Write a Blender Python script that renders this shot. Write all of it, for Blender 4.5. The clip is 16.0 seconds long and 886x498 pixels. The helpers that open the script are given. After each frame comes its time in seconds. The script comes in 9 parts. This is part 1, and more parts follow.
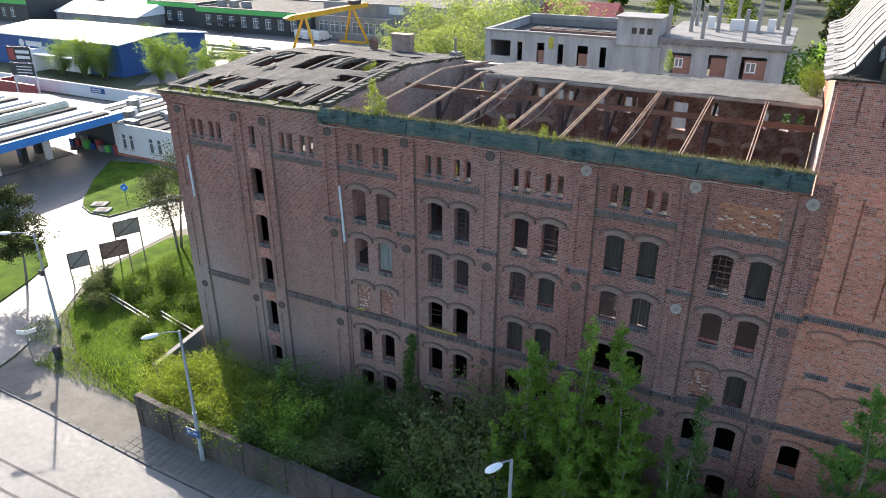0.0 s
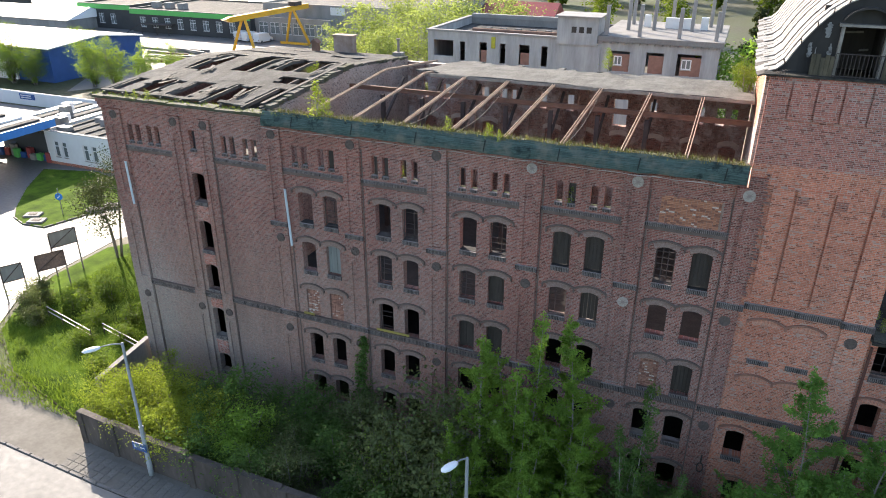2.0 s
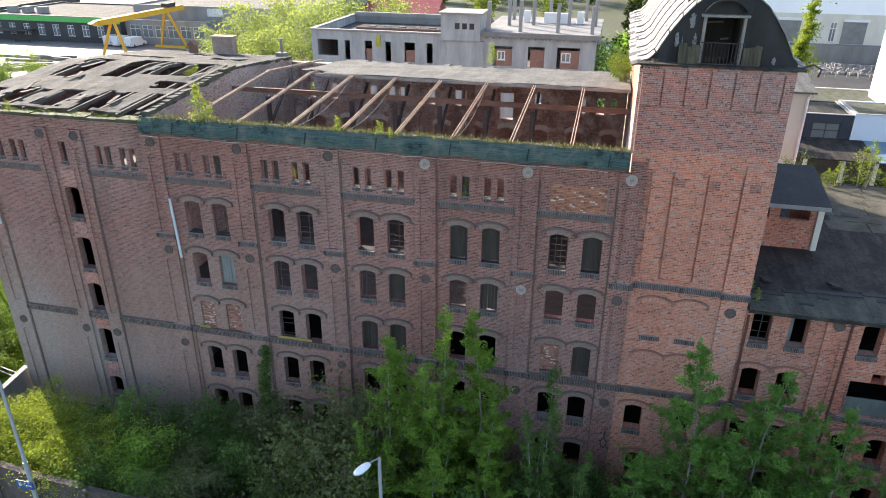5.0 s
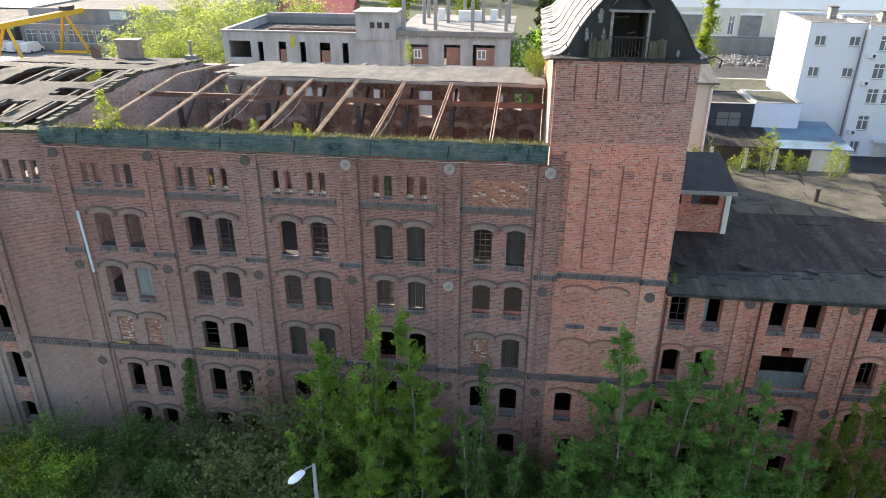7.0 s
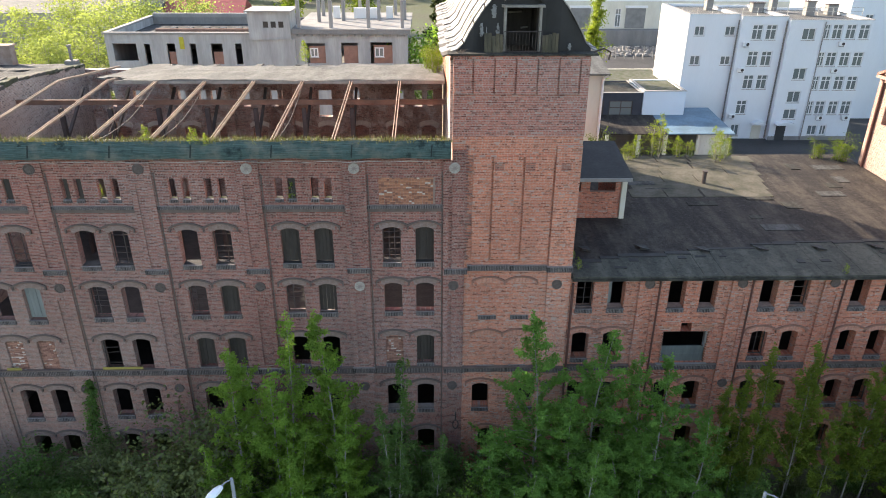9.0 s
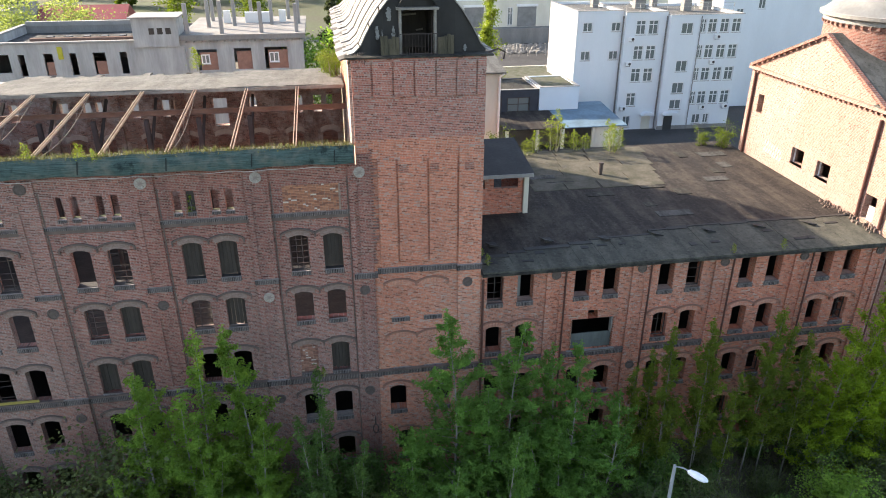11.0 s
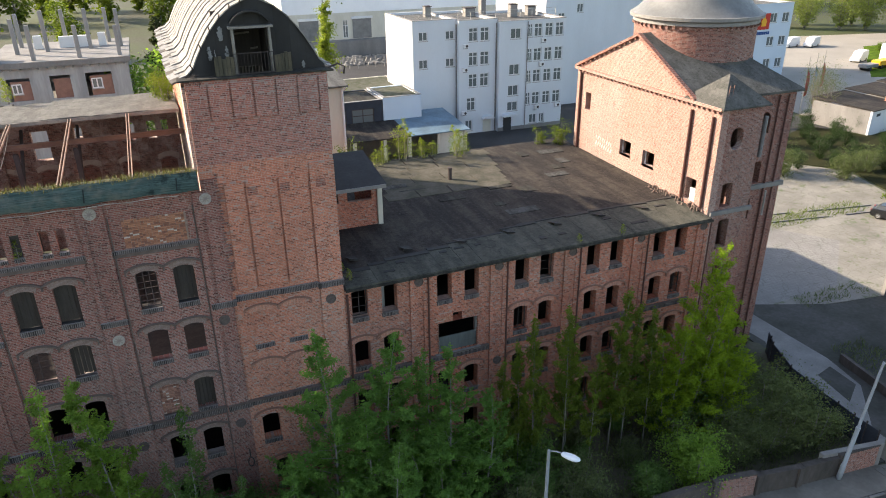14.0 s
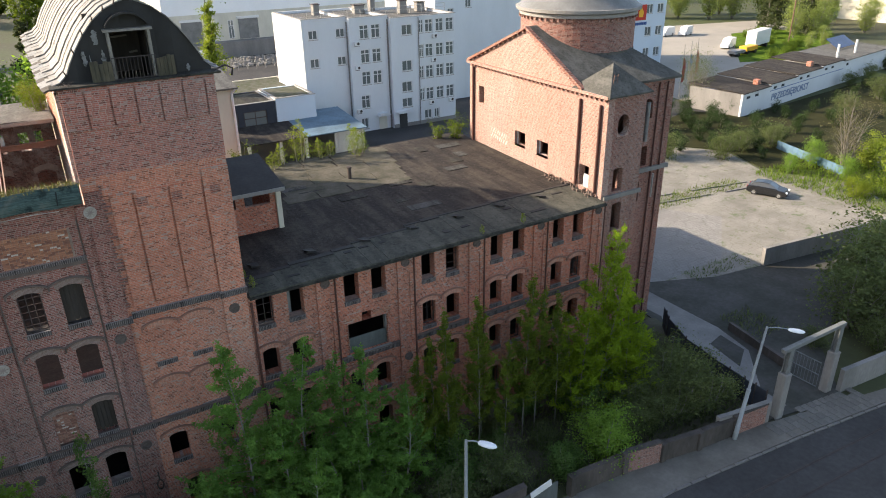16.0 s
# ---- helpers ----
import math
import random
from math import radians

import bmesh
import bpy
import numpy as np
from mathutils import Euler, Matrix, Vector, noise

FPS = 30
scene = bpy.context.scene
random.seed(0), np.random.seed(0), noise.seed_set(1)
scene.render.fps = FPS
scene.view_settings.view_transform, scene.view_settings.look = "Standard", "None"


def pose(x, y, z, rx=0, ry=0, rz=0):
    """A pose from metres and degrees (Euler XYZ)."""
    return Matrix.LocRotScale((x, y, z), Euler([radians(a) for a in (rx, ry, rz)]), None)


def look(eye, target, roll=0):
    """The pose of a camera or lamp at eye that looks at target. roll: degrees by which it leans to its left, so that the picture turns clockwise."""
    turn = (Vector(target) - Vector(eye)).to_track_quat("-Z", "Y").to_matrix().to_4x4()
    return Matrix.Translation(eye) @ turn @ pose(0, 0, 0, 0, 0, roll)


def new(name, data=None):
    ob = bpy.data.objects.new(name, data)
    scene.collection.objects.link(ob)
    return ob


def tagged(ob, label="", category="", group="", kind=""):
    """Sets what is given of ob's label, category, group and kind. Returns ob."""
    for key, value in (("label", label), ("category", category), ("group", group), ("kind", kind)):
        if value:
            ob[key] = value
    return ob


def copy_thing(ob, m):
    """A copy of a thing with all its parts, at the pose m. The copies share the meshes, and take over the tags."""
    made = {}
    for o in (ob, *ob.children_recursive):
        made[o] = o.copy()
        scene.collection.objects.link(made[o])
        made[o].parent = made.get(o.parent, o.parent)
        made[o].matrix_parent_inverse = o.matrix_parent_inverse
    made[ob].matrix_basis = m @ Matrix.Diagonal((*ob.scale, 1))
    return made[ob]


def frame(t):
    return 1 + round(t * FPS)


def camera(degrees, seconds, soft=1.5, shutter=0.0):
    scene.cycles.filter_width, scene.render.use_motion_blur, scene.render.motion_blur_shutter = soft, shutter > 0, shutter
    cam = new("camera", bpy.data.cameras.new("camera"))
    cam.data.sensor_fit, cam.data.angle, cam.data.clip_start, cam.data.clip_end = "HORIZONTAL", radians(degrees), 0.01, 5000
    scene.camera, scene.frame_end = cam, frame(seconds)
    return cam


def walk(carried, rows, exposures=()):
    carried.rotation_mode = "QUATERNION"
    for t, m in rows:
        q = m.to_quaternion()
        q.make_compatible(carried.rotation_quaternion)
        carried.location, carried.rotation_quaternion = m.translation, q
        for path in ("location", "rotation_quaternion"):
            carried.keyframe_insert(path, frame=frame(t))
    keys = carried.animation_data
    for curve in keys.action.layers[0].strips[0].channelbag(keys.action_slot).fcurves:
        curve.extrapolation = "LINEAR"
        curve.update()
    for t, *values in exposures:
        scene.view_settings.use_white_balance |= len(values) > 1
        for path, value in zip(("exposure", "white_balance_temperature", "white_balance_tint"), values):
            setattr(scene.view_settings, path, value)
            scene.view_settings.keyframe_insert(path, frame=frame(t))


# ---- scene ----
SUN, SKY = 4.4, 0.15
EXPOSURES = [(0.0, 1.52, 6700, 14), (2.0, 1.64, 7000, 14), (4.0, 1.78, 6900, 14), (7.0, 1.88, 7300, 14), (9.0, 1.9, 7500, 14), (12.0, 1.8, 7500, 14), (14.0, 1.47, 7550, 14), (16.0, 1.37, 7600, 14)]
cam = camera(64.58, 16.0, soft=1.0)
PATH = [
    (0.0, (17.217, -29.654, 27.620), (4.906, -5.438, 14.892), 0.051),
    (0.5, (17.216, -29.653, 27.619), (5.370, -5.203, 14.895), 0.101),
    (1.0, (17.216, -29.650, 27.616), (5.838, -4.980, 14.891), 0.146),
    (1.5, (17.216, -29.646, 27.613), (6.322, -4.753, 14.897), 0.189),
    (2.0, (17.213, -29.639, 27.607), (6.870, -4.510, 14.899), 0.214),
    (2.5, (17.210, -29.631, 27.598), (7.468, -4.260, 14.893), 0.219),
    (3.0, (17.206, -29.622, 27.586), (8.133, -4.005, 14.880), 0.250),
    (3.5, (17.203, -29.613, 27.573), (8.823, -3.763, 14.863), 0.258),
    (4.0, (17.202, -29.607, 27.563), (9.532, -3.544, 14.838), 0.267),
    (6.5, (17.260, -29.553, 27.510), (13.296, -2.693, 14.749), 0.280),
    (7.0, (17.265, -29.553, 27.512), (14.122, -2.590, 14.741), 0.266),
    (7.5, (17.272, -29.556, 27.516), (15.030, -2.506, 14.737), 0.294),
    (8.0, (17.277, -29.560, 27.519), (16.017, -2.454, 14.725), 0.334),
    (8.5, (17.283, -29.562, 27.524), (17.017, -2.440, 14.706), 0.338),
    (9.0, (17.290, -29.565, 27.531), (17.988, -2.473, 14.666), 0.285),
    (11.5, (17.311, -29.590, 27.645), (22.771, -3.003, 14.865), 0.075),
    (12.0, (17.311, -29.593, 27.658), (23.700, -3.181, 14.946), -0.017),
    (12.5, (17.309, -29.597, 27.677), (24.661, -3.405, 15.033), -0.205),
    (13.0, (17.306, -29.603, 27.699), (25.630, -3.679, 15.104), -0.389),
    (13.5, (17.302, -29.610, 27.714), (26.621, -3.982, 15.210), -0.515),
    (14.0, (17.299, -29.615, 27.727), (27.616, -4.347, 15.272), -0.638),
    (14.5, (17.301, -29.616, 27.731), (28.594, -4.767, 15.280), -0.697),
    (15.0, (17.309, -29.614, 27.728), (29.543, -5.228, 15.253), -0.802),
    (15.5, (17.318, -29.612, 27.721), (30.462, -5.729, 15.198), -0.898),
    (16.0, (17.324, -29.612, 27.718), (31.223, -6.212, 15.097), -0.895),
]
walk(cam, [(t, look(eye, target, roll)) for t, eye, target, roll in PATH], exposures=EXPOSURES)

# ---- world and sun ----
world = bpy.data.worlds.new("sky_world")
scene.world = world
world.use_nodes = True
wn = world.node_tree.nodes
sky = wn.new("ShaderNodeTexSky")
sky.sky_type, sky.sun_disc = "NISHITA", False
sky.sun_elevation, sky.sun_rotation = radians(26), radians(-52)
sky.dust_density, sky.ozone_density = 1.2, 1.5
wn["Background"].inputs["Strength"].default_value = SKY
world.node_tree.links.new(sky.outputs["Color"], wn["Background"].inputs["Color"])
sun_data = bpy.data.lights.new("sun", "SUN")
sun_data.energy, sun_data.angle, sun_data.color = SUN, radians(0.6), (1.0, 0.93, 0.82)
sun = new("sun", sun_data)
sun.matrix_world = look((0, 0, 80), (0.79 * 0.8988 * 50, -0.61 * 0.8988 * 50, 80 - 0.4384 * 50))

# ---- materials ----
MATS = {}


class Nodes:
    """A small wrapper to write node trees in few lines."""

    def __init__(self, name):
        self.mat = bpy.data.materials.new(name)
        self.mat.use_nodes = True
        self.t = self.mat.node_tree
        self.b = self.t.nodes["Principled BSDF"]

    def n(self, kind, **inputs):
        node = self.t.nodes.new("ShaderNode" + kind)
        for k, v in inputs.items():
            key = int(k[1:]) if k[0] == "i" and k[1:].isdigit() else k.replace("_", " ")
            self.put(node.inputs[key], v)
        return node

    def put(self, sock, v):
        if isinstance(v, bpy.types.NodeSocket):
            self.t.links.new(v, sock)
        elif isinstance(v, (tuple, list)) and len(v) == 3 and sock.type == "RGBA":
            sock.default_value = (*v, 1)
        else:
            sock.default_value = v

    def math(self, op, a, b=0.0, c=0.0, clamp=False):
        node = self.n("Math", i0=a, i1=b, i2=c)
        node.operation, node.use_clamp = op, clamp
        return node.outputs[0]

    def noise(self, vec, scale, detail=4.0, rough=0.55):
        return self.n("TexNoise", Vector=vec, Scale=scale, Detail=detail, Roughness=rough).outputs["Fac"]

    def ramp(self, fac, lo, hi, a=0.0, b=1.0):
        node = self.n("MapRange", i0=fac, i1=lo, i2=hi, i3=a, i4=b)
        return node.outputs[0]

    def mix(self, fac, a, b, how="MIX"):
        node = self.t.nodes.new("ShaderNodeMix")
        node.data_type, node.blend_type = "RGBA", how
        self.put(node.inputs[0], fac)
        self.put(node.inputs[6], a)
        self.put(node.inputs[7], b)
        return node.outputs[2]

    def coords(self):
        return self.n("TexCoord").outputs["Object"]

    def bump(self, height, strength=0.3, distance=0.02):
        self.put(self.b.inputs["Normal"], self.n("Bump", Strength=strength, Distance=distance, Height=height).outputs[0])

    def done(self, color, rough=0.8, metal=0.0, spec=0.3):
        self.put(self.b.inputs["Base Color"], color)
        self.put(self.b.inputs["Roughness"], rough)
        self.put(self.b.inputs["Metallic"], metal)
        self.put(self.b.inputs["Specular IOR Level"], spec)
        MATS[self.mat.name] = self.mat
        return self.mat


def wall_vector(m, rows=0.0):
    """Coordinates that run along a wall and up it, whichever way the wall faces."""
    tc = m.n("TexCoord")
    s = m.n("SeparateXYZ", Vector=tc.outputs["Object"]).outputs
    nx = m.math("ABSOLUTE", m.n("SeparateXYZ", Vector=tc.outputs["Normal"]).outputs[0])
    side = m.math("GREATER_THAN", nx, 0.6)
    along = m.math("ADD", m.math("MULTIPLY", s[1], side), m.math("MULTIPLY", s[0], m.math("SUBTRACT", 1.0, side)))
    if rows:
        # each course starts at a place of its own
        course = m.n("TexWhiteNoise", Vector=m.n("CombineXYZ", X=m.math("FLOOR", m.math("DIVIDE", s[2], rows))).outputs[0])
        along = m.math("ADD", along, m.math("MULTIPLY", course.outputs["Value"], 0.25))
    return m.n("CombineXYZ", X=along, Y=s[2]).outputs[0], s, tc.outputs["Object"]


def brick_material(name, c1, c2, mortar, soot=(0.045, 0.036, 0.035), soot_amount=0.5, washes=(), rows=0.074, length=0.25, pale=0.12, mottle=1.0, burnt=0.2, joint=0.010, dark=0.42, lime=0.0):
    """Brickwork in cross bond: rows of stretchers and headers, odd pale and burnt bricks, soot in streaks."""
    m = Nodes(name)
    vec, s, obj = wall_vector(m, rows if rows < 0.2 else 0.0)
    brick = dict(Vector=vec, Scale=1.0, Brick_Width=length, Row_Height=rows)
    br = m.n("TexBrick", Color1=c1, Color2=c2, Mortar=mortar, Mortar_Size=joint, Mortar_Smooth=0.1, Bias=-0.05, **brick)
    cell = m.n("TexBrick", Color1=(0, 0, 0), Color2=(1, 1, 1), Mortar=(0.5, 0.5, 0.5), Mortar_Size=0.0, Bias=0.0, **brick)
    for node in (br, cell):
        node.squash, node.squash_frequency = 0.5, 2
    color = br.outputs["Color"]
    tone = m.n("SeparateColor", Color=cell.outputs["Color"]).outputs[0]
    color = m.mix(m.math("MULTIPLY", m.ramp(tone, 0.90, 0.95, 0.0, pale * 3), m.math("SUBTRACT", 1.0, br.outputs["Fac"])), color, (0.50, 0.41, 0.36))
    color = m.mix(m.math("MULTIPLY", m.ramp(tone, burnt + 0.04, burnt - 0.04, 0.0, 0.8), m.math("SUBTRACT", 1.0, br.outputs["Fac"])), color, tuple(v * dark for v in c2))
    # soot and weather in large clouds, streaked downwards
    streak = m.n("Mapping", Vector=obj, Scale=(1.0, 1.0, 0.28)).outputs[0]
    big = m.noise(streak, 0.32, 5, 0.6)
    fine = m.noise(streak, 2.2, 4, 0.6)
    cloud = m.math("ADD", m.math("MULTIPLY", big, 0.7), m.math("MULTIPLY", fine, 0.3))
    color = m.mix(m.ramp(cloud, 0.42, 0.68, 0.0, soot_amount), color, soot)
    # weathered, bleached fields of the wall
    for tint, east, fade, low, high, amount in washes:
        across = m.ramp(m.math("ADD", s[0], m.math("MULTIPLY", big, 5.0)), east + 2.5, east + 2.5 - fade, 0, 1)
        up = m.ramp(m.math("ADD", s[2], m.math("MULTIPLY", big, 5.0)), high + 2.5, low + 2.5, 0, 1)
        mask = m.math("MULTIPLY", m.math("MULTIPLY", across, up), amount)
        color = m.mix(mask, color, m.mix(0.55, tint, m.mix(1.0, tint, m.mix(0.75, (0.5, 0.5, 0.5), m.mix(1.0, color, (2.2, 3.0, 3.2), "MULTIPLY")), "MULTIPLY")))
    if lime:
        color = m.mix(m.ramp(m.noise(obj, 0.7, 6, 0.75), 0.48, 0.60, 0.0, lime), color, (0.84, 0.79, 0.73))
    mott = m.noise(m.n("Mapping", Vector=obj, Scale=(1.0, 1.0, 2.0)).outputs[0], 5.0, 6, 0.8)
    color = m.mix(m.ramp(mott, 0.40, 0.58, 0.32 * mottle, 0.0), color, m.mix(0.72, color, (0.02, 0.014, 0.014)))
    color = m.mix(m.ramp(mott, 0.58, 0.72, 0.0, 0.3 * mottle), color, mortar)
    zone = m.noise(m.n("Mapping", Vector=obj, Scale=(1.0, 1.0, 0.6)).outputs[0], 0.13, 3, 0.5)
    color = m.mix(m.ramp(zone, 0.42, 0.56, 0.3, 0.0), color, m.mix(1.0, color, (1.0, 0.62, 0.5), "MULTIPLY"))
    color = m.mix(m.ramp(zone, 0.52, 0.66, 0.0, 0.3), color, m.mix(0.5, color, (0.30, 0.25, 0.22)))
    spots = m.noise(obj, 9.0, 3)
    color = m.mix(0.25, color, m.mix(spots, (0.25, 0.25, 0.25), (1.0, 1.0, 1.0)), "MULTIPLY")
    m.bump(m.math("SUBTRACT", m.math("MULTIPLY", spots, 0.4), br.outputs["Fac"]), 0.6, 0.012)
    return m.done(color, m.ramp(spots, 0.3, 0.7, 0.8, 0.95), 0, 0.25)


def plain_material(name, color, dark=None, scale=1.5, fine=14.0, rough=0.8, metal=0.0, spec=0.3, bump=0.15, amount=0.6, streak=1.0):
    """A painted, cast or weathered surface: two scales of variation, slight relief."""
    m = Nodes(name)
    vec = m.n("Mapping", Vector=m.coords(), Scale=(1, 1, streak)).outputs[0]
    dark = dark or tuple(c * 0.55 for c in color)
    big, small = m.noise(vec, scale, 5, 0.6), m.noise(vec, fine, 4, 0.6)
    c = m.mix(m.ramp(big, 0.38, 0.68, 0, amount), color, dark)
    c = m.mix(m.ramp(small, 0.35, 0.75, 0, amount * 0.45), c, dark)
    m.bump(small, bump, 0.02)
    return m.done(c, m.ramp(small, 0.3, 0.7, max(rough - 0.1, 0.05), min(rough + 0.08, 1.0)), metal, spec)


def leaf_material(name, c1, c2, glow=0.45):
    m = Nodes(name)
    rnd = m.n("NewGeometry").outputs["Random Per Island"]
    one = m.n("ObjectInfo").outputs["Random"]
    c = m.mix(rnd, c1, c2)
    c = m.mix(m.math("MULTIPLY", one, 0.35), c, tuple(v * 0.6 for v in c1))
    # noise paints shaded and sunlit clumps into the crown's colour
    clump_light = m.noise(m.coords(), 1.1, 3, 0.6)
    c = m.mix(m.ramp(clump_light, 0.50, 0.36, 0.0, 0.65), c, tuple(v * 0.55 for v in c1))
    c = m.mix(m.ramp(clump_light, 0.52, 0.66, 0.0, 0.7), c, (c2[0] * 1.25, c2[1] * 1.2, c2[2] * 1.1))
    m.done(c, 0.65, 0, 0.12)
    tr = m.n("BsdfTranslucent", Color=m.mix(0.6, c, (c2[0] * 1.5, c2[1] * 1.5, c2[2] * 0.7)))
    mix = m.n("MixShader", i0=glow, i1=m.b.outputs[0], i2=tr.outputs[0])
    m.t.links.new(mix.outputs[0], m.t.nodes["Material Output"].inputs["Surface"])
    return m.mat


def slab_material(name, color, joint, width, height, dark, grass=0.0):
    """Paving: slabs with joints, each of a slightly different tone, worn and stained."""
    m = Nodes(name)
    obj = m.coords()
    c2 = tuple(v * 0.78 for v in color)
    br = m.n("TexBrick", Vector=obj, Color1=color, Color2=c2, Mortar=joint, Scale=1.0, Mortar_Size=0.018, Mortar_Smooth=0.2, Brick_Width=width, Row_Height=height)
    big, small = m.noise(obj, 0.22, 5, 0.65), m.noise(obj, 6.0, 4, 0.6)
    crack = m.n("TexVoronoi", Vector=m.n("VectorMath", i0=obj, i1=m.n("TexNoise", Vector=obj, Scale=1.2, Detail=4.0).outputs["Color"]).outputs[0], Scale=0.55)
    crack.feature = "DISTANCE_TO_EDGE"
    c = m.mix(0.45, br.outputs["Color"], color)
    c = m.mix(m.ramp(crack.outputs["Distance"], 0.03, 0.0, 0, 0.6), c, joint)
    c = m.mix(m.ramp(big, 0.42, 0.66, 0, 0.75), c, dark)
    c = m.mix(m.ramp(small, 0.4, 0.8, 0, 0.4), c, dark)
    if grass:
        g = m.ramp(m.noise(obj, 0.6, 5, 0.7), 0.56, 0.66, 0, grass)
        c = m.mix(g, c, (0.07, 0.10, 0.03))
    m.bump(m.math("SUBTRACT", small, br.outputs["Fac"]), 0.3, 0.02)
    return m.done(c, 0.85, 0, 0.3)


brick_main = brick_material("brick_main", (0.44, 0.17, 0.13), (0.26, 0.099, 0.083), (0.41, 0.335, 0.297), soot_amount=0.44, washes=(((0.40, 0.345, 0.305), 10.0, 12.0, 9.0, 13.0, 0.55), ((0.42, 0.385, 0.36), -3.0, 6.0, 5.8, 8.2, 0.6)), burnt=0.24)
brick_tower = brick_material("brick_tower", (0.78, 0.295, 0.178), (0.50, 0.175, 0.112), (0.60, 0.43, 0.35), soot_amount=0.28, pale=0.27, mottle=1.15, burnt=0.14)
brick_tower_top = brick_material("brick_tower_top", (0.617, 0.229, 0.17), (0.332, 0.131, 0.107), (0.49, 0.396, 0.348), soot_amount=0.24, pale=0.22, burnt=0.18)
brick_wing = brick_material("brick_wing", (0.80, 0.262, 0.148), (0.42, 0.132, 0.083), (0.54, 0.38, 0.31), soot_amount=0.36, pale=0.27, mottle=1.4, burnt=0.2)
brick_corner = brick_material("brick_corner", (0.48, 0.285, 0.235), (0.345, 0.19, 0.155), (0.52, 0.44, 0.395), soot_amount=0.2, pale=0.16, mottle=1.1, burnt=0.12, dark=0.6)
# brick of the drum, and shaded stand-in for brick_corner on the tower's fronts
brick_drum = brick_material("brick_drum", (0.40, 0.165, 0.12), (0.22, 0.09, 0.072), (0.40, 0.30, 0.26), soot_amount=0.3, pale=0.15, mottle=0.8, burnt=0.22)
brick_infill = brick_material("brick_infill", (0.66, 0.27, 0.15), (0.36, 0.14, 0.09), (0.50, 0.36, 0.28), soot_amount=0.3, pale=0.33)
brick_inner = brick_material("brick_inner", (0.74, 0.64, 0.58), (0.48, 0.37, 0.33), (0.78, 0.74, 0.69), soot_amount=0.45, pale=0.33, burnt=0.18)
brick_back = brick_material("brick_back", (0.58, 0.33, 0.26), (0.33, 0.165, 0.13), (0.60, 0.52, 0.45), soot=(0.03, 0.026, 0.024), soot_amount=0.75, pale=0.33, mottle=1.3, burnt=0.25, lime=0.55)
brick_lime = brick_material("brick_lime", (0.54, 0.44, 0.38), (0.32, 0.225, 0.19), (0.56, 0.51, 0.46), soot_amount=0.4, pale=0.3)
brick_sill = brick_material("brick_sill", (0.15, 0.138, 0.138), (0.075, 0.07, 0.072), (0.30, 0.28, 0.27), soot_amount=0.2, rows=0.5, length=0.078, pale=0.05)
brick_arch = brick_material("brick_arch", (0.31, 0.205, 0.175), (0.22, 0.145, 0.125), (0.36, 0.30, 0.27), soot_amount=0.35, rows=0.5, length=0.08, burnt=0.05)
arch_tower = brick_material("arch_tower", (0.80, 0.30, 0.18), (0.50, 0.18, 0.115), (0.58, 0.40, 0.32), soot_amount=0.3, rows=0.5, length=0.08, burnt=0.08)
joint_mortar = plain_material("joint_mortar", (0.40, 0.30, 0.24), (0.20, 0.14, 0.11), scale=4, fine=20, amount=0.8, bump=0.4)


def single_brick_material(name, colors, bleach):
    """Loose-laid bricks, each of its own tone."""
    m = Nodes(name)
    one = m.n("ObjectInfo").outputs["Random"]
    c = m.mix(one, colors[0], colors[1])
    c = m.mix(m.ramp(m.math("FRACT", m.math("MULTIPLY", one, 7.31)), 0.66, 0.74, 0.0, 0.85), c, colors[2])
    c = m.mix(m.ramp(m.math("FRACT", m.math("MULTIPLY", one, 13.7)), 1.0 - bleach, 1.03 - bleach, 0.0, 0.9), c, (0.66, 0.58, 0.50))
    grit = m.noise(m.coords(), 22.0, 4, 0.7)
    c = m.mix(m.ramp(grit, 0.42, 0.62, 0.5, 0.0), c, m.mix(0.6, c, (0.03, 0.02, 0.018)))
    m.bump(grit, 0.5, 0.01)
    return m.done(c, 0.9, 0, 0.2)


brick_orange = single_brick_material("brick_orange", ((0.54, 0.25, 0.15), (0.38, 0.165, 0.105), (0.24, 0.115, 0.085)), 0.09)
brick_rosy = single_brick_material("brick_rosy", ((0.46, 0.25, 0.185), (0.36, 0.175, 0.13), (0.25, 0.125, 0.095)), 0.12)
hood_red = plain_material("hood_red", (0.30, 0.15, 0.11), (0.12, 0.08, 0.07), scale=2, fine=9)
arch_limed = plain_material("arch_limed", (0.68, 0.61, 0.53), (0.34, 0.28, 0.23), scale=1.5, fine=9, amount=0.8)
chimney_plaster = plain_material("chimney_plaster", (0.34, 0.27, 0.235), (0.19, 0.12, 0.09), scale=1.2, fine=8, amount=0.9)
lichen = plain_material("lichen", (0.30, 0.24, 0.06), (0.18, 0.15, 0.06), scale=4, fine=14, bump=0.4)
medallion_star = plain_material("medallion_star", (0.33, 0.27, 0.24), (0.18, 0.15, 0.135), scale=6)
net_seam_dark = plain_material("net_seam_dark", (0.022, 0.03, 0.028), (0.012, 0.016, 0.015))
# floor debris, lowered in tone to hold the indoor shade as well
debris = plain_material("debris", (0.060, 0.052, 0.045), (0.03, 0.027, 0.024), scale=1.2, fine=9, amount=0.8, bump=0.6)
hood_stone = plain_material("hood_stone", (0.155, 0.116, 0.10), (0.07, 0.056, 0.05))
medallion_dark = plain_material("medallion_dark", (0.135, 0.105, 0.092), (0.07, 0.06, 0.055), scale=6)
medallion_pale = plain_material("medallion_pale", (0.42, 0.385, 0.34), (0.24, 0.2, 0.17), scale=6)
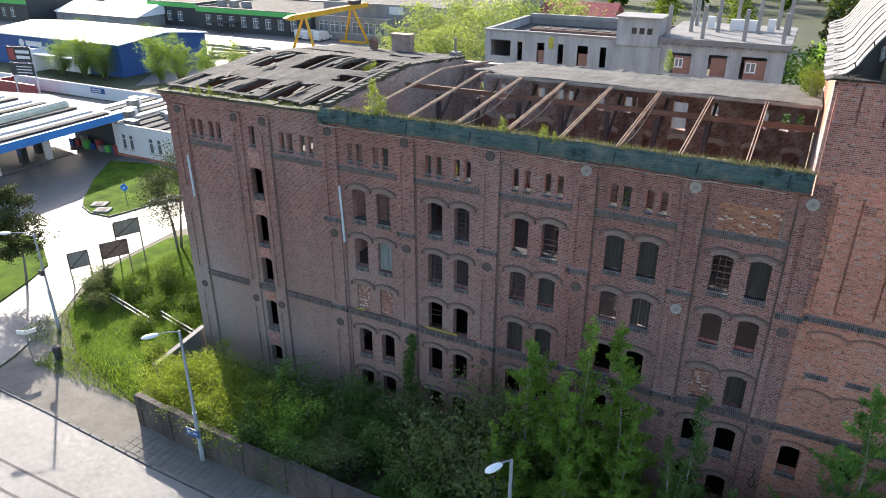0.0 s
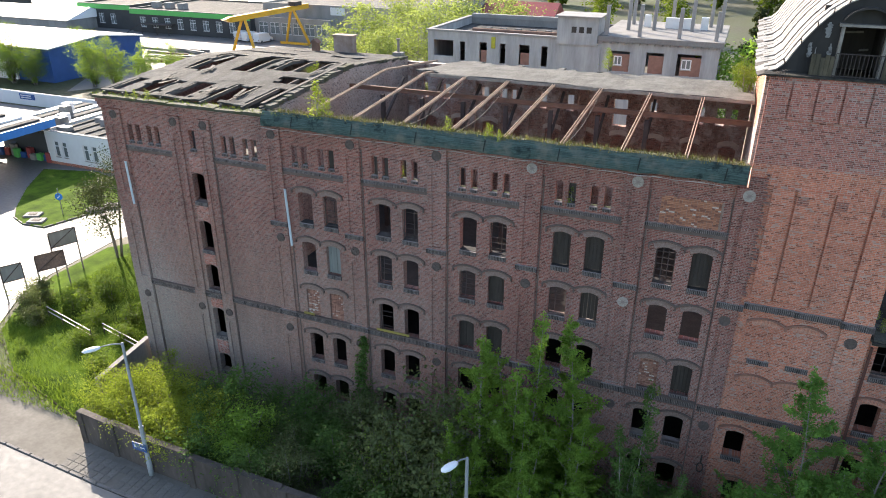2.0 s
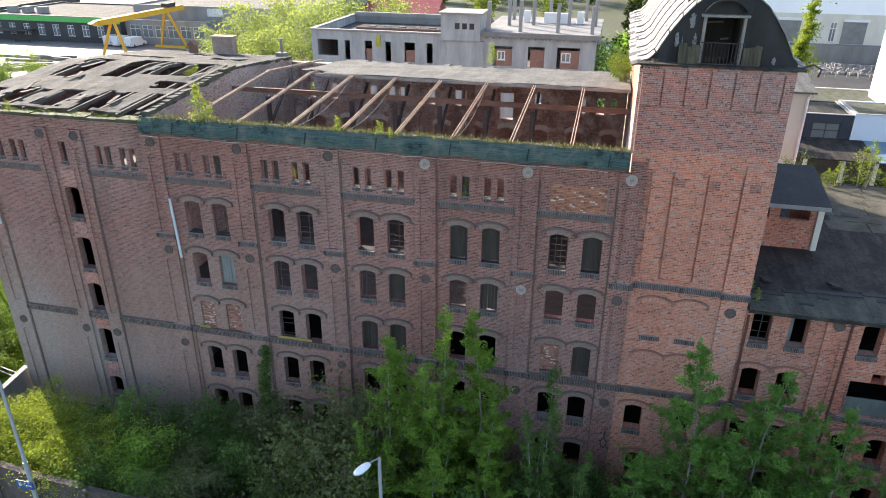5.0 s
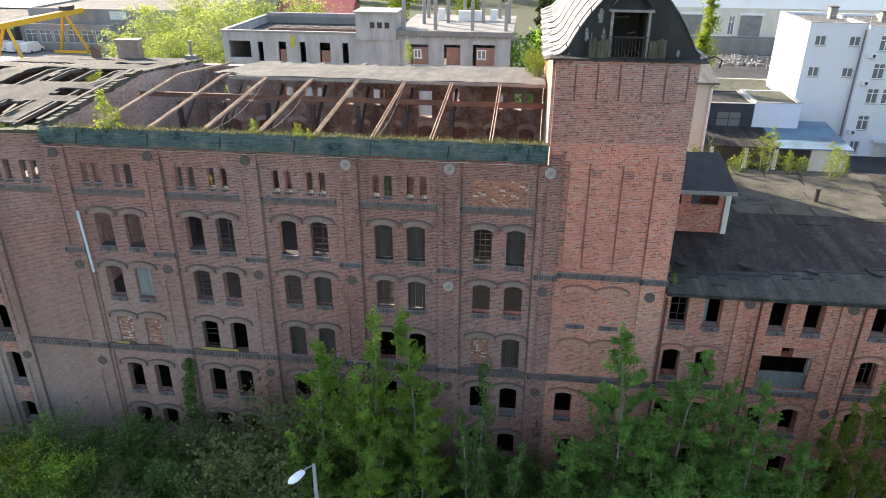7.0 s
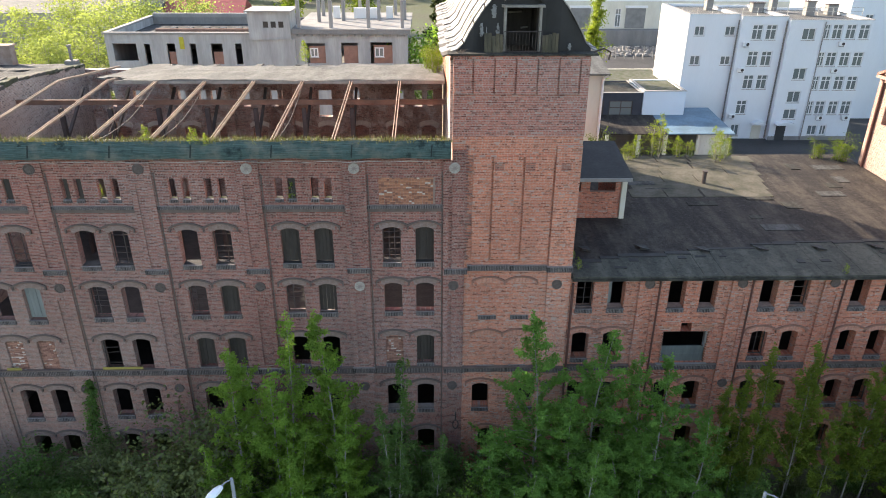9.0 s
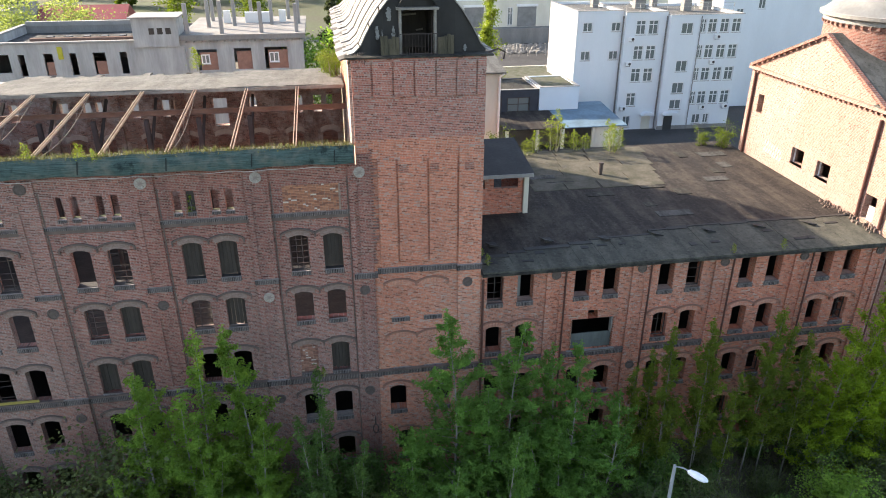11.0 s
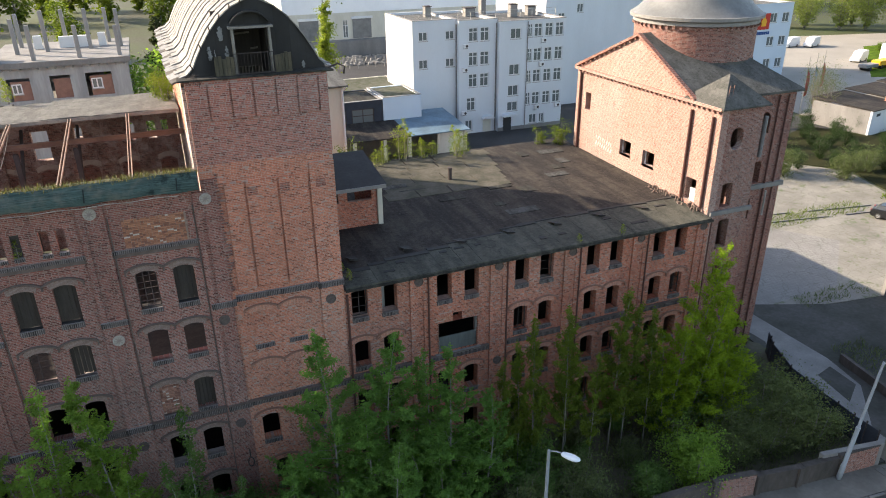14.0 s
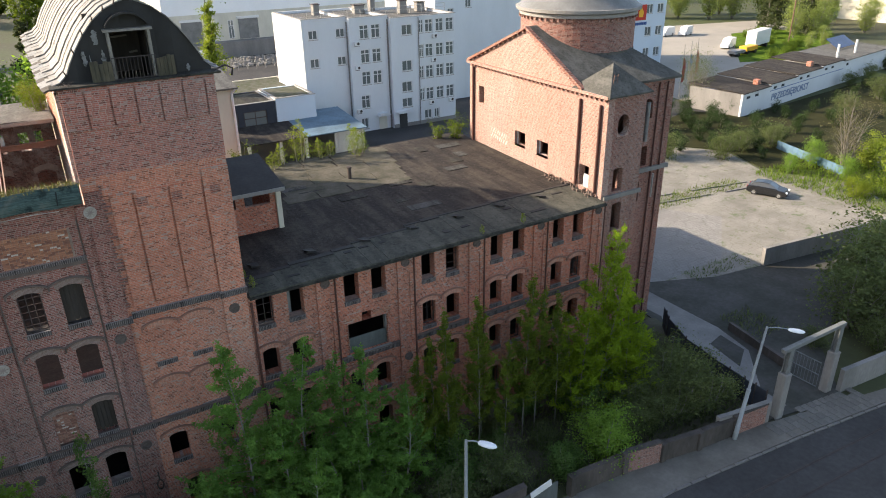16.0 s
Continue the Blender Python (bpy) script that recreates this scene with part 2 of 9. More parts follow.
cornice_mat = plain_material("cornice_mat", (0.085, 0.068, 0.06), (0.035, 0.035, 0.028), scale=0.8)
ledge_mat = plain_material("ledge_mat", (0.105, 0.10, 0.085), (0.04, 0.05, 0.02), scale=1.3, fine=9, amount=0.9, spec=0.1, bump=0.5)


def net_material(name, color, dark):
    """Woven netting: level threads, upright seams, dust and tears."""
    m = Nodes(name)
    obj = m.coords()
    threads = m.noise(m.n("Mapping", Vector=obj, Scale=(0.6, 1.0, 14.0)).outputs[0], 2.2, 4, 0.7)
    dust = m.noise(obj, 1.1, 5, 0.7)
    c = m.mix(m.ramp(threads, 0.38, 0.62, 0, 0.9), color, dark)
    c = m.mix(m.ramp(dust, 0.50, 0.68, 0, 0.7), c, (0.15, 0.145, 0.115))
    c = m.mix(m.ramp(dust, 0.44, 0.34, 0, 0.8), c, tuple(v * 0.4 for v in dark))
    m.bump(threads, 0.9, 0.03)
    return m.done(c, 0.85, 0, 0.15)


net_green = net_material("net_green", (0.075, 0.118, 0.105), (0.026, 0.045, 0.042))





def felt_material(name, color, dark, pale):
    m = Nodes(name)
    obj = m.coords()
    run = m.n("Mapping", Vector=obj, Scale=(1.0, 0.14, 1.0)).outputs[0]
    strips, grit, blot = m.noise(run, 1.5, 4, 0.6), m.noise(obj, 5.5, 6, 0.8), m.noise(obj, 0.9, 5, 0.65)
    c = m.mix(m.ramp(strips, 0.40, 0.60, 0, 0.85), color, dark)
    c = m.mix(m.ramp(blot, 0.46, 0.62, 0, 0.7), c, dark)
    c = m.mix(m.ramp(grit, 0.55, 0.70, 0, 0.75), c, pale)
    c = m.mix(m.ramp(grit, 0.46, 0.34, 0, 0.8), c, tuple(v * 0.35 for v in dark))
    m.bump(m.math("ADD", grit, m.math("MULTIPLY", strips, 0.6)), 0.8, 0.05)
    return m.done(c, 0.88, 0, 0.15)


tar_roof = felt_material("tar_roof", (0.062, 0.053, 0.044), (0.024, 0.021, 0.020), (0.105, 0.093, 0.078))
tar_patch = felt_material("tar_patch", (0.062, 0.060, 0.050), (0.024, 0.023, 0.021), (0.105, 0.105, 0.092))
felt_eaves = felt_material("felt_eaves", (0.094, 0.092, 0.074), (0.05, 0.05, 0.042), (0.13, 0.13, 0.108))
slate_roof = felt_material("slate_roof", (0.115, 0.113, 0.103), (0.068, 0.068, 0.062), (0.165, 0.163, 0.145))
felt_grey = felt_material("felt_grey", (0.138, 0.136, 0.127), (0.085, 0.084, 0.078), (0.21, 0.205, 0.19))
asphalt_dark = plain_material("asphalt_dark", (0.078, 0.074, 0.068), (0.036, 0.038, 0.028), scale=0.35, fine=3.0, amount=0.9, rough=0.9, bump=0.4)
felt_dark = felt_material("felt_dark", (0.085, 0.085, 0.082), (0.035, 0.035, 0.033), (0.165, 0.165, 0.156))
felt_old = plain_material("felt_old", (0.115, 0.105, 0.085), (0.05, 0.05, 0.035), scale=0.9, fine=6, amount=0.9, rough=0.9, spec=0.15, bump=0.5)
timber = plain_material("timber", (0.36, 0.27, 0.20), (0.17, 0.12, 0.09), scale=2.0, fine=18)
timber_old = plain_material("timber_old", (0.11, 0.10, 0.09), (0.05, 0.045, 0.04), scale=2.0, fine=16, spec=0.1)
timber_dull = plain_material("timber_dull", (0.25, 0.19, 0.15), (0.10, 0.075, 0.06), scale=2.0, fine=16)
timber_grey = plain_material("timber_grey", (0.27, 0.25, 0.22), (0.11, 0.10, 0.085), scale=2.0, fine=16)
rust = plain_material("rust", (0.20, 0.112, 0.08), (0.085, 0.05, 0.038), scale=1.5, fine=20, rough=0.8)
rust_pale = plain_material("rust_pale", (0.37, 0.265, 0.205), (0.15, 0.095, 0.072), scale=1.5, fine=20, rough=0.8)
steel_dark = plain_material("steel_dark", (0.075, 0.06, 0.055), (0.03, 0.026, 0.026), scale=2)
zinc_pale = plain_material("zinc_pale", (0.52, 0.50, 0.46), (0.17, 0.155, 0.14), scale=1.1, fine=5, rough=0.6, metal=0.15, amount=0.85, bump=0.3)


def sheet_material(name, color, stain, rot):
    m = Nodes(name)
    obj = m.coords()
    big, fine = m.noise(obj, 1.3, 6, 0.7), m.noise(obj, 6.0, 5, 0.7)
    c = m.mix(m.ramp(fine, 0.42, 0.66, 0, 0.6), color, stain)
    c = m.mix(m.ramp(big, 0.54, 0.62, 0, 0.85), c, stain)
    c = m.mix(m.ramp(m.math("MULTIPLY", big, fine), 0.31, 0.37, 0, 0.9), c, rot)
    m.bump(fine, 0.4, 0.03)
    return m.done(c, 0.7, 0.0, 0.3)


roof_zinc = sheet_material("roof_zinc", (0.25, 0.24, 0.222), (0.115, 0.108, 0.10), (0.06, 0.045, 0.036))
torn_zinc = sheet_material("torn_zinc", (0.22, 0.22, 0.215), (0.12, 0.12, 0.118), (0.05, 0.045, 0.04))
black_felt = plain_material("black_felt", (0.022, 0.0215, 0.021), (0.044, 0.042, 0.04), scale=0.7, fine=6, rough=0.75)
zinc_dome = plain_material("zinc_dome", (0.21, 0.215, 0.21), (0.11, 0.11, 0.105), scale=0.6, fine=6, rough=0.55, metal=0.2, amount=0.7)
pipe_blue = plain_material("pipe_blue", (0.50, 0.58, 0.62), (0.3, 0.36, 0.4), rough=0.45, amount=0.3)
pipe_rust = plain_material("pipe_rust", (0.12, 0.05, 0.04), (0.05, 0.03, 0.025), rough=0.7)
concrete = plain_material("concrete", (0.235, 0.225, 0.212), (0.115, 0.11, 0.102), scale=0.5, fine=8, streak=0.35)
concrete_pale = plain_material("concrete_pale", (0.28, 0.27, 0.258), (0.16, 0.155, 0.147), scale=0.5, fine=8, streak=0.35)
plaster_white = plain_material("plaster_white", (0.62, 0.645, 0.665), (0.49, 0.51, 0.525), scale=0.25, fine=6, amount=0.4, bump=0.05, streak=0.3)
plaster_blue = plain_material("plaster_blue", (0.52, 0.60, 0.67), (0.42, 0.49, 0.55), scale=0.25, fine=6, amount=0.3, bump=0.05)
plaster_cream = plain_material("plaster_cream", (0.60, 0.57, 0.48), (0.40, 0.38, 0.31), scale=0.5, fine=6, amount=0.5, streak=0.3)
white_paint = plain_material("white_paint", (0.66, 0.66, 0.65), (0.5, 0.5, 0.49), rough=0.4, amount=0.25, bump=0.03)
white_metal = plain_material("white_metal", (0.76, 0.77, 0.78), (0.58, 0.59, 0.6), scale=0.2, fine=3, rough=0.4, amount=0.3, bump=0.03)
blue_metal = plain_material("blue_metal", (0.022, 0.085, 0.26), (0.015, 0.05, 0.16), scale=0.3, fine=4, rough=0.45, amount=0.4, bump=0.03)
blue_roof = plain_material("blue_roof", (0.14, 0.23, 0.30), (0.08, 0.12, 0.15), scale=0.35, fine=5, rough=0.65, amount=0.9)
black_clad = plain_material("black_clad", (0.045, 0.048, 0.05), (0.03, 0.03, 0.032), scale=0.4, fine=5, rough=0.5)
green_band = plain_material("green_band", (0.10, 0.45, 0.11), (0.07, 0.3, 0.08), scale=0.4, fine=5, rough=0.45, amount=0.3)
yellow_paint = plain_material("yellow_paint", (0.75, 0.38, 0.03), (0.5, 0.25, 0.03), scale=0.6, fine=5, rough=0.45, amount=0.35)
red_sheet = plain_material("red_sheet", (0.32, 0.06, 0.06), (0.2, 0.045, 0.045), scale=0.5, fine=5, rough=0.55)
black_paint = plain_material("black_paint", (0.012, 0.013, 0.015), (0.02, 0.02, 0.022), rough=0.2, spec=0.6, amount=0.2, bump=0.0)
rubber = plain_material("rubber", (0.02, 0.02, 0.02), (0.035, 0.034, 0.032), rough=0.85)
chrome = plain_material("chrome", (0.6, 0.61, 0.62), (0.45, 0.45, 0.46), rough=0.25, metal=0.9, amount=0.2, bump=0.0)
lamp_grey = plain_material("lamp_grey", (0.27, 0.30, 0.32), (0.17, 0.185, 0.19), scale=3, fine=20, rough=0.5, amount=0.4)
gate_grey = plain_material("gate_grey", (0.17, 0.18, 0.175), (0.09, 0.09, 0.085), scale=3, fine=15, rough=0.7, amount=0.6)
board_grey = plain_material("board_grey", (0.115, 0.13, 0.125), (0.06, 0.065, 0.06), scale=2, fine=10, streak=0.2)
lamp_glass = plain_material("lamp_glass", (0.72, 0.77, 0.8), (0.6, 0.64, 0.66), rough=0.25, amount=0.2, bump=0.0)
fence_dark = plain_material("fence_dark", (0.035, 0.042, 0.055), (0.022, 0.025, 0.032), scale=1, fine=15, rough=0.7)
board_dark = plain_material("board_dark", (0.058, 0.049, 0.042), (0.026, 0.022, 0.019), scale=2, fine=10, streak=0.2)
board_pale = plain_material("board_pale", (0.22, 0.245, 0.235), (0.13, 0.14, 0.135), scale=2, fine=10, streak=0.2)
debris_pale = plain_material("debris_pale", (0.21, 0.155, 0.13), (0.09, 0.07, 0.06), scale=3, fine=12, amount=0.9, bump=0.5)
board_mossy = plain_material("board_mossy", (0.125, 0.105, 0.07), (0.05, 0.046, 0.032), scale=3, fine=12, amount=0.95, streak=0.2)
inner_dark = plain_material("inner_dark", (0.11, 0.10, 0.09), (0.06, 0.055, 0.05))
# concrete of the tram bed; its pale tone also paints sunlight on the street
tram_concrete = plain_material("tram_concrete", (0.185, 0.18, 0.173), (0.11, 0.107, 0.10), scale=0.2, fine=3, amount=0.6, rough=0.72, spec=0.45, bump=0.15)
asphalt = plain_material("asphalt", (0.056, 0.055, 0.054), (0.03, 0.029, 0.028), scale=0.25, fine=3.5, amount=0.8, bump=0.3)

drive_concrete = plain_material("drive_concrete", (0.125, 0.123, 0.12), (0.08, 0.078, 0.076), scale=0.12, fine=3.0, amount=0.6, rough=0.62, spec=0.6, bump=0.08)
paving = plain_material("paving", (0.175, 0.162, 0.142), (0.105, 0.096, 0.08), scale=0.5, fine=5, amount=0.85, rough=0.9, bump=0.4)
yard_slabs = slab_material("yard_slabs", (0.26, 0.245, 0.215), (0.13, 0.13, 0.09), 1.5, 1.0, (0.13, 0.12, 0.10), grass=0.7)
yard_setts = slab_material("yard_setts", (0.25, 0.24, 0.225), (0.09, 0.09, 0.07), 0.35, 0.35, (0.17, 0.16, 0.15), grass=0.15)
kerb_stone = plain_material("kerb_stone", (0.175, 0.165, 0.155), (0.10, 0.095, 0.09), scale=1, fine=10)
gravel = plain_material("gravel", (0.31, 0.285, 0.245), (0.2, 0.185, 0.16), scale=0.1, fine=4, amount=0.6)
# dark earth whose colour also carries the shade among the scrub
soil_with_shade = plain_material("soil_with_shade", (0.038, 0.038, 0.018), (0.022, 0.026, 0.012), scale=0.3, fine=4, amount=0.8, rough=0.95, spec=0.05, bump=0.5)
dirt = plain_material("dirt", (0.10, 0.085, 0.06), (0.05, 0.06, 0.025), scale=0.3, fine=5, amount=0.9, bump=0.5)
# the dark blotches imitate shadows of shrubs and trees across the grass
lawn = plain_material("lawn", (0.10, 0.165, 0.018), (0.035, 0.062, 0.012), scale=0.55, fine=7, amount=0.95, rough=0.95, spec=0.03, bump=0.7)
land = plain_material("land", (0.055, 0.075, 0.024), (0.06, 0.052, 0.034), scale=0.03, fine=1.2, amount=0.9, bump=0.4)
bark = plain_material("bark", (0.20, 0.18, 0.155), (0.09, 0.08, 0.07), scale=3, fine=20, streak=0.3)
bark_pale = plain_material("bark_pale", (0.27, 0.255, 0.225), (0.12, 0.11, 0.10), scale=5, fine=20)
glass_m = Nodes("window_glass")
window_glass = glass_m.done((0.07, 0.08, 0.09), 0.08, 0.0, 0.7)
office_m = Nodes("office_glass")
office_glass = office_m.done((0.13, 0.15, 0.15), 0.08, 0.0, 0.7)
solar_m = Nodes("solar_glass")
solar_glass = solar_m.done((0.025, 0.035, 0.09), 0.12, 0.0, 0.6)
leaf_spring = leaf_material("leaf_spring", (0.13, 0.235, 0.045), (0.205, 0.34, 0.07), 0.55)
leaf_yellow = leaf_material("leaf_yellow", (0.14, 0.21, 0.03), (0.235, 0.29, 0.05), 0.5)
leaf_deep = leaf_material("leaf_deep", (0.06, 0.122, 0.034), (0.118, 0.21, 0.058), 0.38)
# shadow side of the backlit yard trees, put into a darker leaf colour
leaf_shaded_side = leaf_material("leaf_shaded_side", (0.018, 0.038, 0.012), (0.04, 0.074, 0.02), 0.12)
leaf_emerald = leaf_material("leaf_emerald", (0.082, 0.185, 0.042), (0.155, 0.30, 0.075), 0.48)
leaf_dull = leaf_material("leaf_dull", (0.068, 0.098, 0.04), (0.14, 0.172, 0.075), 0.38)
leaf_olive = leaf_material("leaf_olive", (0.08, 0.13, 0.018), (0.135, 0.185, 0.026), 0.4)
leaf_poplar = leaf_material("leaf_poplar", (0.135, 0.23, 0.018), (0.235, 0.335, 0.03), 0.52)
leaf_willow = leaf_material("leaf_willow", (0.13, 0.215, 0.04), (0.21, 0.30, 0.07), 0.5)
leaf_pine = leaf_material("leaf_pine", (0.035, 0.055, 0.02), (0.07, 0.085, 0.035), 0.2)
leaf_far = leaf_material("leaf_far", (0.19, 0.25, 0.075), (0.29, 0.345, 0.13))
leaf_grass = leaf_material("leaf_grass", (0.085, 0.15, 0.022), (0.15, 0.22, 0.038), 0.4)
leaf_dry = leaf_material("leaf_dry", (0.15, 0.13, 0.075), (0.11, 0.12, 0.05), 0.25)

# ---- building blocks ----


class Geo:
    """Collects corners and faces of one mesh."""

    def __init__(self):
        self.v, self.f = [], []

    def poly(self, pts):
        i = len(self.v)
        self.v += [tuple(p) for p in pts]
        self.f.append(tuple(range(i, i + len(pts))))
        return self

    def box(self, x0, y0, z0, x1, y1, z1):
        i = len(self.v)
        self.v += [(x, y, z) for z in (z0, z1) for y in (y0, y1) for x in (x0, x1)]
        self.f += [(i, i + 2, i + 3, i + 1), (i + 4, i + 5, i + 7, i + 6), (i, i + 1, i + 5, i + 4), (i + 2, i + 6, i + 7, i + 3), (i, i + 4, i + 6, i + 2), (i + 1, i + 3, i + 7, i + 5)]
        return self

    def bevel_box(self, x0, y0, z0, x1, y1, z1, r=0.02):
        """A box whose upright edges and top edges are chamfered."""
        ring = lambda d: [(x0 + d, y0), (x1 - d, y0), (x1, y0 + d), (x1, y1 - d), (x1 - d, y1), (x0 + d, y1), (x0, y1 - d), (x0, y0 + d)]
        low, mid = ring(r), ring(r)
        top = [(min(max(x, x0 + r), x1 - r), min(max(y, y0 + r), y1 - r)) for x, y in ring(r * 1.6)]
        i = len(self.v)
        self.v += [(x, y, z0) for x, y in low] + [(x, y, z1 - r) for x, y in mid] + [(x, y, z1) for x, y in top]
        for k in range(8):
            j = (k + 1) % 8
            self.f += [(i + k, i + j, i + 8 + j, i + 8 + k), (i + 8 + k, i + 8 + j, i + 16 + j, i + 16 + k)]
        self.f += [tuple(i + 16 + k for k in range(8)), tuple(i + 7 - k for k in range(8))]
        return self

    def prism(self, pts, place, a, b):
        """A flat outline of (u, w) pairs, drawn out from a to b; place(u, w, d) gives the corner."""
        i, n = len(self.v), len(pts)
        self.v += [place(u, w, a) for u, w in pts] + [place(u, w, b) for u, w in pts]
        self.f += [tuple(range(i + n - 1, i - 1, -1)), tuple(range(i + n, i + 2 * n))]
        self.f += [(i + k, i + (k + 1) % n, i + n + (k + 1) % n, i + n + k) for k in range(n)]
        return self

    def tube(self, path, radii, n=8, caps=True):
        """A round bar along a path of points."""
        rings = []
        for k, p in enumerate(path):
            p = Vector(p)
            d = (Vector(path[min(k + 1, len(path) - 1)]) - Vector(path[max(k - 1, 0)])).normalized()
            side = d.cross(Vector((0.3, 1, 0.2)) if abs(d.z) > 0.8 else Vector((0, 0, 1))).normalized()
            up = side.cross(d)
            r = radii[k] if isinstance(radii, (list, tuple)) else radii
            i = len(self.v)
            self.v += [tuple(p + (side * math.cos(a) + up * math.sin(a)) * r) for a in (2 * math.pi * q / n for q in range(n))]
            rings.append(i)
        for a, b in zip(rings, rings[1:]):
            self.f += [(a + q, a + (q + 1) % n, b + (q + 1) % n, b + q) for q in range(n)]
        if caps:
            self.f += [tuple(rings[0] + n - 1 - q for q in range(n)), tuple(rings[-1] + q for q in range(n))]
        return self

    def bar(self, a, b, w, h):
        """A squared bar from a to b."""
        a, b = Vector(a), Vector(b)
        d = (b - a).normalized()
        side = d.cross(Vector((0, 1, 0)) if abs(d.z) > 0.9 else Vector((0, 0, 1))).normalized()
        up = side.cross(d)
        i = len(self.v)
        self.v += [tuple(p + side * su * w / 2 + up * uu * h / 2) for p in (a, b) for su, uu in ((-1, -1), (1, -1), (1, 1), (-1, 1))]
        self.f += [(i, i + 3, i + 2, i + 1), (i + 4, i + 5, i + 6, i + 7)] + [(i + k, i + (k + 1) % 4, i + 4 + (k + 1) % 4, i + 4 + k) for k in range(4)]
        return self

    def turned(self, profile, cx, cy, n=32, arc=(0, 360)):
        """A profile of (radius, z) turned about an upright axis."""
        i, full = len(self.v), arc[1] - arc[0] >= 360
        m = n if full else n + 1
        for r, z in profile:
            self.v += [(cx + r * math.cos(radians(arc[0] + (arc[1] - arc[0]) * q / n)), cy + r * math.sin(radians(arc[0] + (arc[1] - arc[0]) * q / n)), z) for q in range(m)]
        for k in range(len(profile) - 1):
            for q in range(n):
                j = (q + 1) % m
                self.f.append((i + k * m + q, i + k * m + j, i + (k + 1) * m + j, i + (k + 1) * m + q))
        return self

    def mesh(self, name):
        me = bpy.data.meshes.new(name)
        me.from_pydata(self.v, [], self.f)
        return me


VARIANTS = {}


def link(name, me, material, parent=None, label="", smooth=False):
    if material and not me.materials:
        me.materials.append(material)
    elif material and me.materials[0] != material:
        key = (me.name, material.name)
        if key not in VARIANTS:
            VARIANTS[key] = me.copy()
            VARIANTS[key].materials[0] = material
        me = VARIANTS[key]
    if smooth:
        me.shade_smooth()
    ob = new(name, me)
    ob.parent = parent
    if label:
        tagged(ob, label)
    return ob


def part(name, geo, material, parent, label="", smooth=False):
    """One mesh object under a thing or a part."""
    return link(name, geo.mesh(name), material, parent, label, smooth)


def thing(name, label, category, at=(0, 0, 0), turn=0.0, group="", kind=""):
    ob = tagged(new(name), label, category, group, kind)
    ob.matrix_basis = pose(*at, 0, 0, turn)
    return ob


def structure(name, geo, material, label, category, smooth=False):
    return tagged(link(name, geo.mesh(name), material, None, "", smooth), label, category, kind="structure")


def rng(seed):
    return random.Random(seed)


def arc_points(c, half, top, rise, n=8):
    """Points of a segmental arch from right to left, its crown at height top."""
    if rise <= 0:
        return [(c + half, top), (c - half, top)]
    r = (half * half + rise * rise) / (2 * rise)
    a = math.asin(half / r)
    return [(c + r * math.sin(a - 2 * a * k / n), top - r + r * math.cos(a - 2 * a * k / n)) for k in range(n + 1)]


def wall_with_openings(u0, u1, z0, z1, openings, depth, place):
    """A thick wall; openings are (left, right, sill, crown, rise). place(u, d, z): d runs from the outer face inwards."""
    g = Geo()
    us = sorted({u0, u1, *(o[0] for o in openings), *(o[1] for o in openings)})
    zs = sorted({z0, z1, *(o[2] for o in openings), *(o[3] for o in openings)})
    inside = lambda u, z: any(o[0] < u < o[1] and o[2] < z < o[3] for o in openings)
    for a, b in zip(us, us[1:]):
        lo = None
        cells = [(c, d, inside((a + b) / 2, (c + d) / 2)) for c, d in zip(zs, zs[1:])]
        runs, start = [], None
        for c, d, hole in cells:
            if not hole and start is None:
                start = c
            if hole and start is not None:
                runs.append((start, c))
                start = None
        if start is not None:
            runs.append((start, zs[-1]))
        for c, d in runs:
            g.poly([place(a, 0, c), place(b, 0, c), place(b, 0, d), place(a, 0, d)])
            g.poly([place(b, depth, c), place(a, depth, c), place(a, depth, d), place(b, depth, d)])
    for a, b, lo, hi, rise in openings:
        c, half = (a + b) / 2, (b - a) / 2
        arc = arc_points(c, half, hi, rise)
        spring = hi - rise
        for d, flip in ((0, False), (depth, True)):
            if rise > 0:
                for k in range(len(arc) - 1):
                    p, q = arc[k], arc[k + 1]
                    pts = [place(p[0], d, p[1]), place(p[0], d, hi), place(q[0], d, hi), place(q[0], d, q[1])]
                    g.poly(pts[::-1] if flip else pts)
        loop = [(a, lo), (b, lo)] + arc
        for p, q in zip(loop, loop[1:] + loop[:1]):
            if (p[0] - q[0]) ** 2 + (p[1] - q[1]) ** 2 > 1e-8:
                g.poly([place(p[0], 0, p[1]), place(p[0], depth, p[1]), place(q[0], depth, q[1]), place(q[0], 0, q[1])])
    g.poly([place(u0, 0, z1), place(u1, 0, z1), place(u1, depth, z1), place(u0, depth, z1)])
    g.poly([place(u0, 0, z0), place(u0, depth, z0), place(u1, depth, z0), place(u1, 0, z0)])
    g.poly([place(u0, 0, z0), place(u0, 0, z1), place(u0, depth, z1), place(u0, depth, z0)])
    g.poly([place(u1, 0, z0), place(u1, depth, z0), place(u1, depth, z1), place(u1, 0, z1)])
    return g


front = lambda u, d, z: (u, d, z)


def shifted(y):
    return lambda u, d, z: (u, y + d, z)


def hood_geo(half=0.74, rise=0.24, thick=0.06, out=0.10):
    """A drip mould over one window: an arch with short returns, its crown at the origin's height."""
    arc = arc_points(0, half, 0, rise, 10)
    outer = [(u * (1 + thick / half), w + thick) for u, w in arc]
    low = arc[0][1] - 0.16
    pts = [(half, low)] + arc + [(-half, low), (-half - thick, low)] + outer[::-1] + [(half + thick, low)]
    return Geo().prism(pts, lambda u, w, d: (u, -d, w), 0, out)


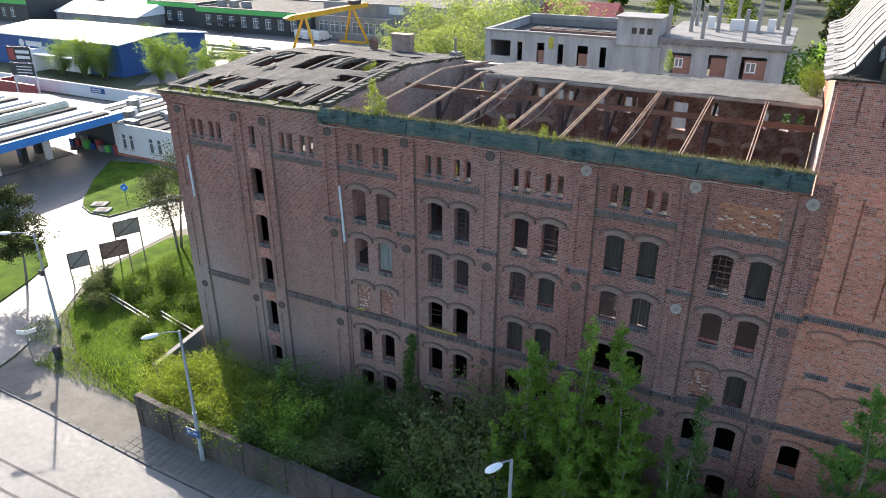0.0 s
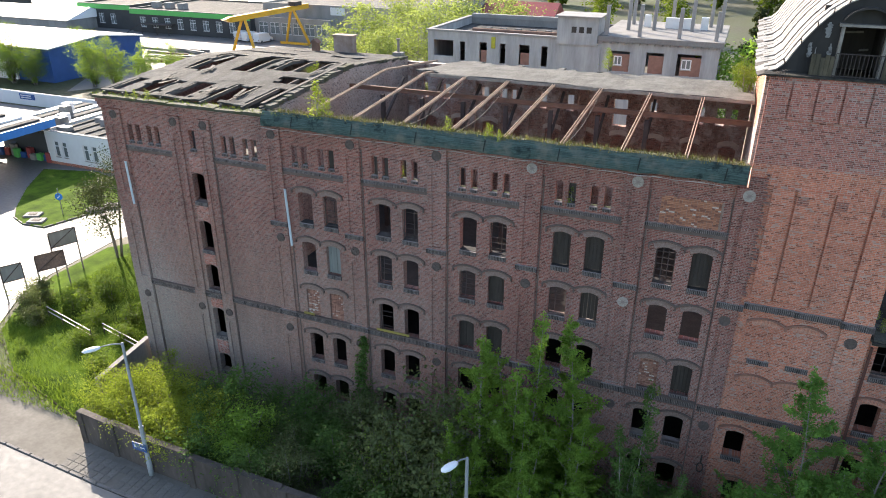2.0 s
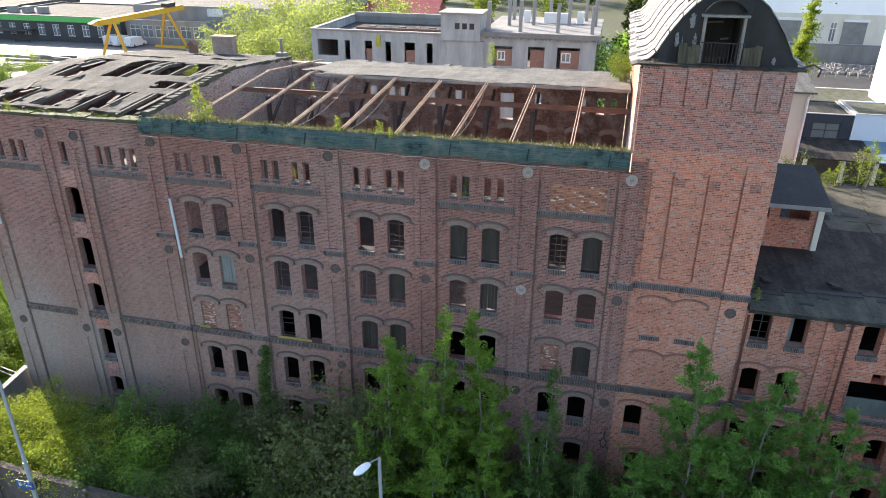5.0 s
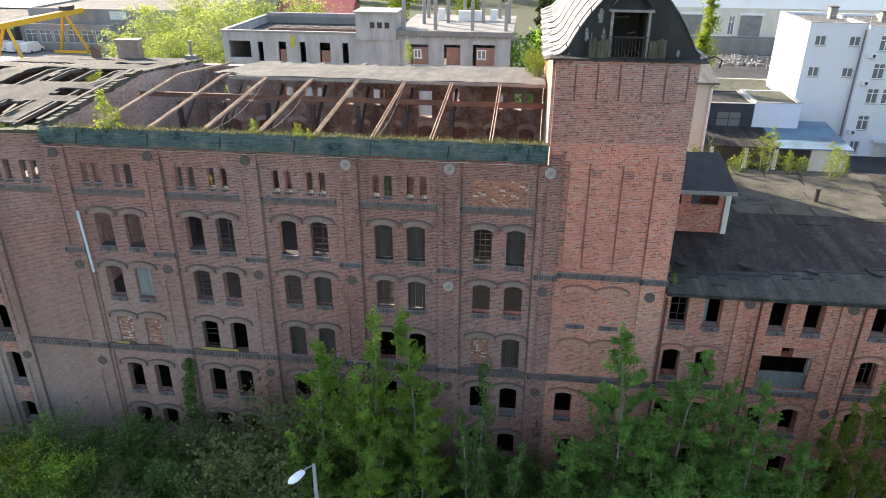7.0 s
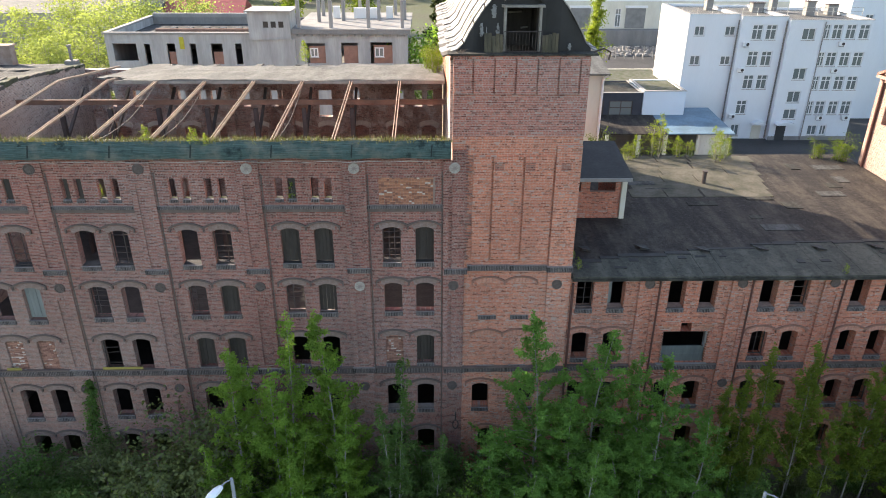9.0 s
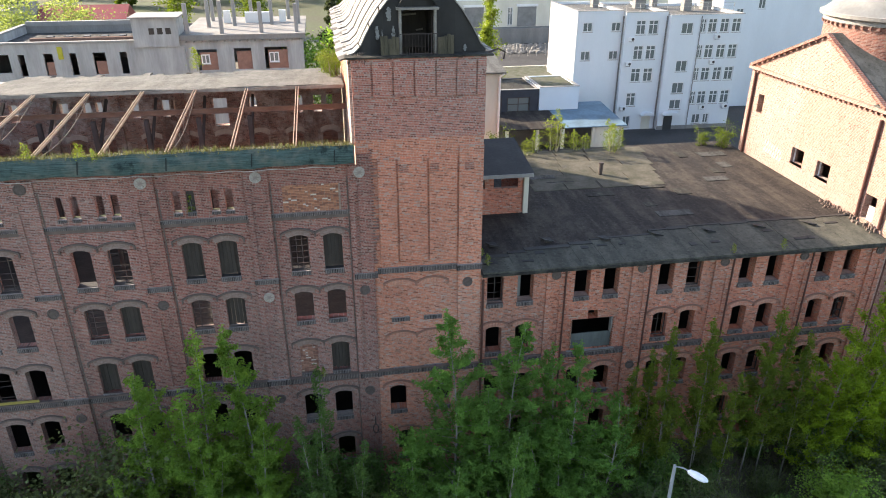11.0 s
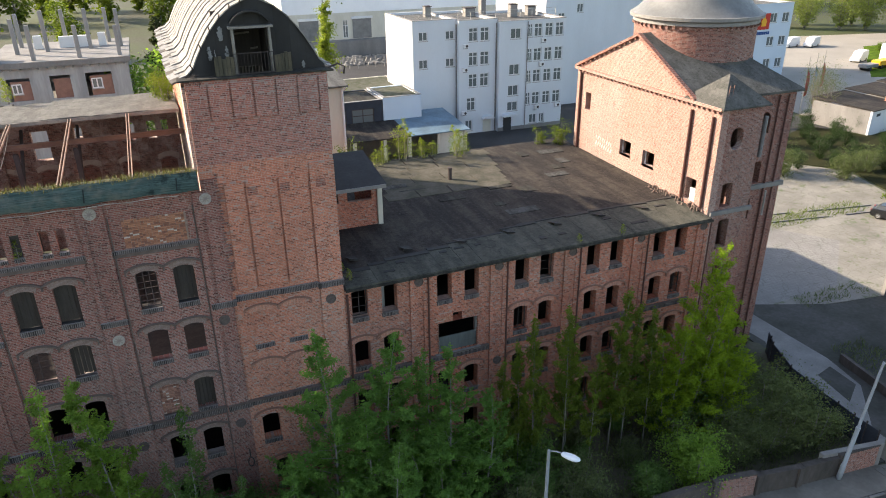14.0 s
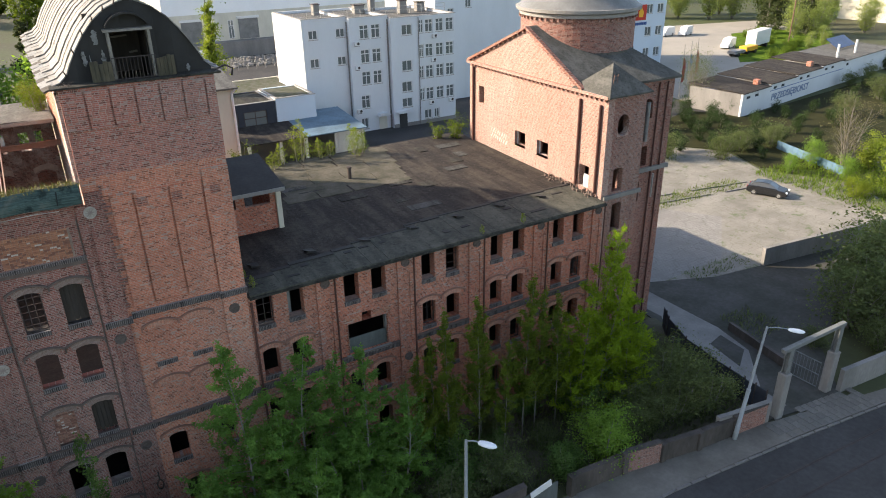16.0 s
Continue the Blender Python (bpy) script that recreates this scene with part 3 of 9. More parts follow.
def relief_arch_geo(half=0.43, rise=0.14, height=0.24, out=0.025):
    a1 = arc_points(0, half + 0.1, rise * 0.2, rise, 8)
    a2 = [(u * 1.06, w + height) for u, w in a1]
    return Geo().prism(a1 + a2[::-1], lambda u, w, d: (u, -d, w), 0, out)


def comb_geo(length, high, out, back, brick, gap=0.010, seed=1):
    """A course of bricks on end in one piece: proud bricks, sunk joints."""
    r = rng(seed)
    n = max(2, round(length / brick))
    w = length / n
    pts = [(length, back), (0, back)]
    for k in range(n):
        o = out + 0.012 * r.random()
        pts += [(k * w, -out * 0.65), (k * w + gap, -out * 0.65), (k * w + gap, -o), ((k + 1) * w - gap, -o), ((k + 1) * w - gap, -out * 0.65)]
    pts += [(length, -out * 0.65)]
    return Geo().prism(pts[::-1], lambda u, w_, d: (u, w_, d), -high, 0)


def sill_geo(half=0.45, high=0.23, out=0.07):
    g = comb_geo(2 * half, high, out, 0.12, 0.09)
    g.v = [(x - half, y, z) for x, y, z in g.v]
    return g


def soldier_geo(length, high, out, brick=0.085):
    return comb_geo(length, high, out, 0.0, brick, 0.010, int(length * 100))


def medallion_geo(r=0.25):
    """A round cast disc with a raised rim."""
    g = Geo()
    ring = [(r * 0.78, 0.02), (r * 0.84, 0.06), (r * 0.96, 0.06), (r, 0.0)]
    n = 20
    for rr, d in [(0.001, 0.02)] + ring:
        g.v += [(rr * math.cos(2 * math.pi * q / n), -d, rr * math.sin(2 * math.pi * q / n)) for q in range(n)]
    for k in range(len(ring)):
        g.f += [(k * n + q, k * n + (q + 1) % n, (k + 1) * n + (q + 1) % n, (k + 1) * n + q) for q in range(n)]
    return g


def star_geo(r=0.25):
    """The star of eight petals in a medallion, in one piece."""
    pts = []
    for k in range(16):
        a, rr = math.pi * k / 8, (0.80 if k % 2 == 0 else 0.26) * r
        pts.append((rr * math.cos(a), rr * math.sin(a)))
    return Geo().prism(pts, lambda u, w, d: (u, -d, w), 0.02, 0.05)


def relief(us, zs, depth):
    """A raised flat relief in one piece: depth(u, z) gives how far each field stands out."""
    g, idx = Geo(), {}

    def at(u, z, d):
        key = (round(u, 4), round(z, 4), round(d, 4))
        if key not in idx:
            idx[key] = len(g.v)
            g.v.append((u, -d, z))
        return idx[key]

    nu, nz = len(us) - 1, len(zs) - 1
    val = [[depth((us[a] + us[a + 1]) / 2, (zs[b] + zs[b + 1]) / 2) for b in range(nz)] for a in range(nu)]
    for a in range(nu):
        for b in range(nz):
            d, u0, u1, z0, z1 = val[a][b], us[a], us[a + 1], zs[b], zs[b + 1]
            g.f.append((at(u0, z0, d), at(u1, z0, d), at(u1, z1, d), at(u0, z1, d)))
            e = val[a + 1][b] if a + 1 < nu else 0.0
            if e != d:
                g.f.append((at(u1, z0, d), at(u1, z0, e), at(u1, z1, e), at(u1, z1, d)))
            e = val[a][b + 1] if b + 1 < nz else 0.0
            if e != d:
                g.f.append((at(u0, z1, d), at(u1, z1, d), at(u1, z1, e), at(u0, z1, e)))
            if a == 0 and d:
                g.f.append((at(u0, z0, 0.0), at(u0, z0, d), at(u0, z1, d), at(u0, z1, 0.0)))
            if b == 0 and d:
                g.f.append((at(u0, z0, 0.0), at(u1, z0, 0.0), at(u1, z0, d), at(u0, z0, d)))
    return g


def pilaster_geo(x, z0, z1, width=0.96, out=0.10, panels=()):
    """A flat pilaster with sunk panels whose heads step up to a point."""
    h = width / 2
    w = h - 0.24
    us = [x - h, x - w, x - w * 0.5, x + w * 0.5, x + w, x + h]
    zs = sorted({z0, z1, *(p[0] for p in panels), *(p[1] for p in panels), *(p[1] - 0.12 for p in panels)})

    def depth(u, z):
        for lo, hi in panels:
            if abs(u - x) < w and lo < z < (hi if abs(u - x) < w * 0.5 else hi - 0.12):
                return out * 0.42
        return out

    return relief(us, zs, depth)


HOOD, RELIEF, SILL, MEDAL = (f().mesh(n) for f, n in ((hood_geo, "arch_hood"), (relief_arch_geo, "brick_arch"), (sill_geo, "window_sill"), (medallion_geo, "medallion")))
MEDAL_PALE, STAR, STAR_DARK = MEDAL.copy(), star_geo().mesh("star"), star_geo().mesh("star")
SILL_SMALL = sill_geo(0.2, 0.14, 0.06).mesh("slot_sill")


def put(name, me, material, parent, x, y, z, turn=0.0, scale=(1, 1, 1), label="", smooth=False):
    """A repeat that shares its mesh."""
    ob = link(name, me, material, parent, label, smooth)
    ob.matrix_basis = Matrix.LocRotScale((x, y, z), Euler((0, 0, radians(turn))), scale)
    return ob


def close_with_boards(parent, x, low, high, material, label, seed):
    """Upright boards that close a window, uneven in depth and length."""
    r = rng(seed)
    w = 2 * 0.43 / 5
    for k in range(5):
        d = 0.22 + r.random() * 0.03
        part("board", Geo().box(x - 0.43 + k * w + 0.006, d, low + r.random() * 0.05, x - 0.43 + (k + 1) * w - 0.006, d + 0.03, high - r.random() * 0.04), material, parent, label)


def medallion(parent, x, y, z, pale=False):
    m = put("medallion", MEDAL_PALE if pale else MEDAL, medallion_pale if pale else medallion_dark, parent, x, y, z, 0, (1, 1, 1), "pale stone medallion" if pale else "")
    link("star", STAR_DARK if pale else STAR, medallion_star if pale else medallion_dark, m)


def bars_geo(half, low, high, cols, rows, seed, lost=0.25):
    """What is left of an iron window: frame and glazing bars, some gone."""
    g, r = Geo(), rng(seed)
    for a, b in (((-half, low), (-half, high)), ((half, low), (half, high)), ((-half, low + 0.03), (half, low + 0.03))):
        g.bar((a[0], 0.2, a[1]), (b[0], 0.2, b[1]), 0.045, 0.045)
    for k in range(1, cols):
        u = -half + 2 * half * k / cols
        if r.random() > lost:
            g.bar((u, 0.2, low), (u + r.uniform(-0.03, 0.03), 0.2, high - 0.05), 0.03, 0.03)
    for k in range(1, rows + 1):
        z = low + (high - low) * k / (rows + 1)
        if r.random() > lost:
            g.bar((-half, 0.2, z), (half, 0.2, z + r.uniform(-0.03, 0.03)), 0.025, 0.025)
    return g


def infill_geo(half, low, high, rise, depth=0.16):
    g = Geo()
    pts = [(-half, low), (half, low)] + arc_points(0, half, high, rise)
    return g.prism(pts, lambda u, w, d: (u, d, w), depth, depth + 0.25)


BRICK = Geo().bevel_box(-0.117, 0, 0, 0.117, 0.1, 0.062, 0.006).mesh("brick")
HALF_BRICK = Geo().bevel_box(-0.055, 0, 0, 0.055, 0.1, 0.062, 0.006).mesh("brick")


def brick_up(parent, x0, x1, z0, z1, y, material, seed, crown=None):
    """Fills an opening with single bricks, course by course, uneven in depth; crown(x) bounds the top."""
    r = rng(seed)
    z, row = z0 + 0.006, 0
    while z + 0.062 < z1:
        x, first = x0 + 0.006, row % 2
        while x + 0.10 < x1:
            short = first or x1 - x < 0.235 or r.random() < 0.55
            w, first = (0.11 if short else 0.234), False
            c = x + w / 2
            if not crown or z + 0.062 < crown(c):
                put("brick", HALF_BRICK if short else BRICK, material, parent, c, y + r.uniform(-0.012, 0.012), z, r.uniform(-1.5, 1.5))
            x += w + 0.012
        z += 0.074
        row += 1


# ---- the derelict mill: main block ----
BAY = 4.7
HEADS = (14.62, 11.72, 8.80, 5.86, 2.94)
SILLS = (12.83, 10.16, 7.15, 4.30, 1.45)
W = 0.43
RISE = 0.13
DEPTH = 17.9
EAVE, RIDGE, RIDGE_Y, BACK = 18.62, 19.32, 9.2, 18.5
WEST, EAST = -16.45, 18.40
# each bay sits a little lower and wider towards the west
SHIFT, DROP, DEEP = (0.14, 0.10, 0.08, 0.03, 0.0), (0.13, 0.10, 0.07, 0.03, 0.0), (0.2, 0.12, 0.04, 0.0, 0.0)


def levels(b, row):
    """Sill and crown of the windows of one bay and storey."""
    return SILLS[row] - DROP[b] - (DEEP[b] if 0 < row < 4 else 0), HEADS[row] - DROP[b]



mill = thing("mill_building", "derelict dark red brick mill, six storeys, roof half gone", "building")
openings, windows = [], []
for b in range(5):
    p = -BAY + BAY * b
    for off in (1.57, 3.10):
        for row in range(5):
            low, high = levels(b, row)
            openings.append((p + off + SHIFT[b] - W, p + off + SHIFT[b] + W, low, high, RISE))
            windows.append((b, 0 if off < 2 else 1, row, p + off + SHIFT[b]))
    if b < 4:
        openings += [(p + o - 0.17, p + o + 0.17, 16.0, 17.02, 0) for o in (1.30, 1.89, 2.89, 3.49)]
    else:
        openings.append((15.15, 17.68, 15.76, 17.02, 0))
STRIP_X = -10.06
STRIP = ((12.88, 14.62), (9.8, 11.68), (7.14, 8.84), (3.85, 5.85), (1.2, 2.5))
for low, high in STRIP:
    openings.append((STRIP_X - 0.43, STRIP_X + 0.43, low, high, RISE))
openings.append((STRIP_X - 0.2, STRIP_X + 0.2, 16.0, 17.1, 0))
for p, offs in ((-15.56, (1.05, 1.62, 2.45, 3.0)), (-9.23, (1.3, 1.87, 2.72, 3.28))):
    openings += [(p + o - 0.17, p + o + 0.17, 16.0, 17.02, 0) for o in offs]
part("front_wall", wall_with_openings(WEST, EAST, -0.3, 15.4, [o for o in openings if o[3] < 15.4], 0.42, front), brick_main, mill)
for o in openings:
    if 16.0 <= o[2] < 16.1 and o[1] - o[0] < 0.5:
        c_ = (o[0] + o[1]) / 2
        sill_ = put("slot_sill", SILL_SMALL, brick_sill, mill, c_, 0, 16.03, 0, ((o[1] - o[0]) / 0.36, 1, 1))
        # dark lining added over the sunlit slot foot in place of shade
        part("slot_ledge", Geo().box(o[0], 0.121, 15.99, o[1], 0.32, 16.04), ledge_mat, mill)
for x_ in (11.29, -1.21, 2.0, 1.41):
    part("slot_board", Geo().box(x_ - 0.165, 0.12, 16.05, x_ + 0.165, 0.15, 17.0), board_dark, mill, "dark board closing an attic slot")
part("attic_wall", wall_with_openings(WEST, EAST, 15.4, EAVE - 0.1, [o for o in openings if o[2] > 15.4], 0.26, front), brick_main, mill)

# back wall: arched windows below, small square ones near the roof
back_open = [(x - w / 2, x + w / 2, lo, 17.0, 0) for x, w, lo in ((-3.6, 0.5, 15.9), (-1.9, 0.5, 15.9), (1.06, 0.5, 16.2), (2.41, 0.5, 16.2), (3.13, 0.4, 16.2), (5.3, 0.45, 15.9), (7.15, 0.5, 15.9), (7.85, 0.4, 15.9), (10.53, 0.92, 15.2), (12.07, 0.46, 15.88), (12.63, 0.44, 16.35), (15.77, 0.42, 15.86), (16.78, 0.5, 15.88), (17.57, 0.38, 15.95))]
BACK_ARCHES = [6.0 + 2.3 * k for k in range(-4, 6)]
back_open += [(x - 0.5, x + 0.5, 12.6, 14.6, 0.2) for x in BACK_ARCHES]
part("back_wall", wall_with_openings(WEST, EAST, -0.3, BACK - 0.15, back_open, 0.5, shifted(DEPTH - 0.5)), brick_back, mill)
BACK_FILL = infill_geo(0.5, 12.6, 14.6, 0.2, -0.04).mesh("brick_infill")
BACK_ARCH = relief_arch_geo(0.52, 0.2, 0.3, 0.04).mesh("inner_arch")
for k, x in enumerate(BACK_ARCHES):
    put("brick_infill", BACK_FILL, brick_drum, mill, x, DEPTH - 0.3, 0)
    put("inner_arch", BACK_ARCH, arch_limed, mill, x, DEPTH - 0.5, 14.62, 0, (1, 1, 1), "pale arch of an inner window")


def gable_wall(x0, x1, holes=()):
    prof = [(0.261, -0.3), (DEPTH - 0.501, -0.3), (DEPTH - 0.501, BACK - 0.12), (RIDGE_Y, RIDGE - 0.1), (0.261, EAVE - 0.06)]
    return Geo().prism(prof, lambda u, w, d: (d, u, w), x0, x1)


part("end_wall", gable_wall(WEST + 0.003, WEST + 0.5), brick_main, mill)
# cross wall with its broken top
r = rng(5)
ys = [0.43 + (DEPTH - 0.98) * k / 26 for k in range(27)]
crest = []
for k in range(26):
    m_ = (ys[k] + ys[k + 1]) / 2
    top = EAVE + (RIDGE - EAVE) * m_ / RIDGE_Y if m_ < RIDGE_Y else RIDGE - (RIDGE - BACK) * (m_ - RIDGE_Y) / (DEPTH - RIDGE_Y)
    top += 0.08 - 0.18 * r.random()
    crest += [(ys[k], top), (ys[k + 1], top)]
cross = Geo().prism([(0.43, 0)] + [(DEPTH - 0.55, 0)] + crest[::-1], lambda u, w, d: (d, u, w), -5.45, -4.95)
part("cross_wall", cross, brick_lime, mill, "crumbling inner cross wall of bare brick")
# the sun reaches these floors; their dark colour stands for shade indoors
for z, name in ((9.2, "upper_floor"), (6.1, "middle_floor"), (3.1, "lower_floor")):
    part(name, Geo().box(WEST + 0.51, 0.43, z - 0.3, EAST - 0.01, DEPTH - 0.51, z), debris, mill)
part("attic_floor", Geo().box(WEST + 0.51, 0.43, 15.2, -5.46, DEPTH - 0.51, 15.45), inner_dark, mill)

# pilasters, medallions, string courses
PILASTERS = [-15.5, -11.15, -9.1, -4.7, 0.0, 4.7, 9.4, 14.1, 18.55]
for i, x in enumerate(PILASTERS):
    plain = i in (1, 2)
    w = 0.80 if plain else 1.0
    part("pilaster", pilaster_geo(x, -0.25, 17.82, w, 0.11, ((0.4, 5.2), (7.1, 11.1 if not plain else 16.6), (12.7, 16.9)) if not plain else ((0.4, 5.2), (7.1, 16.8))), brick_main, mill)
    pale = i in (6, 7, 8)
    for z in (17.5, 11.62, 5.82):
        if plain and z == 11.62 or i == 0 and z == 11.62:
            continue
        light = pale and z > 17 or i == 7 and z > 11
        medallion(mill, x, -0.11, z, light)
    if not plain and i > 2 and i < 8:
        put("bracket_course", soldier_geo(1.08, 0.24, 0.10).mesh("bracket_course"), brick_sill, mill, x - 0.54, -0.11, 12.58)
        put("pilaster_base", soldier_geo(1.1, 0.3, 0.10).mesh("pilaster_base"), brick_sill, mill, x - 0.55, -0.11, 6.98)
EDGES = [(-15.0, -11.55), (-10.75, -9.5), (-8.7, -5.2)] + [(-4.2 + BAY * b, -0.5 + BAY * b) for b in range(5)]
for i, (a, c) in enumerate(EDGES):
    if i == 7:
        c = 18.05
    put("string_course", soldier_geo(c - a, 0.27, 0.13).mesh("string_course"), brick_sill, mill, a, 0, 6.92, 0, (1, 1, 1), "dark soldier course of bricks on end")
    if i in (3, 4):
        part("lichen_patch", Geo().box(a + 0.6, -0.135, 7.0, a + (1.3 if i == 3 else 2.6), -0.128, 7.15), lichen, mill, "yellow lichen on the course")
    part("string_ledge", Geo().box(a, -0.16, 6.92, c, 0, 6.97).box(a, -0.08, 6.56, c, 0, 6.65), hood_stone, mill)
    if i != 1:
        put("attic_course", soldier_geo(c - a, 0.17, 0.08).mesh("attic_course"), brick_sill, mill, a, 0, 15.73)
        part("attic_ledge", Geo().box(a, -0.05, 15.40, c, 0, 15.56), hood_stone, mill)

# window dressings
BRICKED = {(0, 0, 2), (0, 1, 2), (4, 0, 2)}
BOARDED = {(3, 1, 1), (3, 0, 0), (3, 1, 0), (4, 1, 0), (4, 1, 2), (2, 1, 1), (2, 0, 2), (2, 1, 2)}
BARRED = {(4, 0, 0), (3, 0, 1), (3, 1, 1), (1, 0, 2), (1, 0, 1), (2, 0, 1), (2, 1, 0), (0, 1, 0), (1, 1, 0)}
bars_of, infill_of = {}, {}
for b, side, row, x in windows:
    key = (b, side, row)
    low, high = levels(b, row)
    put("window_sill", SILL, brick_sill, mill, x, 0, low)
    put("arch_hood", HOOD, hood_stone, mill, x, 0, high + 0.30)
    if row == 0:
        # black strip over the sunlit sill, shade given as colour
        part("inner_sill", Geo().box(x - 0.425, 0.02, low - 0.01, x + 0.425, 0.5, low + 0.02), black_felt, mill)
    put("brick_arch", RELIEF, brick_arch, mill, x, 0, high - 0.02)
    if key in BRICKED:
        if (b, row) not in infill_of:
            infill_of[b, row] = infill_geo(W, low, high, RISE).mesh("brick_infill")
        blind = put("brick_infill", infill_of[b, row], joint_mortar, mill, x, 0, 0, 0, (1, 1, 1), "window bricked up with paler brick")
        brick_up(blind, -W, W, low, high - 0.1 * (b == 0), 0.13, brick_rosy, 801 + b * 2 + side, lambda u, h=high: h - RISE * (u / W) ** 2)
    elif key in BOARDED:
        close_with_boards(mill, x, low, high, board_dark, "dark board closing the window", row + b)
    elif key == (0, 1, 1):
        close_with_boards(mill, x, low, high, board_pale, "pale grey weathered board", 11)
    elif key in BARRED:
        k2 = (b, row, side)
        if k2 not in bars_of:
            bars_of[k2] = bars_geo(W - 0.02, low, high, 3, 5, row * 2 + side).mesh("window_lattice")
        put("window_lattice", bars_of[k2], steel_dark, mill, x, 0, 0, 0, (1, 1, 1), "thin rusty iron glazing bars")
patch = part("brick_infill", Geo().box(15.15, 0.05, 15.76, 17.68, 0.24, 17.02), joint_mortar, mill, "attic openings bricked up with orange brick")
brick_up(patch, 15.15, 17.68, 15.76, 17.02, 0.0, brick_orange, 800)
for row, (low, high) in enumerate(STRIP):
    put("window_sill", SILL, brick_sill, mill, STRIP_X, 0, low, 0, (0.98, 1, 1))
    top = STRIP[row - 1][0] - 0.24 if row else 15.6
    part("spandrel_panel", Geo().box(STRIP_X - 0.43, -0.02, high + 0.05, STRIP_X + 0.43, 0, min(top, high + 1.0)), brick_tower_top, mill, "orange brick panel between windows")

# front cornice of the roofed west part and its ledge
r = rng(9)
part("cornice", Geo().box(WEST - 0.1, -0.12, 17.86, -5.0, 0, 18.15).box(WEST - 0.14, -0.18, 18.15, -5.0, 0, 18.42), brick_main, mill)
x = WEST - 0.2
while x < -4.9:
    x2 = min(x + 0.5 + r.random() * 0.8, -4.9)
    part("ledge_stone", Geo().box(x, -0.26 - r.random() * 0.07, 18.42, x2 - 0.012, 0.5, 18.54 + r.random() * 0.07), ledge_mat, mill, "mossy weathered eaves stone")
    x = x2
part("wall_crown", Geo().box(-4.9, 0.0, 18.52, EAST, 0.55, 18.66), ledge_mat, mill)


def netting(x0, x1, top, low, seed):
    """Green debris netting that hangs in folds over the broken cornice."""
    g, r = Geo(), rng(seed)
    cols, rows_ = int((x1 - x0) / 0.22), 6
    for side in (0, 0.012):
        i0 = len(g.v)
        for a in range(cols + 1):
            x = x0 + (x1 - x0) * a / cols
            sag = 0.025 * math.sin(x * 1.3 + seed) + 0.02 * math.sin(x * 3.7)
            for b in range(rows_ + 1):
                w = b / rows_
                y = -0.10 - 0.30 * math.sin(min(w * 1.25, 1) * math.pi * 0.5) - 0.05 * noise.noise((x * 1.5, w * 2, seed)) + side
                z = top - (top - low + sag) * w + 0.05 * noise.noise((x * 0.8, 3, seed)) * (1 - w)
                g.v.append((x, y, z))
        n = rows_ + 1
        g.f += [(i0 + a * n + b, i0 + a * n + b + 1, i0 + (a + 1) * n + b + 1, i0 + (a + 1) * n + b) for a in range(cols) for b in range(rows_)]
    return g


net = part("debris_netting", netting(-5.05, 18.35, 18.74, 18.02, 3), net_green, mill, "dark green safety netting over the cornice", smooth=True)
for k in range(7):
    part("net_seam", Geo().bar((-3.2 + 3.45 * k, -0.43, 18.1), (-3.15 + 3.45 * k, -0.30, 18.62), 0.05, 0.03), net_seam_dark, net)
part("netting_cord", Geo().tube([(-5 + 0.9 * k, -0.45, 17.94 - 0.05 * (k % 2)) for k in range(26)], 0.014, 5), zinc_pale, net, "pale cord along the netting's foot")

# steel frame and roof trusses over the open part
RAFTERS = [-2.65 + 2.645 * k for k in range(8)]
slope = lambda y: EAVE + 0.05 + (RIDGE - EAVE) * y / RIDGE_Y if y < RIDGE_Y else RIDGE + 0.05 - (RIDGE - BACK) * (y - RIDGE_Y) / (DEPTH - RIDGE_Y)


def truss(x, y1):
    t_ = Geo()
    for s in (-0.06, 0.06):
        t_.bar((x + s, 0.2, slope(0.2) - 0.02), (x + s, min(y1, RIDGE_Y), slope(min(y1, RIDGE_Y)) - 0.02), 0.035, 0.11)
        if y1 > RIDGE_Y:
            t_.bar((x + s, RIDGE_Y, slope(RIDGE_Y) - 0.02), (x + s, y1, slope(y1) - 0.02), 0.045, 0.12)
    return t_


def truss_web(x, y1, parent):
    """Thin bars under a rafter: the sagging tie and its lattice."""
    n = 9
    low = lambda u: slope(u) - 0.12 - 0.5 * math.sin(math.pi * u / y1)
    pts = [0.3 + (y1 - 0.4) * k / n for k in range(n + 1)]
    for k in range(n):
        part("tie_bar", Geo().bar((x, pts[k], low(pts[k])), (x, pts[k + 1], low(pts[k + 1])), 0.028, 0.028), steel_dark, parent)
        a, c = (slope(pts[k]) - 0.08, low(pts[k + 1])) if k % 2 else (low(pts[k]), slope(pts[k + 1]) - 0.08)
        part("web_bar", Geo().bar((x, pts[k], a), (x, pts[k + 1], c), 0.02, 0.02), steel_dark, parent)


for k, x in enumerate(RAFTERS):
    rusty = k > 4
    tr = part("roof_truss", truss(x, DEPTH - 0.6 if k in (0, 1) else RIDGE_Y + 0.5), rust_pale if rusty else timber, mill, "rusty steel roof truss" if rusty else "bare pale timber rafter pair")
    if k in (2, 3, 5, 7):
        truss_web(x, RIDGE_Y, tr)
for y, z, a, c in ((RIDGE_Y - 0.4, 18.15, -4.95, EAST), (4.6, 17.6, 7.5, 7.6)):
    if c - a > 1:
        part("main_girder", Geo().box(a, y - 0.09, z + 0.0, c, y + 0.09, z + 0.03).box(a, y - 0.02, z + 0.03, c, y + 0.02, z + 0.24).box(a, y - 0.09, z + 0.24, c, y + 0.09, z + 0.27), rust, mill, "rusty steel girder")
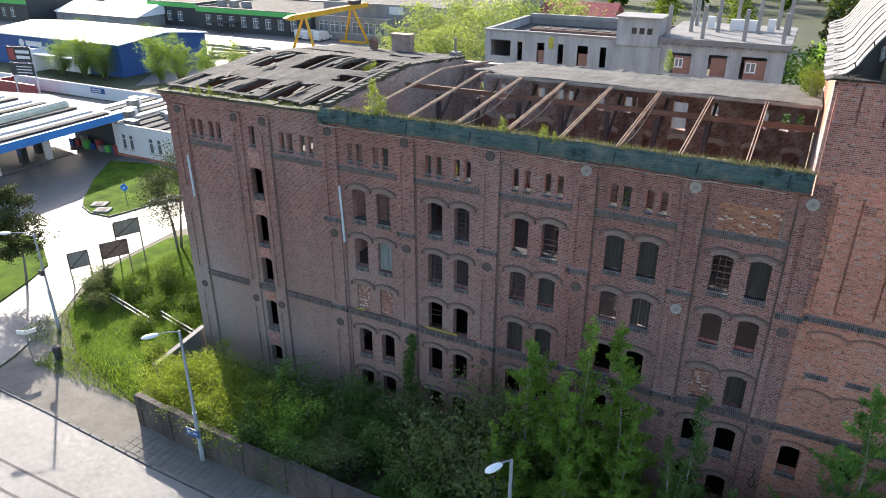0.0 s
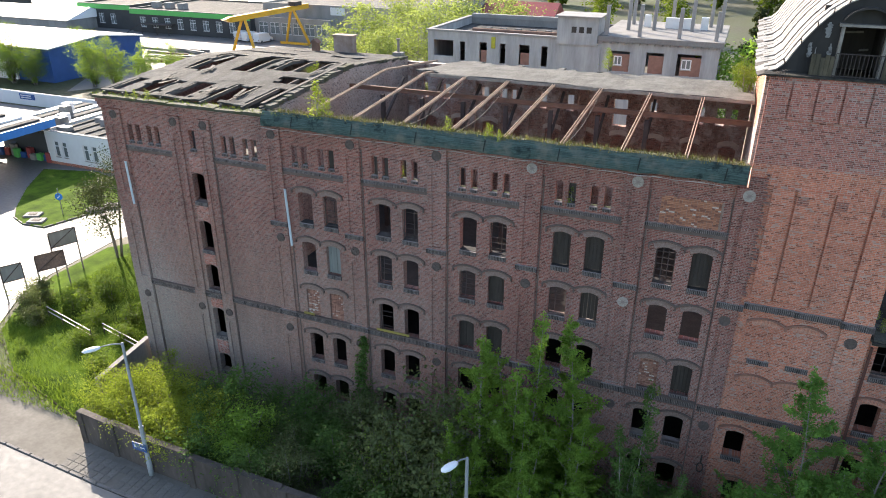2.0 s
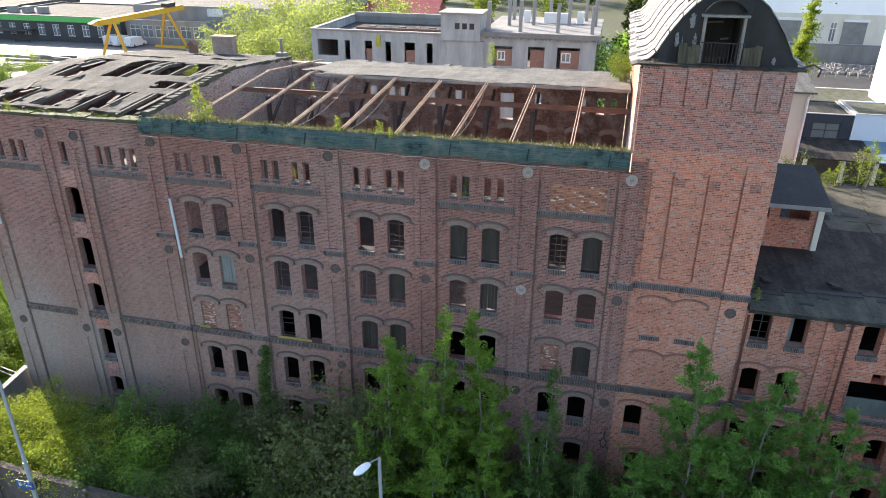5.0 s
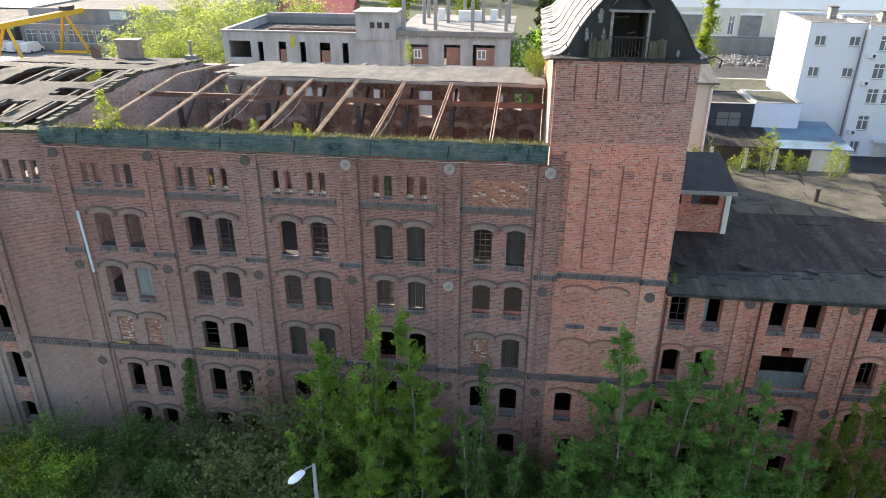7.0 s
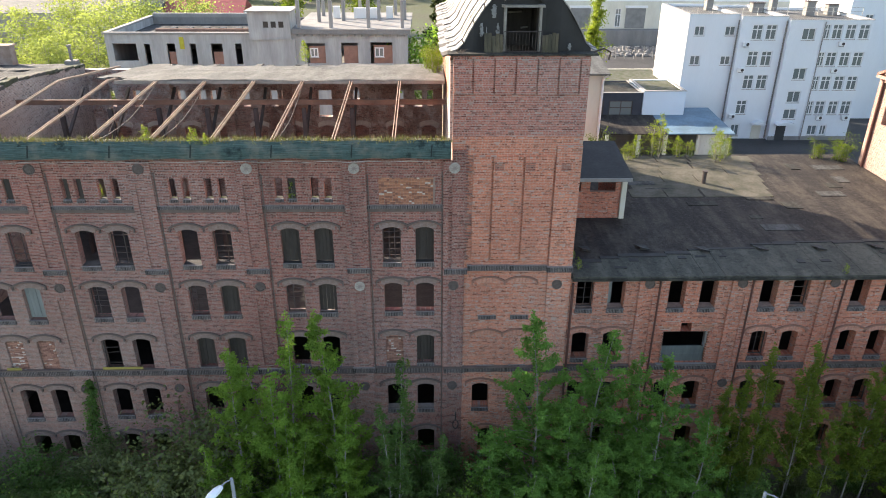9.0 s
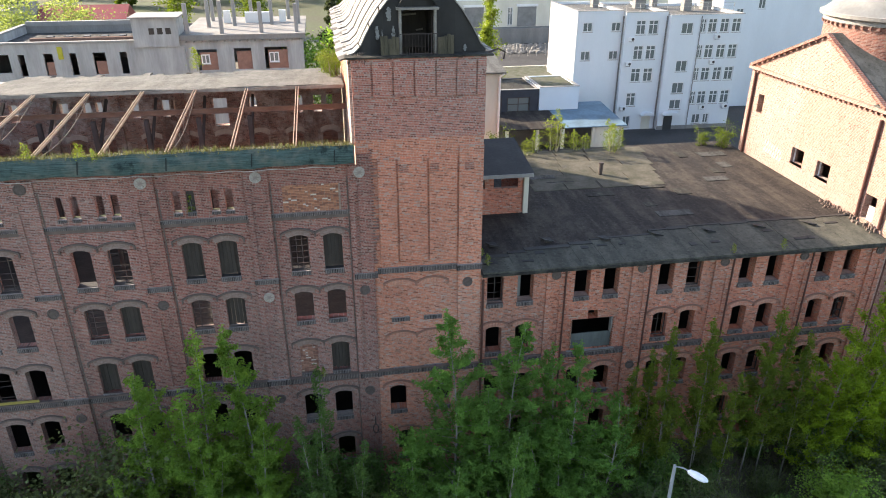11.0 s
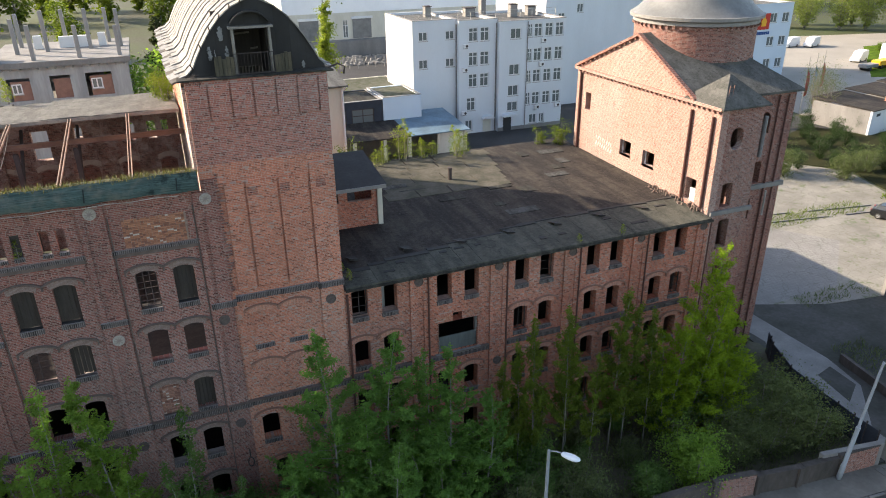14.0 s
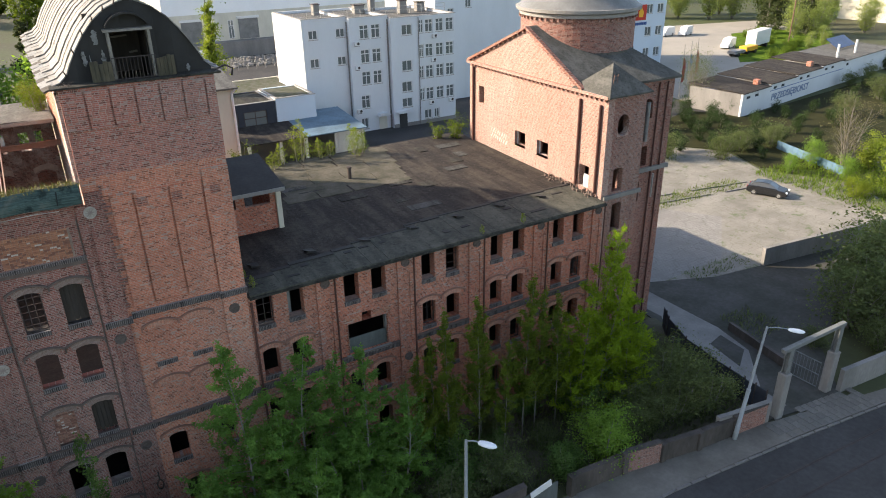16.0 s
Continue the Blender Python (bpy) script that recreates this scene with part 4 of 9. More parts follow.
for k, x in enumerate(RAFTERS):
    if k != 7:
        part("steel_column", Geo().box(x - 0.11, RIDGE_Y - 0.52, 9.2, x + 0.11, RIDGE_Y - 0.48, 17.95).box(x - 0.02, RIDGE_Y - 0.48, 9.2, x + 0.02, RIDGE_Y - 0.32, 17.95).box(x - 0.11, RIDGE_Y - 0.32, 9.2, x + 0.11, RIDGE_Y - 0.28, 17.95), steel_dark, mill)
        part("column_strut", Geo().bar((x, RIDGE_Y - 0.4, 16.2), (x, RIDGE_Y + 2.6, 18.4), 0.14, 0.14), steel_dark, mill)
for k in range(6):
    x = -3.9 + 4.0 * k
    part("inner_pier", Geo().box(x - 0.3, DEPTH - 0.75, 9.2, x + 0.3, DEPTH - 0.5, 18.4), brick_back, mill)


# roof coverings: broken sheets on boards
def broken_roof(x0, x1, y0, y1, holes, seed, step=0.42, thick=0.09, ragged=0.25):
    g, r = Geo(), rng(seed)
    nx, ny = max(1, round((x1 - x0) / step)), max(1, round((y1 - y0) / step))
    xs = [x0 + (x1 - x0) * k / nx for k in range(nx + 1)]
    ys = [y0 + (y1 - y0) * k / ny for k in range(ny + 1)]
    solid = {}
    for a in range(nx):
        for b in range(ny):
            cx, cy = (xs[a] + xs[a + 1]) / 2, (ys[b] + ys[b + 1]) / 2
            jx, jy = ragged * noise.noise((cx * 1.7, cy * 1.7, seed)), ragged * noise.noise((cx * 1.7, cy * 1.7, seed + 7))
            solid[a, b] = not any(h[0] < cx + jx < h[1] and h[2] < cy + jy < h[3] for h in holes)
    height = lambda x, y: slope(y) + 0.07 + 0.07 * noise.noise((x * 0.5, y * 0.6, seed)) + 0.03 * noise.noise((x * 2.1, y * 2.3, seed))
    idx = {}

    def corner(a, b, low):
        if (a, b, low) not in idx:
            idx[a, b, low] = len(g.v)
            jx, jy = 0.08 * noise.noise((a * 0.7, b * 0.9, seed + 3)), 0.08 * noise.noise((a * 0.9, b * 0.7, seed + 5))
            g.v.append((xs[a] + jx, ys[b] + jy, height(xs[a], ys[b]) - (thick if low else 0)))
        return idx[a, b, low]

    for (a, b), on in solid.items():
        if not on:
            continue
        g.f.append((corner(a, b, 0), corner(a + 1, b, 0), corner(a + 1, b + 1, 0), corner(a, b + 1, 0)))
        g.f.append((corner(a, b, 1), corner(a, b + 1, 1), corner(a + 1, b + 1, 1), corner(a + 1, b, 1)))
        for (da, db), (p, q) in (((0, -1), ((a, b), (a + 1, b))), ((1, 0), ((a + 1, b), (a + 1, b + 1))), ((0, 1), ((a + 1, b + 1), (a, b + 1))), ((-1, 0), ((a, b + 1), (a, b)))):
            if not solid.get((a + da, b + db)):
                g.f.append((corner(*p, 0), corner(*p, 1), corner(*q, 1), corner(*q, 0)))
    return g


west_holes = [(-16.4, -15.5, 0.7, 3.1), (-14.6, -12.9, 0.55, 3.4), (-12.2, -10.5, 0.55, 3.4), (-9.6, -7.6, 0.5, 3.5), (-6.8, -5.4, 0.5, 3.6), (-15.0, -13.3, 5.6, 10.6), (-11.8, -10.0, 6.0, 10.5), (-9.6, -6.1, 7.0, 10.3), (-7.6, -5.5, 4.6, 5.8), (-15.9, -11.6, 12.5, 13.3), (-9.0, -6.4, 13.0, 14.2), (-13.5, -10.5, 15.6, 16.3)]
part("west_roof", broken_roof(WEST - 0.15, -5.3, 0.35, DEPTH + 0.1, west_holes, 2, 0.3, 0.09, 0.16), felt_dark, mill, "torn grey roofing felt full of holes")
part("east_roof", broken_roof(-0.9, EAST - 0.05, RIDGE_Y - 0.1, DEPTH + 0.1, [(0.8 + 2.9 * k, 3.2 + 2.9 * k, DEPTH - 1.0, DEPTH + 1) for k in range(4)] + [(-2, 0.6, 8, 10.2)], 4), felt_grey, mill, "surviving grey felt roof slope")
part("roof_lip", Geo().box(0.4, RIDGE_Y - 0.16, slope(RIDGE_Y) - 0.14, EAST - 0.05, RIDGE_Y - 0.09, slope(RIDGE_Y) + 0.03), timber_grey, mill)
for k in range(9):
    x = -16.2 + 1.37 * k
    part("roof_joist", Geo().bar((x, 0.2, slope(0.2) - 0.06), (x, RIDGE_Y, slope(RIDGE_Y) - 0.06), 0.12, 0.18).bar((x, RIDGE_Y, slope(RIDGE_Y) - 0.06), (x, DEPTH, slope(DEPTH) - 0.06), 0.14, 0.2), timber_old, mill)
# loose curled boards at the ragged edge by the cross wall
r = rng(21)
for k in range(9):
    x, y = r.uniform(-15.5, -5.5), r.choice((r.uniform(0.6, 3.2), r.uniform(4.8, 8.5)))
    part("loose_board", Geo().bar((x, y, slope(y) + 0.2), (x + r.uniform(-0.3, 0.3), y + r.uniform(0.8, 1.8), slope(y) + 0.15 + r.uniform(0, 0.22)), 0.16 + 0.12 * r.random(), 0.03), timber_old if k % 3 else felt_grey, mill)
r = rng(23)
y = 0.45
while y < DEPTH - 1.2:
    d_ = r.uniform(0.3, 0.8)
    part("coping_block", Geo().bevel_box(-5.45 + 0.08 * r.random(), y, slope(y) - 0.05, -4.97 + 0.08 * r.random(), y + d_ - 0.02, slope(y + d_) + 0.09 + 0.1 * r.random(), 0.02), ledge_mat if r.random() < 0.6 else timber_old, mill)
    y += d_
part("coping_plank", Geo().bar((-5.5, 0.5, slope(0.5) + 0.2), (-5.42, RIDGE_Y, slope(RIDGE_Y) + 0.2), 0.2, 0.05), timber_old, mill, "weathered plank along the cross wall")

# roof vents and stacks at the far slope
stack = part("chimney", Geo().box(-10.85, 17.0, 18.3, -9.3, 17.65, 19.85).box(-10.93, 16.92, 19.85, -9.22, 17.73, 19.97), chimney_plaster, mill, "rendered chimney stack on the roof")
part("vent_pipe", Geo().box(-12.85, 17.1, 18.4, -12.4, 17.55, 19.2).box(-12.92, 17.03, 19.2, -12.33, 17.62, 19.26).prism([(-12.95, 19.26), (-12.3, 19.26), (-12.62, 19.55)], lambda u, w, d: (u, d, w), 17.03, 17.62), rust, mill, "small louvred roof vent")
part("vent_pipe", Geo().box(-6.1, 17.2, 18.4, -5.4, 17.8, 18.95).tube([(-5.75, 17.5, 18.95), (-5.75, 17.5, 19.8)], 0.09, 8).tube([(-5.75, 17.5, 19.82), (-5.75, 17.5, 19.93)], 0.16, 8), concrete, mill, "roof vent pipe on a block")

# down pipes
for x0, z0, x1, z1 in ((-15.1, 14.75, -15.05, 12.1), (-4.05, 14.6, -3.93, 11.3)):
    part("down_pipe", Geo().tube([(x0, -0.24, z0), (x1, -0.24, z1)], 0.065, 8), pipe_blue, mill, "pale blue plastic length of down pipe")
# narrow dark strips running up beside the pilasters
for x, z0, z1 in ((-14.95, 0.5, 12.2), (-11.6, 7.2, 17.6), (-8.66, 0.4, 17.6), (-5.25, 7.1, 11), (-4.0, 0.4, 11.2), (0.58, 0.4, 17.3), (5.28, 0.5, 17.3), (9.98, 7, 17.2), (14.68, 7, 17.2), (18.0, 0.5, 17.3)):
    part("joint_strip", Geo().box(x - 0.025, -0.035, z0, x + 0.025, 0, z1), hood_stone, mill)

# ---- the stair tower between mill and low wing ----
TX0, TX1, TZ, TY = 18.45, 24.15, 22.35, 18.6
tower = thing("stair_tower", "tall red brick stair tower with a curved mansard roof", "tower", (0, 0, 0))
t_open = [(20.0 - 0.42, 20.0 + 0.85 - 0.42, 4.35, 5.86, 0.13), (21.9, 22.72, 4.35, 5.86, 0.13), (19.95, 20.8, 1.3, 2.94, 0.13), (21.9, 22.72, 1.3, 2.94, 0.13)]
tower_front = wall_with_openings(TX0 + 0.003, TX1, -0.3, 18.9, t_open, 0.55, shifted(-0.02))
part("front_wall", tower_front, brick_tower, tower)
part("upper_front_wall", Geo().box(TX0 + 0.003, -0.045, 18.9, TX1 + 0.02, 0.5, TZ), brick_tower_top, tower, "sootier upper brickwork")
part("west_wall", Geo().box(TX0 + 0.003, 0.531, 18.7, TX0 + 0.5, TY, TZ), brick_tower, tower)
part("inner_west_wall", Geo().box(TX0 + 0.003, 0.531, 9.0, TX0 + 0.5, TY, 18.697), brick_inner, tower, "limewashed wall towards the roofless mill")
part("east_wall", Geo().box(TX1 - 0.5, 0.531, -0.3, TX1, TY, TZ), brick_tower_top, tower)
part("back_wall", Geo().box(TX0 + 0.5, TY - 0.5, -0.3, TX1 - 0.5, TY, TZ), brick_tower, tower)
for z in (3.1, 6.1, 9.0, 21.9):
    part("floor_slab", Geo().box(TX0 + 0.5, 0.54, z - 0.25, TX1 - 0.5, TY - 0.5, z), debris, tower)
part("broken_edge", Geo().box(TX0 - 0.12, 0.3, 18.6, TX0, 0.9, 22.1).box(TX0 - 0.07, 0.9, 18.9, TX0, 3.2, 22.2), brick_inner, tower, "pale broken brick edge where the roof was torn off")
# upright ribs of the top storey, panels of the shaft
lines = [18.47, 19.27, 20.16, 21.06, 21.97, 22.86, 23.75, 24.16]
for a, c in zip(lines, lines[1:]):
    part("rib", Geo().bevel_box(a + 0.035, -0.12, 20.75, c - 0.035, -0.045, 22.2, 0.008), brick_tower_top, tower)
for a, c in ((19.36, 20.18), (20.27, 21.58), (21.67, 22.95)):
    part("shaft_panel", Geo().bevel_box(a, -0.10, 12.96, c, -0.02, 18.0, 0.008), brick_tower, tower)
# old brickwork of the mill, toothed into the tower's corner
r = rng(77)
for k in range(38):
    z = 12.95 + 0.148 * k
    part("toothing", Geo().box(19.05, -0.118 + 0.002 * (k % 3), z, 19.08 + r.choice((0.06, 0.12, 0.25)), -0.02, z + 0.072), brick_main, tower)
part("shaft_corner", Geo().box(23.04, -0.14, 6.9, 24.15, -0.02, 18.5), brick_tower, tower)
part("shaft_corner", Geo().box(18.46, -0.115, 6.9, 19.05, -0.02, 18.3), brick_main, tower)
for x in (20.32, 21.7, 23.28):
    for q in range(4):
        part("vent_block", Geo().box(x, -0.17 if x > 23 else -0.125, 17.36 + 0.1 * q, x + 0.42, -0.02, 17.43 + 0.1 * q), brick_drum, tower)
for a, c, z, out in ((18.1, 19.2, 12.52, 0.17), (19.2, 21.2, 12.68, 0.12), (21.2, 22.95, 12.66, 0.12), (22.95, 24.2, 12.62, 0.24)):
    put("string_course", soldier_geo(c - a, 0.28, out).mesh("string_course"), brick_sill, tower, a, -0.02, z)
    put("string_course", soldier_geo(c - a, 0.27, out).mesh("string_course"), brick_sill, tower, a, -0.02, 6.9)
part("string_ledge", Geo().box(18.1, -0.22, 6.9, 22.95, -0.02, 6.96).box(22.95, -0.3, 6.9, 24.2, -0.02, 6.96), hood_stone, tower)
for row, head in ((0, 11.72), (1, 8.80)):
    for x in (20.22, 21.80):
        part("blind_window", Geo().prism([(x - 0.43, head - 1.75), (x - 0.36, head - 1.75), (x - 0.36, head - 0.14), (x - 0.43, head - 0.14)], lambda u, w, d: (u, -0.02 - d, w), 0, 0.035).prism([(x + 0.36, head - 1.75), (x + 0.43, head - 1.75), (x + 0.43, head - 0.14), (x + 0.36, head - 0.14)], lambda u, w, d: (u, -0.02 - d, w), 0, 0.035), brick_tower, tower)
        put("arch_hood", HOOD, hood_red, tower, x, -0.02, head + 0.30)
        put("brick_arch", RELIEF, arch_tower, tower, x, -0.02, head - 0.02)
        put("window_sill", SILL, brick_sill, tower, x, -0.02, head - 1.8)
for x0, x1, lo, hi, rise in t_open:
    put("arch_hood", HOOD, hood_red, tower, (x0 + x1) / 2, -0.02, hi + 0.30)
    put("window_sill", SILL, brick_sill, tower, (x0 + x1) / 2, -0.02, lo)
for x, z in ((23.5, 11.66), (23.5, 5.8)):
    medallion(tower, x, -0.14, z)
# wall anchor with its ring
part("wall_anchor", Geo().box(18.72, -0.2, 3.6, 18.78, -0.12, 4.1).tube([(18.75 + 0.14 * math.sin(a), -0.17, 3.35 - 0.28 * math.cos(a)) for a in (2 * math.pi * k / 16 for k in range(17))], 0.03, 6), steel_dark, tower, "iron wall anchor")

# curved roof: a barrel with flared feet
ROOF = [(18.22, TZ), (18.62, 22.47), (18.92, 22.75), (19.12, 23.15), (19.38, 23.6), (19.72, 24.1), (20.15, 24.6), (20.65, 25.0), (21.2, 25.25), (21.45, 25.3)]
MID = 21.45
profile = ROOF + [(2 * MID - x + 0.05, z) for x, z in ROOF[-2::-1]]
r = rng(31)
NY = 16
for k in range(NY):
    shell = Geo()
    y0, y1 = 0.55 + (TY - 0.5) * k / NY, 0.55 + (TY - 0.5) * (k + 1) / NY
    lift = 0.012 * (k % 2) + 0.02 * r.random()
    i = len(shell.v)
    n = len(profile)
    for y in (y0, y1 + 0.05):
        for x, z in profile:
            s = 1 + 0.006 * math.sin(y * 3.1 + z)
            shell.v.append((MID + (x - MID) * (1 + lift * 0.3) * s, y, z + lift))
    shell.f += [(i + q, i + n + q, i + n + q + 1, i + q + 1) for q in range(n - 1)]
    # raised seam
    for q in range(n - 1):
        (xa, za), (xb, zb) = profile[q], profile[q + 1]
        nx, nz = -(zb - za), (xb - xa)
        ln = math.hypot(nx, nz)
        nx, nz = nx / ln * 0.04, nz / ln * 0.04
        shell.poly([(xa + nx, y0, za + nz + lift), (xa + nx, y0 + 0.09, za + nz + lift), (xb + nx, y0 + 0.09, zb + nz + lift), (xb + nx, y0, zb + nz + lift)])
        shell.poly([(xa, y0, za), (xa + nx, y0, za + nz + lift), (xb + nx, y0, zb + nz + lift), (xb, y0, zb)])
        shell.poly([(xa, y0 + 0.09, za), (xb, y0 + 0.09, zb), (xb + nx, y0 + 0.09, zb + nz + lift), (xa + nx, y0 + 0.09, za + nz + lift)])
    part("roof_sheet", shell, roof_zinc, tower, "pale weathered roof sheet with a battered rib")
# black front gable with its door opening
DX0, DX1, DZ = 20.62, 21.98, 24.2
gable = Geo()
outline = [(x, z) for x, z in profile]


def top_at(x):
    for (xa, za), (xb, zb) in zip(outline, outline[1:]):
        if xa <= x <= xb:
            return za + (zb - za) * (x - xa) / (xb - xa)
    return TZ


cols = sorted({18.7, DX0, DX1, 24.25, *(18.7 + 0.3 * k for k in range(1, 19))})
for a, c in zip(cols, cols[1:]):
    lo = DZ if DX0 <= (a + c) / 2 <= DX1 else TZ
    w = lambda x: 0.62 - 0.05 * math.sin(x * 5)
    gable.poly([(a, w(a), lo), (c, w(c), lo), (c, w(c), max(top_at(c), lo)), (a, w(a), max(top_at(a), lo))])
    gable.poly([(a, w(a) + 0.12, lo), (a, w(a) + 0.12, max(top_at(a), lo)), (c, w(c) + 0.12, max(top_at(c), lo)), (c, w(c) + 0.12, lo)])
part("gable_front", gable, black_felt, tower, "black felt-clad gable front")
r = rng(88)
for x0, x1, z0, z1 in ((19.5, 19.75, 23.0, 23.55), (19.95, 20.3, 23.75, 24.3), (20.2, 20.4, 22.95, 23.55), (19.8, 19.86, 22.6, 23.4), (23.25, 23.45, 22.45, 22.75)):
    left, right = [], []
    n = 12
    for k in range(n + 1):
        w = (x1 - x0) * 0.5 * (0.25 + 0.75 * math.sin(math.pi * (0.05 + 0.9 * k / n)))
        left.append(((x0 + x1) / 2 - w * r.uniform(0.35, 1.0), z0 + (z1 - z0) * k / n))
        right.append(((x0 + x1) / 2 + w * r.uniform(0.35, 1.0), z0 + (z1 - z0) * k / n))
    part("gable_patch", Geo().prism(left + right[::-1], lambda u, w_, d: (u, 0.568 - d, w_), 0.0, 0.01), torn_zinc, tower, "torn patch of bare sheet")
# dormer door: frame, side boards, arched head, railing
part("door_frame", Geo().box(DX0 - 0.1, 0.3, TZ, DX0, 0.6, DZ).box(DX1, 0.3, TZ, DX1 + 0.1, 0.6, DZ).box(DX0 - 0.2, 0.25, DZ, DX1 + 0.2, 0.6, DZ + 0.09), timber_grey, tower, "weathered grey wooden door frame")
head = Geo()
arc = arc_points((DX0 + DX1) / 2, 0.78, DZ + 0.62, 0.46, 10)
for p, q in zip(arc, arc[1:]):
    head.prism([p, (p[0], p[1] + 0.07), (q[0], q[1] + 0.07), q], lambda u, w_, d: (u, d, w_), 0.25, 0.62)
part("door_head", head, black_felt, tower)
for x in (DX0 - 0.02, DX1 - 0.03):
    part("door_lining", Geo().box(x, 0.76, TZ, x + 0.05, 2.6, DZ), board_dark, tower)
part("loft_partition", Geo().box(DX0 - 0.6, 2.6, TZ, DX1 + 0.6, 2.7, DZ + 0.5), board_dark, tower, "dark boarded partition inside the loft")
part("loft_ceiling", Geo().box(DX0 - 0.02, 0.76, DZ, DX1 + 0.02, 2.6, DZ + 0.05), board_dark, tower)
for x, z, w in ((20.9, 23.75, 0.6), (21.5, 23.1, 0.3)):
    part("loft_batten", Geo().bar((x, 2.5, z), (x + w, 2.4, z + 0.05), 0.07, 0.07), timber_grey, tower, "pale batten across the loft")
for a, c in ((19.72, DX0 - 0.12), (DX1 + 0.12, 22.8)):
    for k in range(5):
        w = (c - a) / 5
        part("side_board", Geo().box(a + k * w + 0.006, 0.2 + 0.02 * r.random(), TZ + 0.02, a + (k + 1) * w - 0.006, 0.26 + 0.02 * r.random(), TZ + 0.72 + 0.16 * r.random()), board_mossy, tower, "mossy weathered wooden board")
balusters = []
rail = Geo().bar((20.5, 0.12, TZ + 0.92), (22.1, 0.12, TZ + 0.92), 0.03, 0.03).bar((20.5, 0.12, TZ + 0.12), (22.1, 0.12, TZ + 0.12), 0.025, 0.025)
for k in range(13):
    x = 20.5 + 0.1333 * k
    balusters.append(x)
railing = part("railing", rail, steel_dark, tower, "thin iron balcony railing")
for x in balusters:
    part("baluster", Geo().bar((x, 0.12, TZ), (x, 0.12, TZ + 0.92), 0.018, 0.018), steel_dark, railing)
part("eaves_board", Geo().box(18.2, -0.16, TZ, 24.45, 0.62, TZ + 0.07), tar_patch, tower)
for k in range(26):
    y = 0.3 + 0.7 * k
    part("eaves_piece", Geo().bar((18.0 - 0.12 * r.random(), y + 0.3, TZ - 0.08 - 0.06 * r.random()), (18.36, y + 0.3 + 0.05 * r.random(), TZ + 0.03), 0.62 + 0.1 * r.random(), 0.07), torn_zinc if k % 3 else timber_old, tower, "broken piece of the eaves")
for k in range(7):
    x = 18.9 + 0.42 * k
    part("rim_hook", Geo().bar((x, 0.55, top_at(x) - 0.02), (x - 0.1 + 0.03 * k, 0.42, top_at(x) + 0.2), 0.035, 0.035), steel_dark, tower)
for k in range(5):
    a = Vector((18.5 + 0.06 * k, -0.05, TZ + 0.1))
    part("loose_wire", Geo().tube([a, a + Vector((0.1 + 0.05 * k, -0.2, 0.2)), a + Vector((0.25, -0.25, -0.1 - 0.05 * k))], 0.012, 4), steel_dark, tower)
part("hanging_gutter", Geo().tube([(24.3, 0.2, TZ + 0.1), (24.7, 0.1, TZ + 0.25), (25.0, 0.1, TZ + 0.1), (24.95, 0.15, TZ - 0.2)], 0.04, 6), steel_dark, tower)

# ---- the low wing ----
WX1 = 46.4
wing = thing("low_wing", "long red brick mill wing with a flat tarred roof", "building", (0, 0, 0))
WB = 4.51
w_open, w_list = [], []
for b in range(5):
    p = 23.5 + WB * b
    for off in (1.44, 2.98):
        for row, (lo, hi, rise) in enumerate(((10.22, 11.76, 0.09), (7.35, 8.86, 0.13), (4.35, 5.86, 0.13), (1.4, 2.94, 0.13))):
            if b == 1 and row == 1:
                continue
            w_open.append((p + off - 0.41, p + off + 0.41, lo, hi, rise))
            w_list.append((b, row, p + off, lo, hi, off > 2))
HX = 23.5 + WB + 2.2
w_open.append((HX - 1.15, HX + 1.15, 7.0, 8.86, 0))
w_open.append((HX - 0.3, HX + 0.25, 8.861, 9.35, 0))
part("front_wall", wall_with_openings(TX1 + 0.003, WX1, -0.3, 12.0, w_open, 0.55, front), brick_wing, wing)
part("back_wall", Geo().box(TX1 + 0.01, 16.2, -0.3, WX1, 16.7, 12.3), brick_wing, wing)
part("roof_deck", Geo().prism([(-0.25, 11.98), (16.9, 12.35), (16.9, 12.62), (3.2, 12.30), (-0.25, 12.10)], lambda u, w_, d: (d, u, w_), TX1 + 0.01, WX1 + 0.0), tar_roof, wing, "dark tarred felt roof, weedy and stained")
r = rng(40)
x = TX1 + 0.1
while x < WX1 - 0.3:
    w_ = 0.9 + r.random() * 1.6
    x2 = min(x + w_, WX1 - 0.1)
    z = 0.035 + 0.02 * r.random()
    deep = min(2.9, 1.2 + 0.14 * (x - TX1)) + 0.25 * r.random()
    on_slope = lambda u: 12.08 + 0.067 * (u + 0.33)
    part("eaves_sheet", Geo().prism([(-0.33, 12.08 + z), (deep, on_slope(deep) + z), (deep, on_slope(deep) - 0.02), (-0.33, 12.05)], lambda u, q, d: (d, u, q), x, x2 - 0.015), felt_eaves, wing, "weathered olive-grey strip of eaves felt")
    part("tar_seam", Geo().bar((x, deep, on_slope(deep) + 0.03), (x2 - 0.01, deep + r.uniform(-0.08, 0.08), on_slope(deep) + 0.03), r.uniform(0.12, 0.35), 0.09), black_felt, wing, "black tarred seam")
    if r.random() < 0.7:
        u_, y_ = x + r.uniform(0.1, 0.5), r.uniform(0.2, 0.75) * deep
        part("tar_blot", Geo().box(u_, y_, on_slope(y_) + z - 0.02, u_ + r.uniform(0.3, 0.8), y_ + r.uniform(0.15, 0.35), on_slope(y_ + 0.35) + z + 0.012), black_felt, wing)
    x = x2
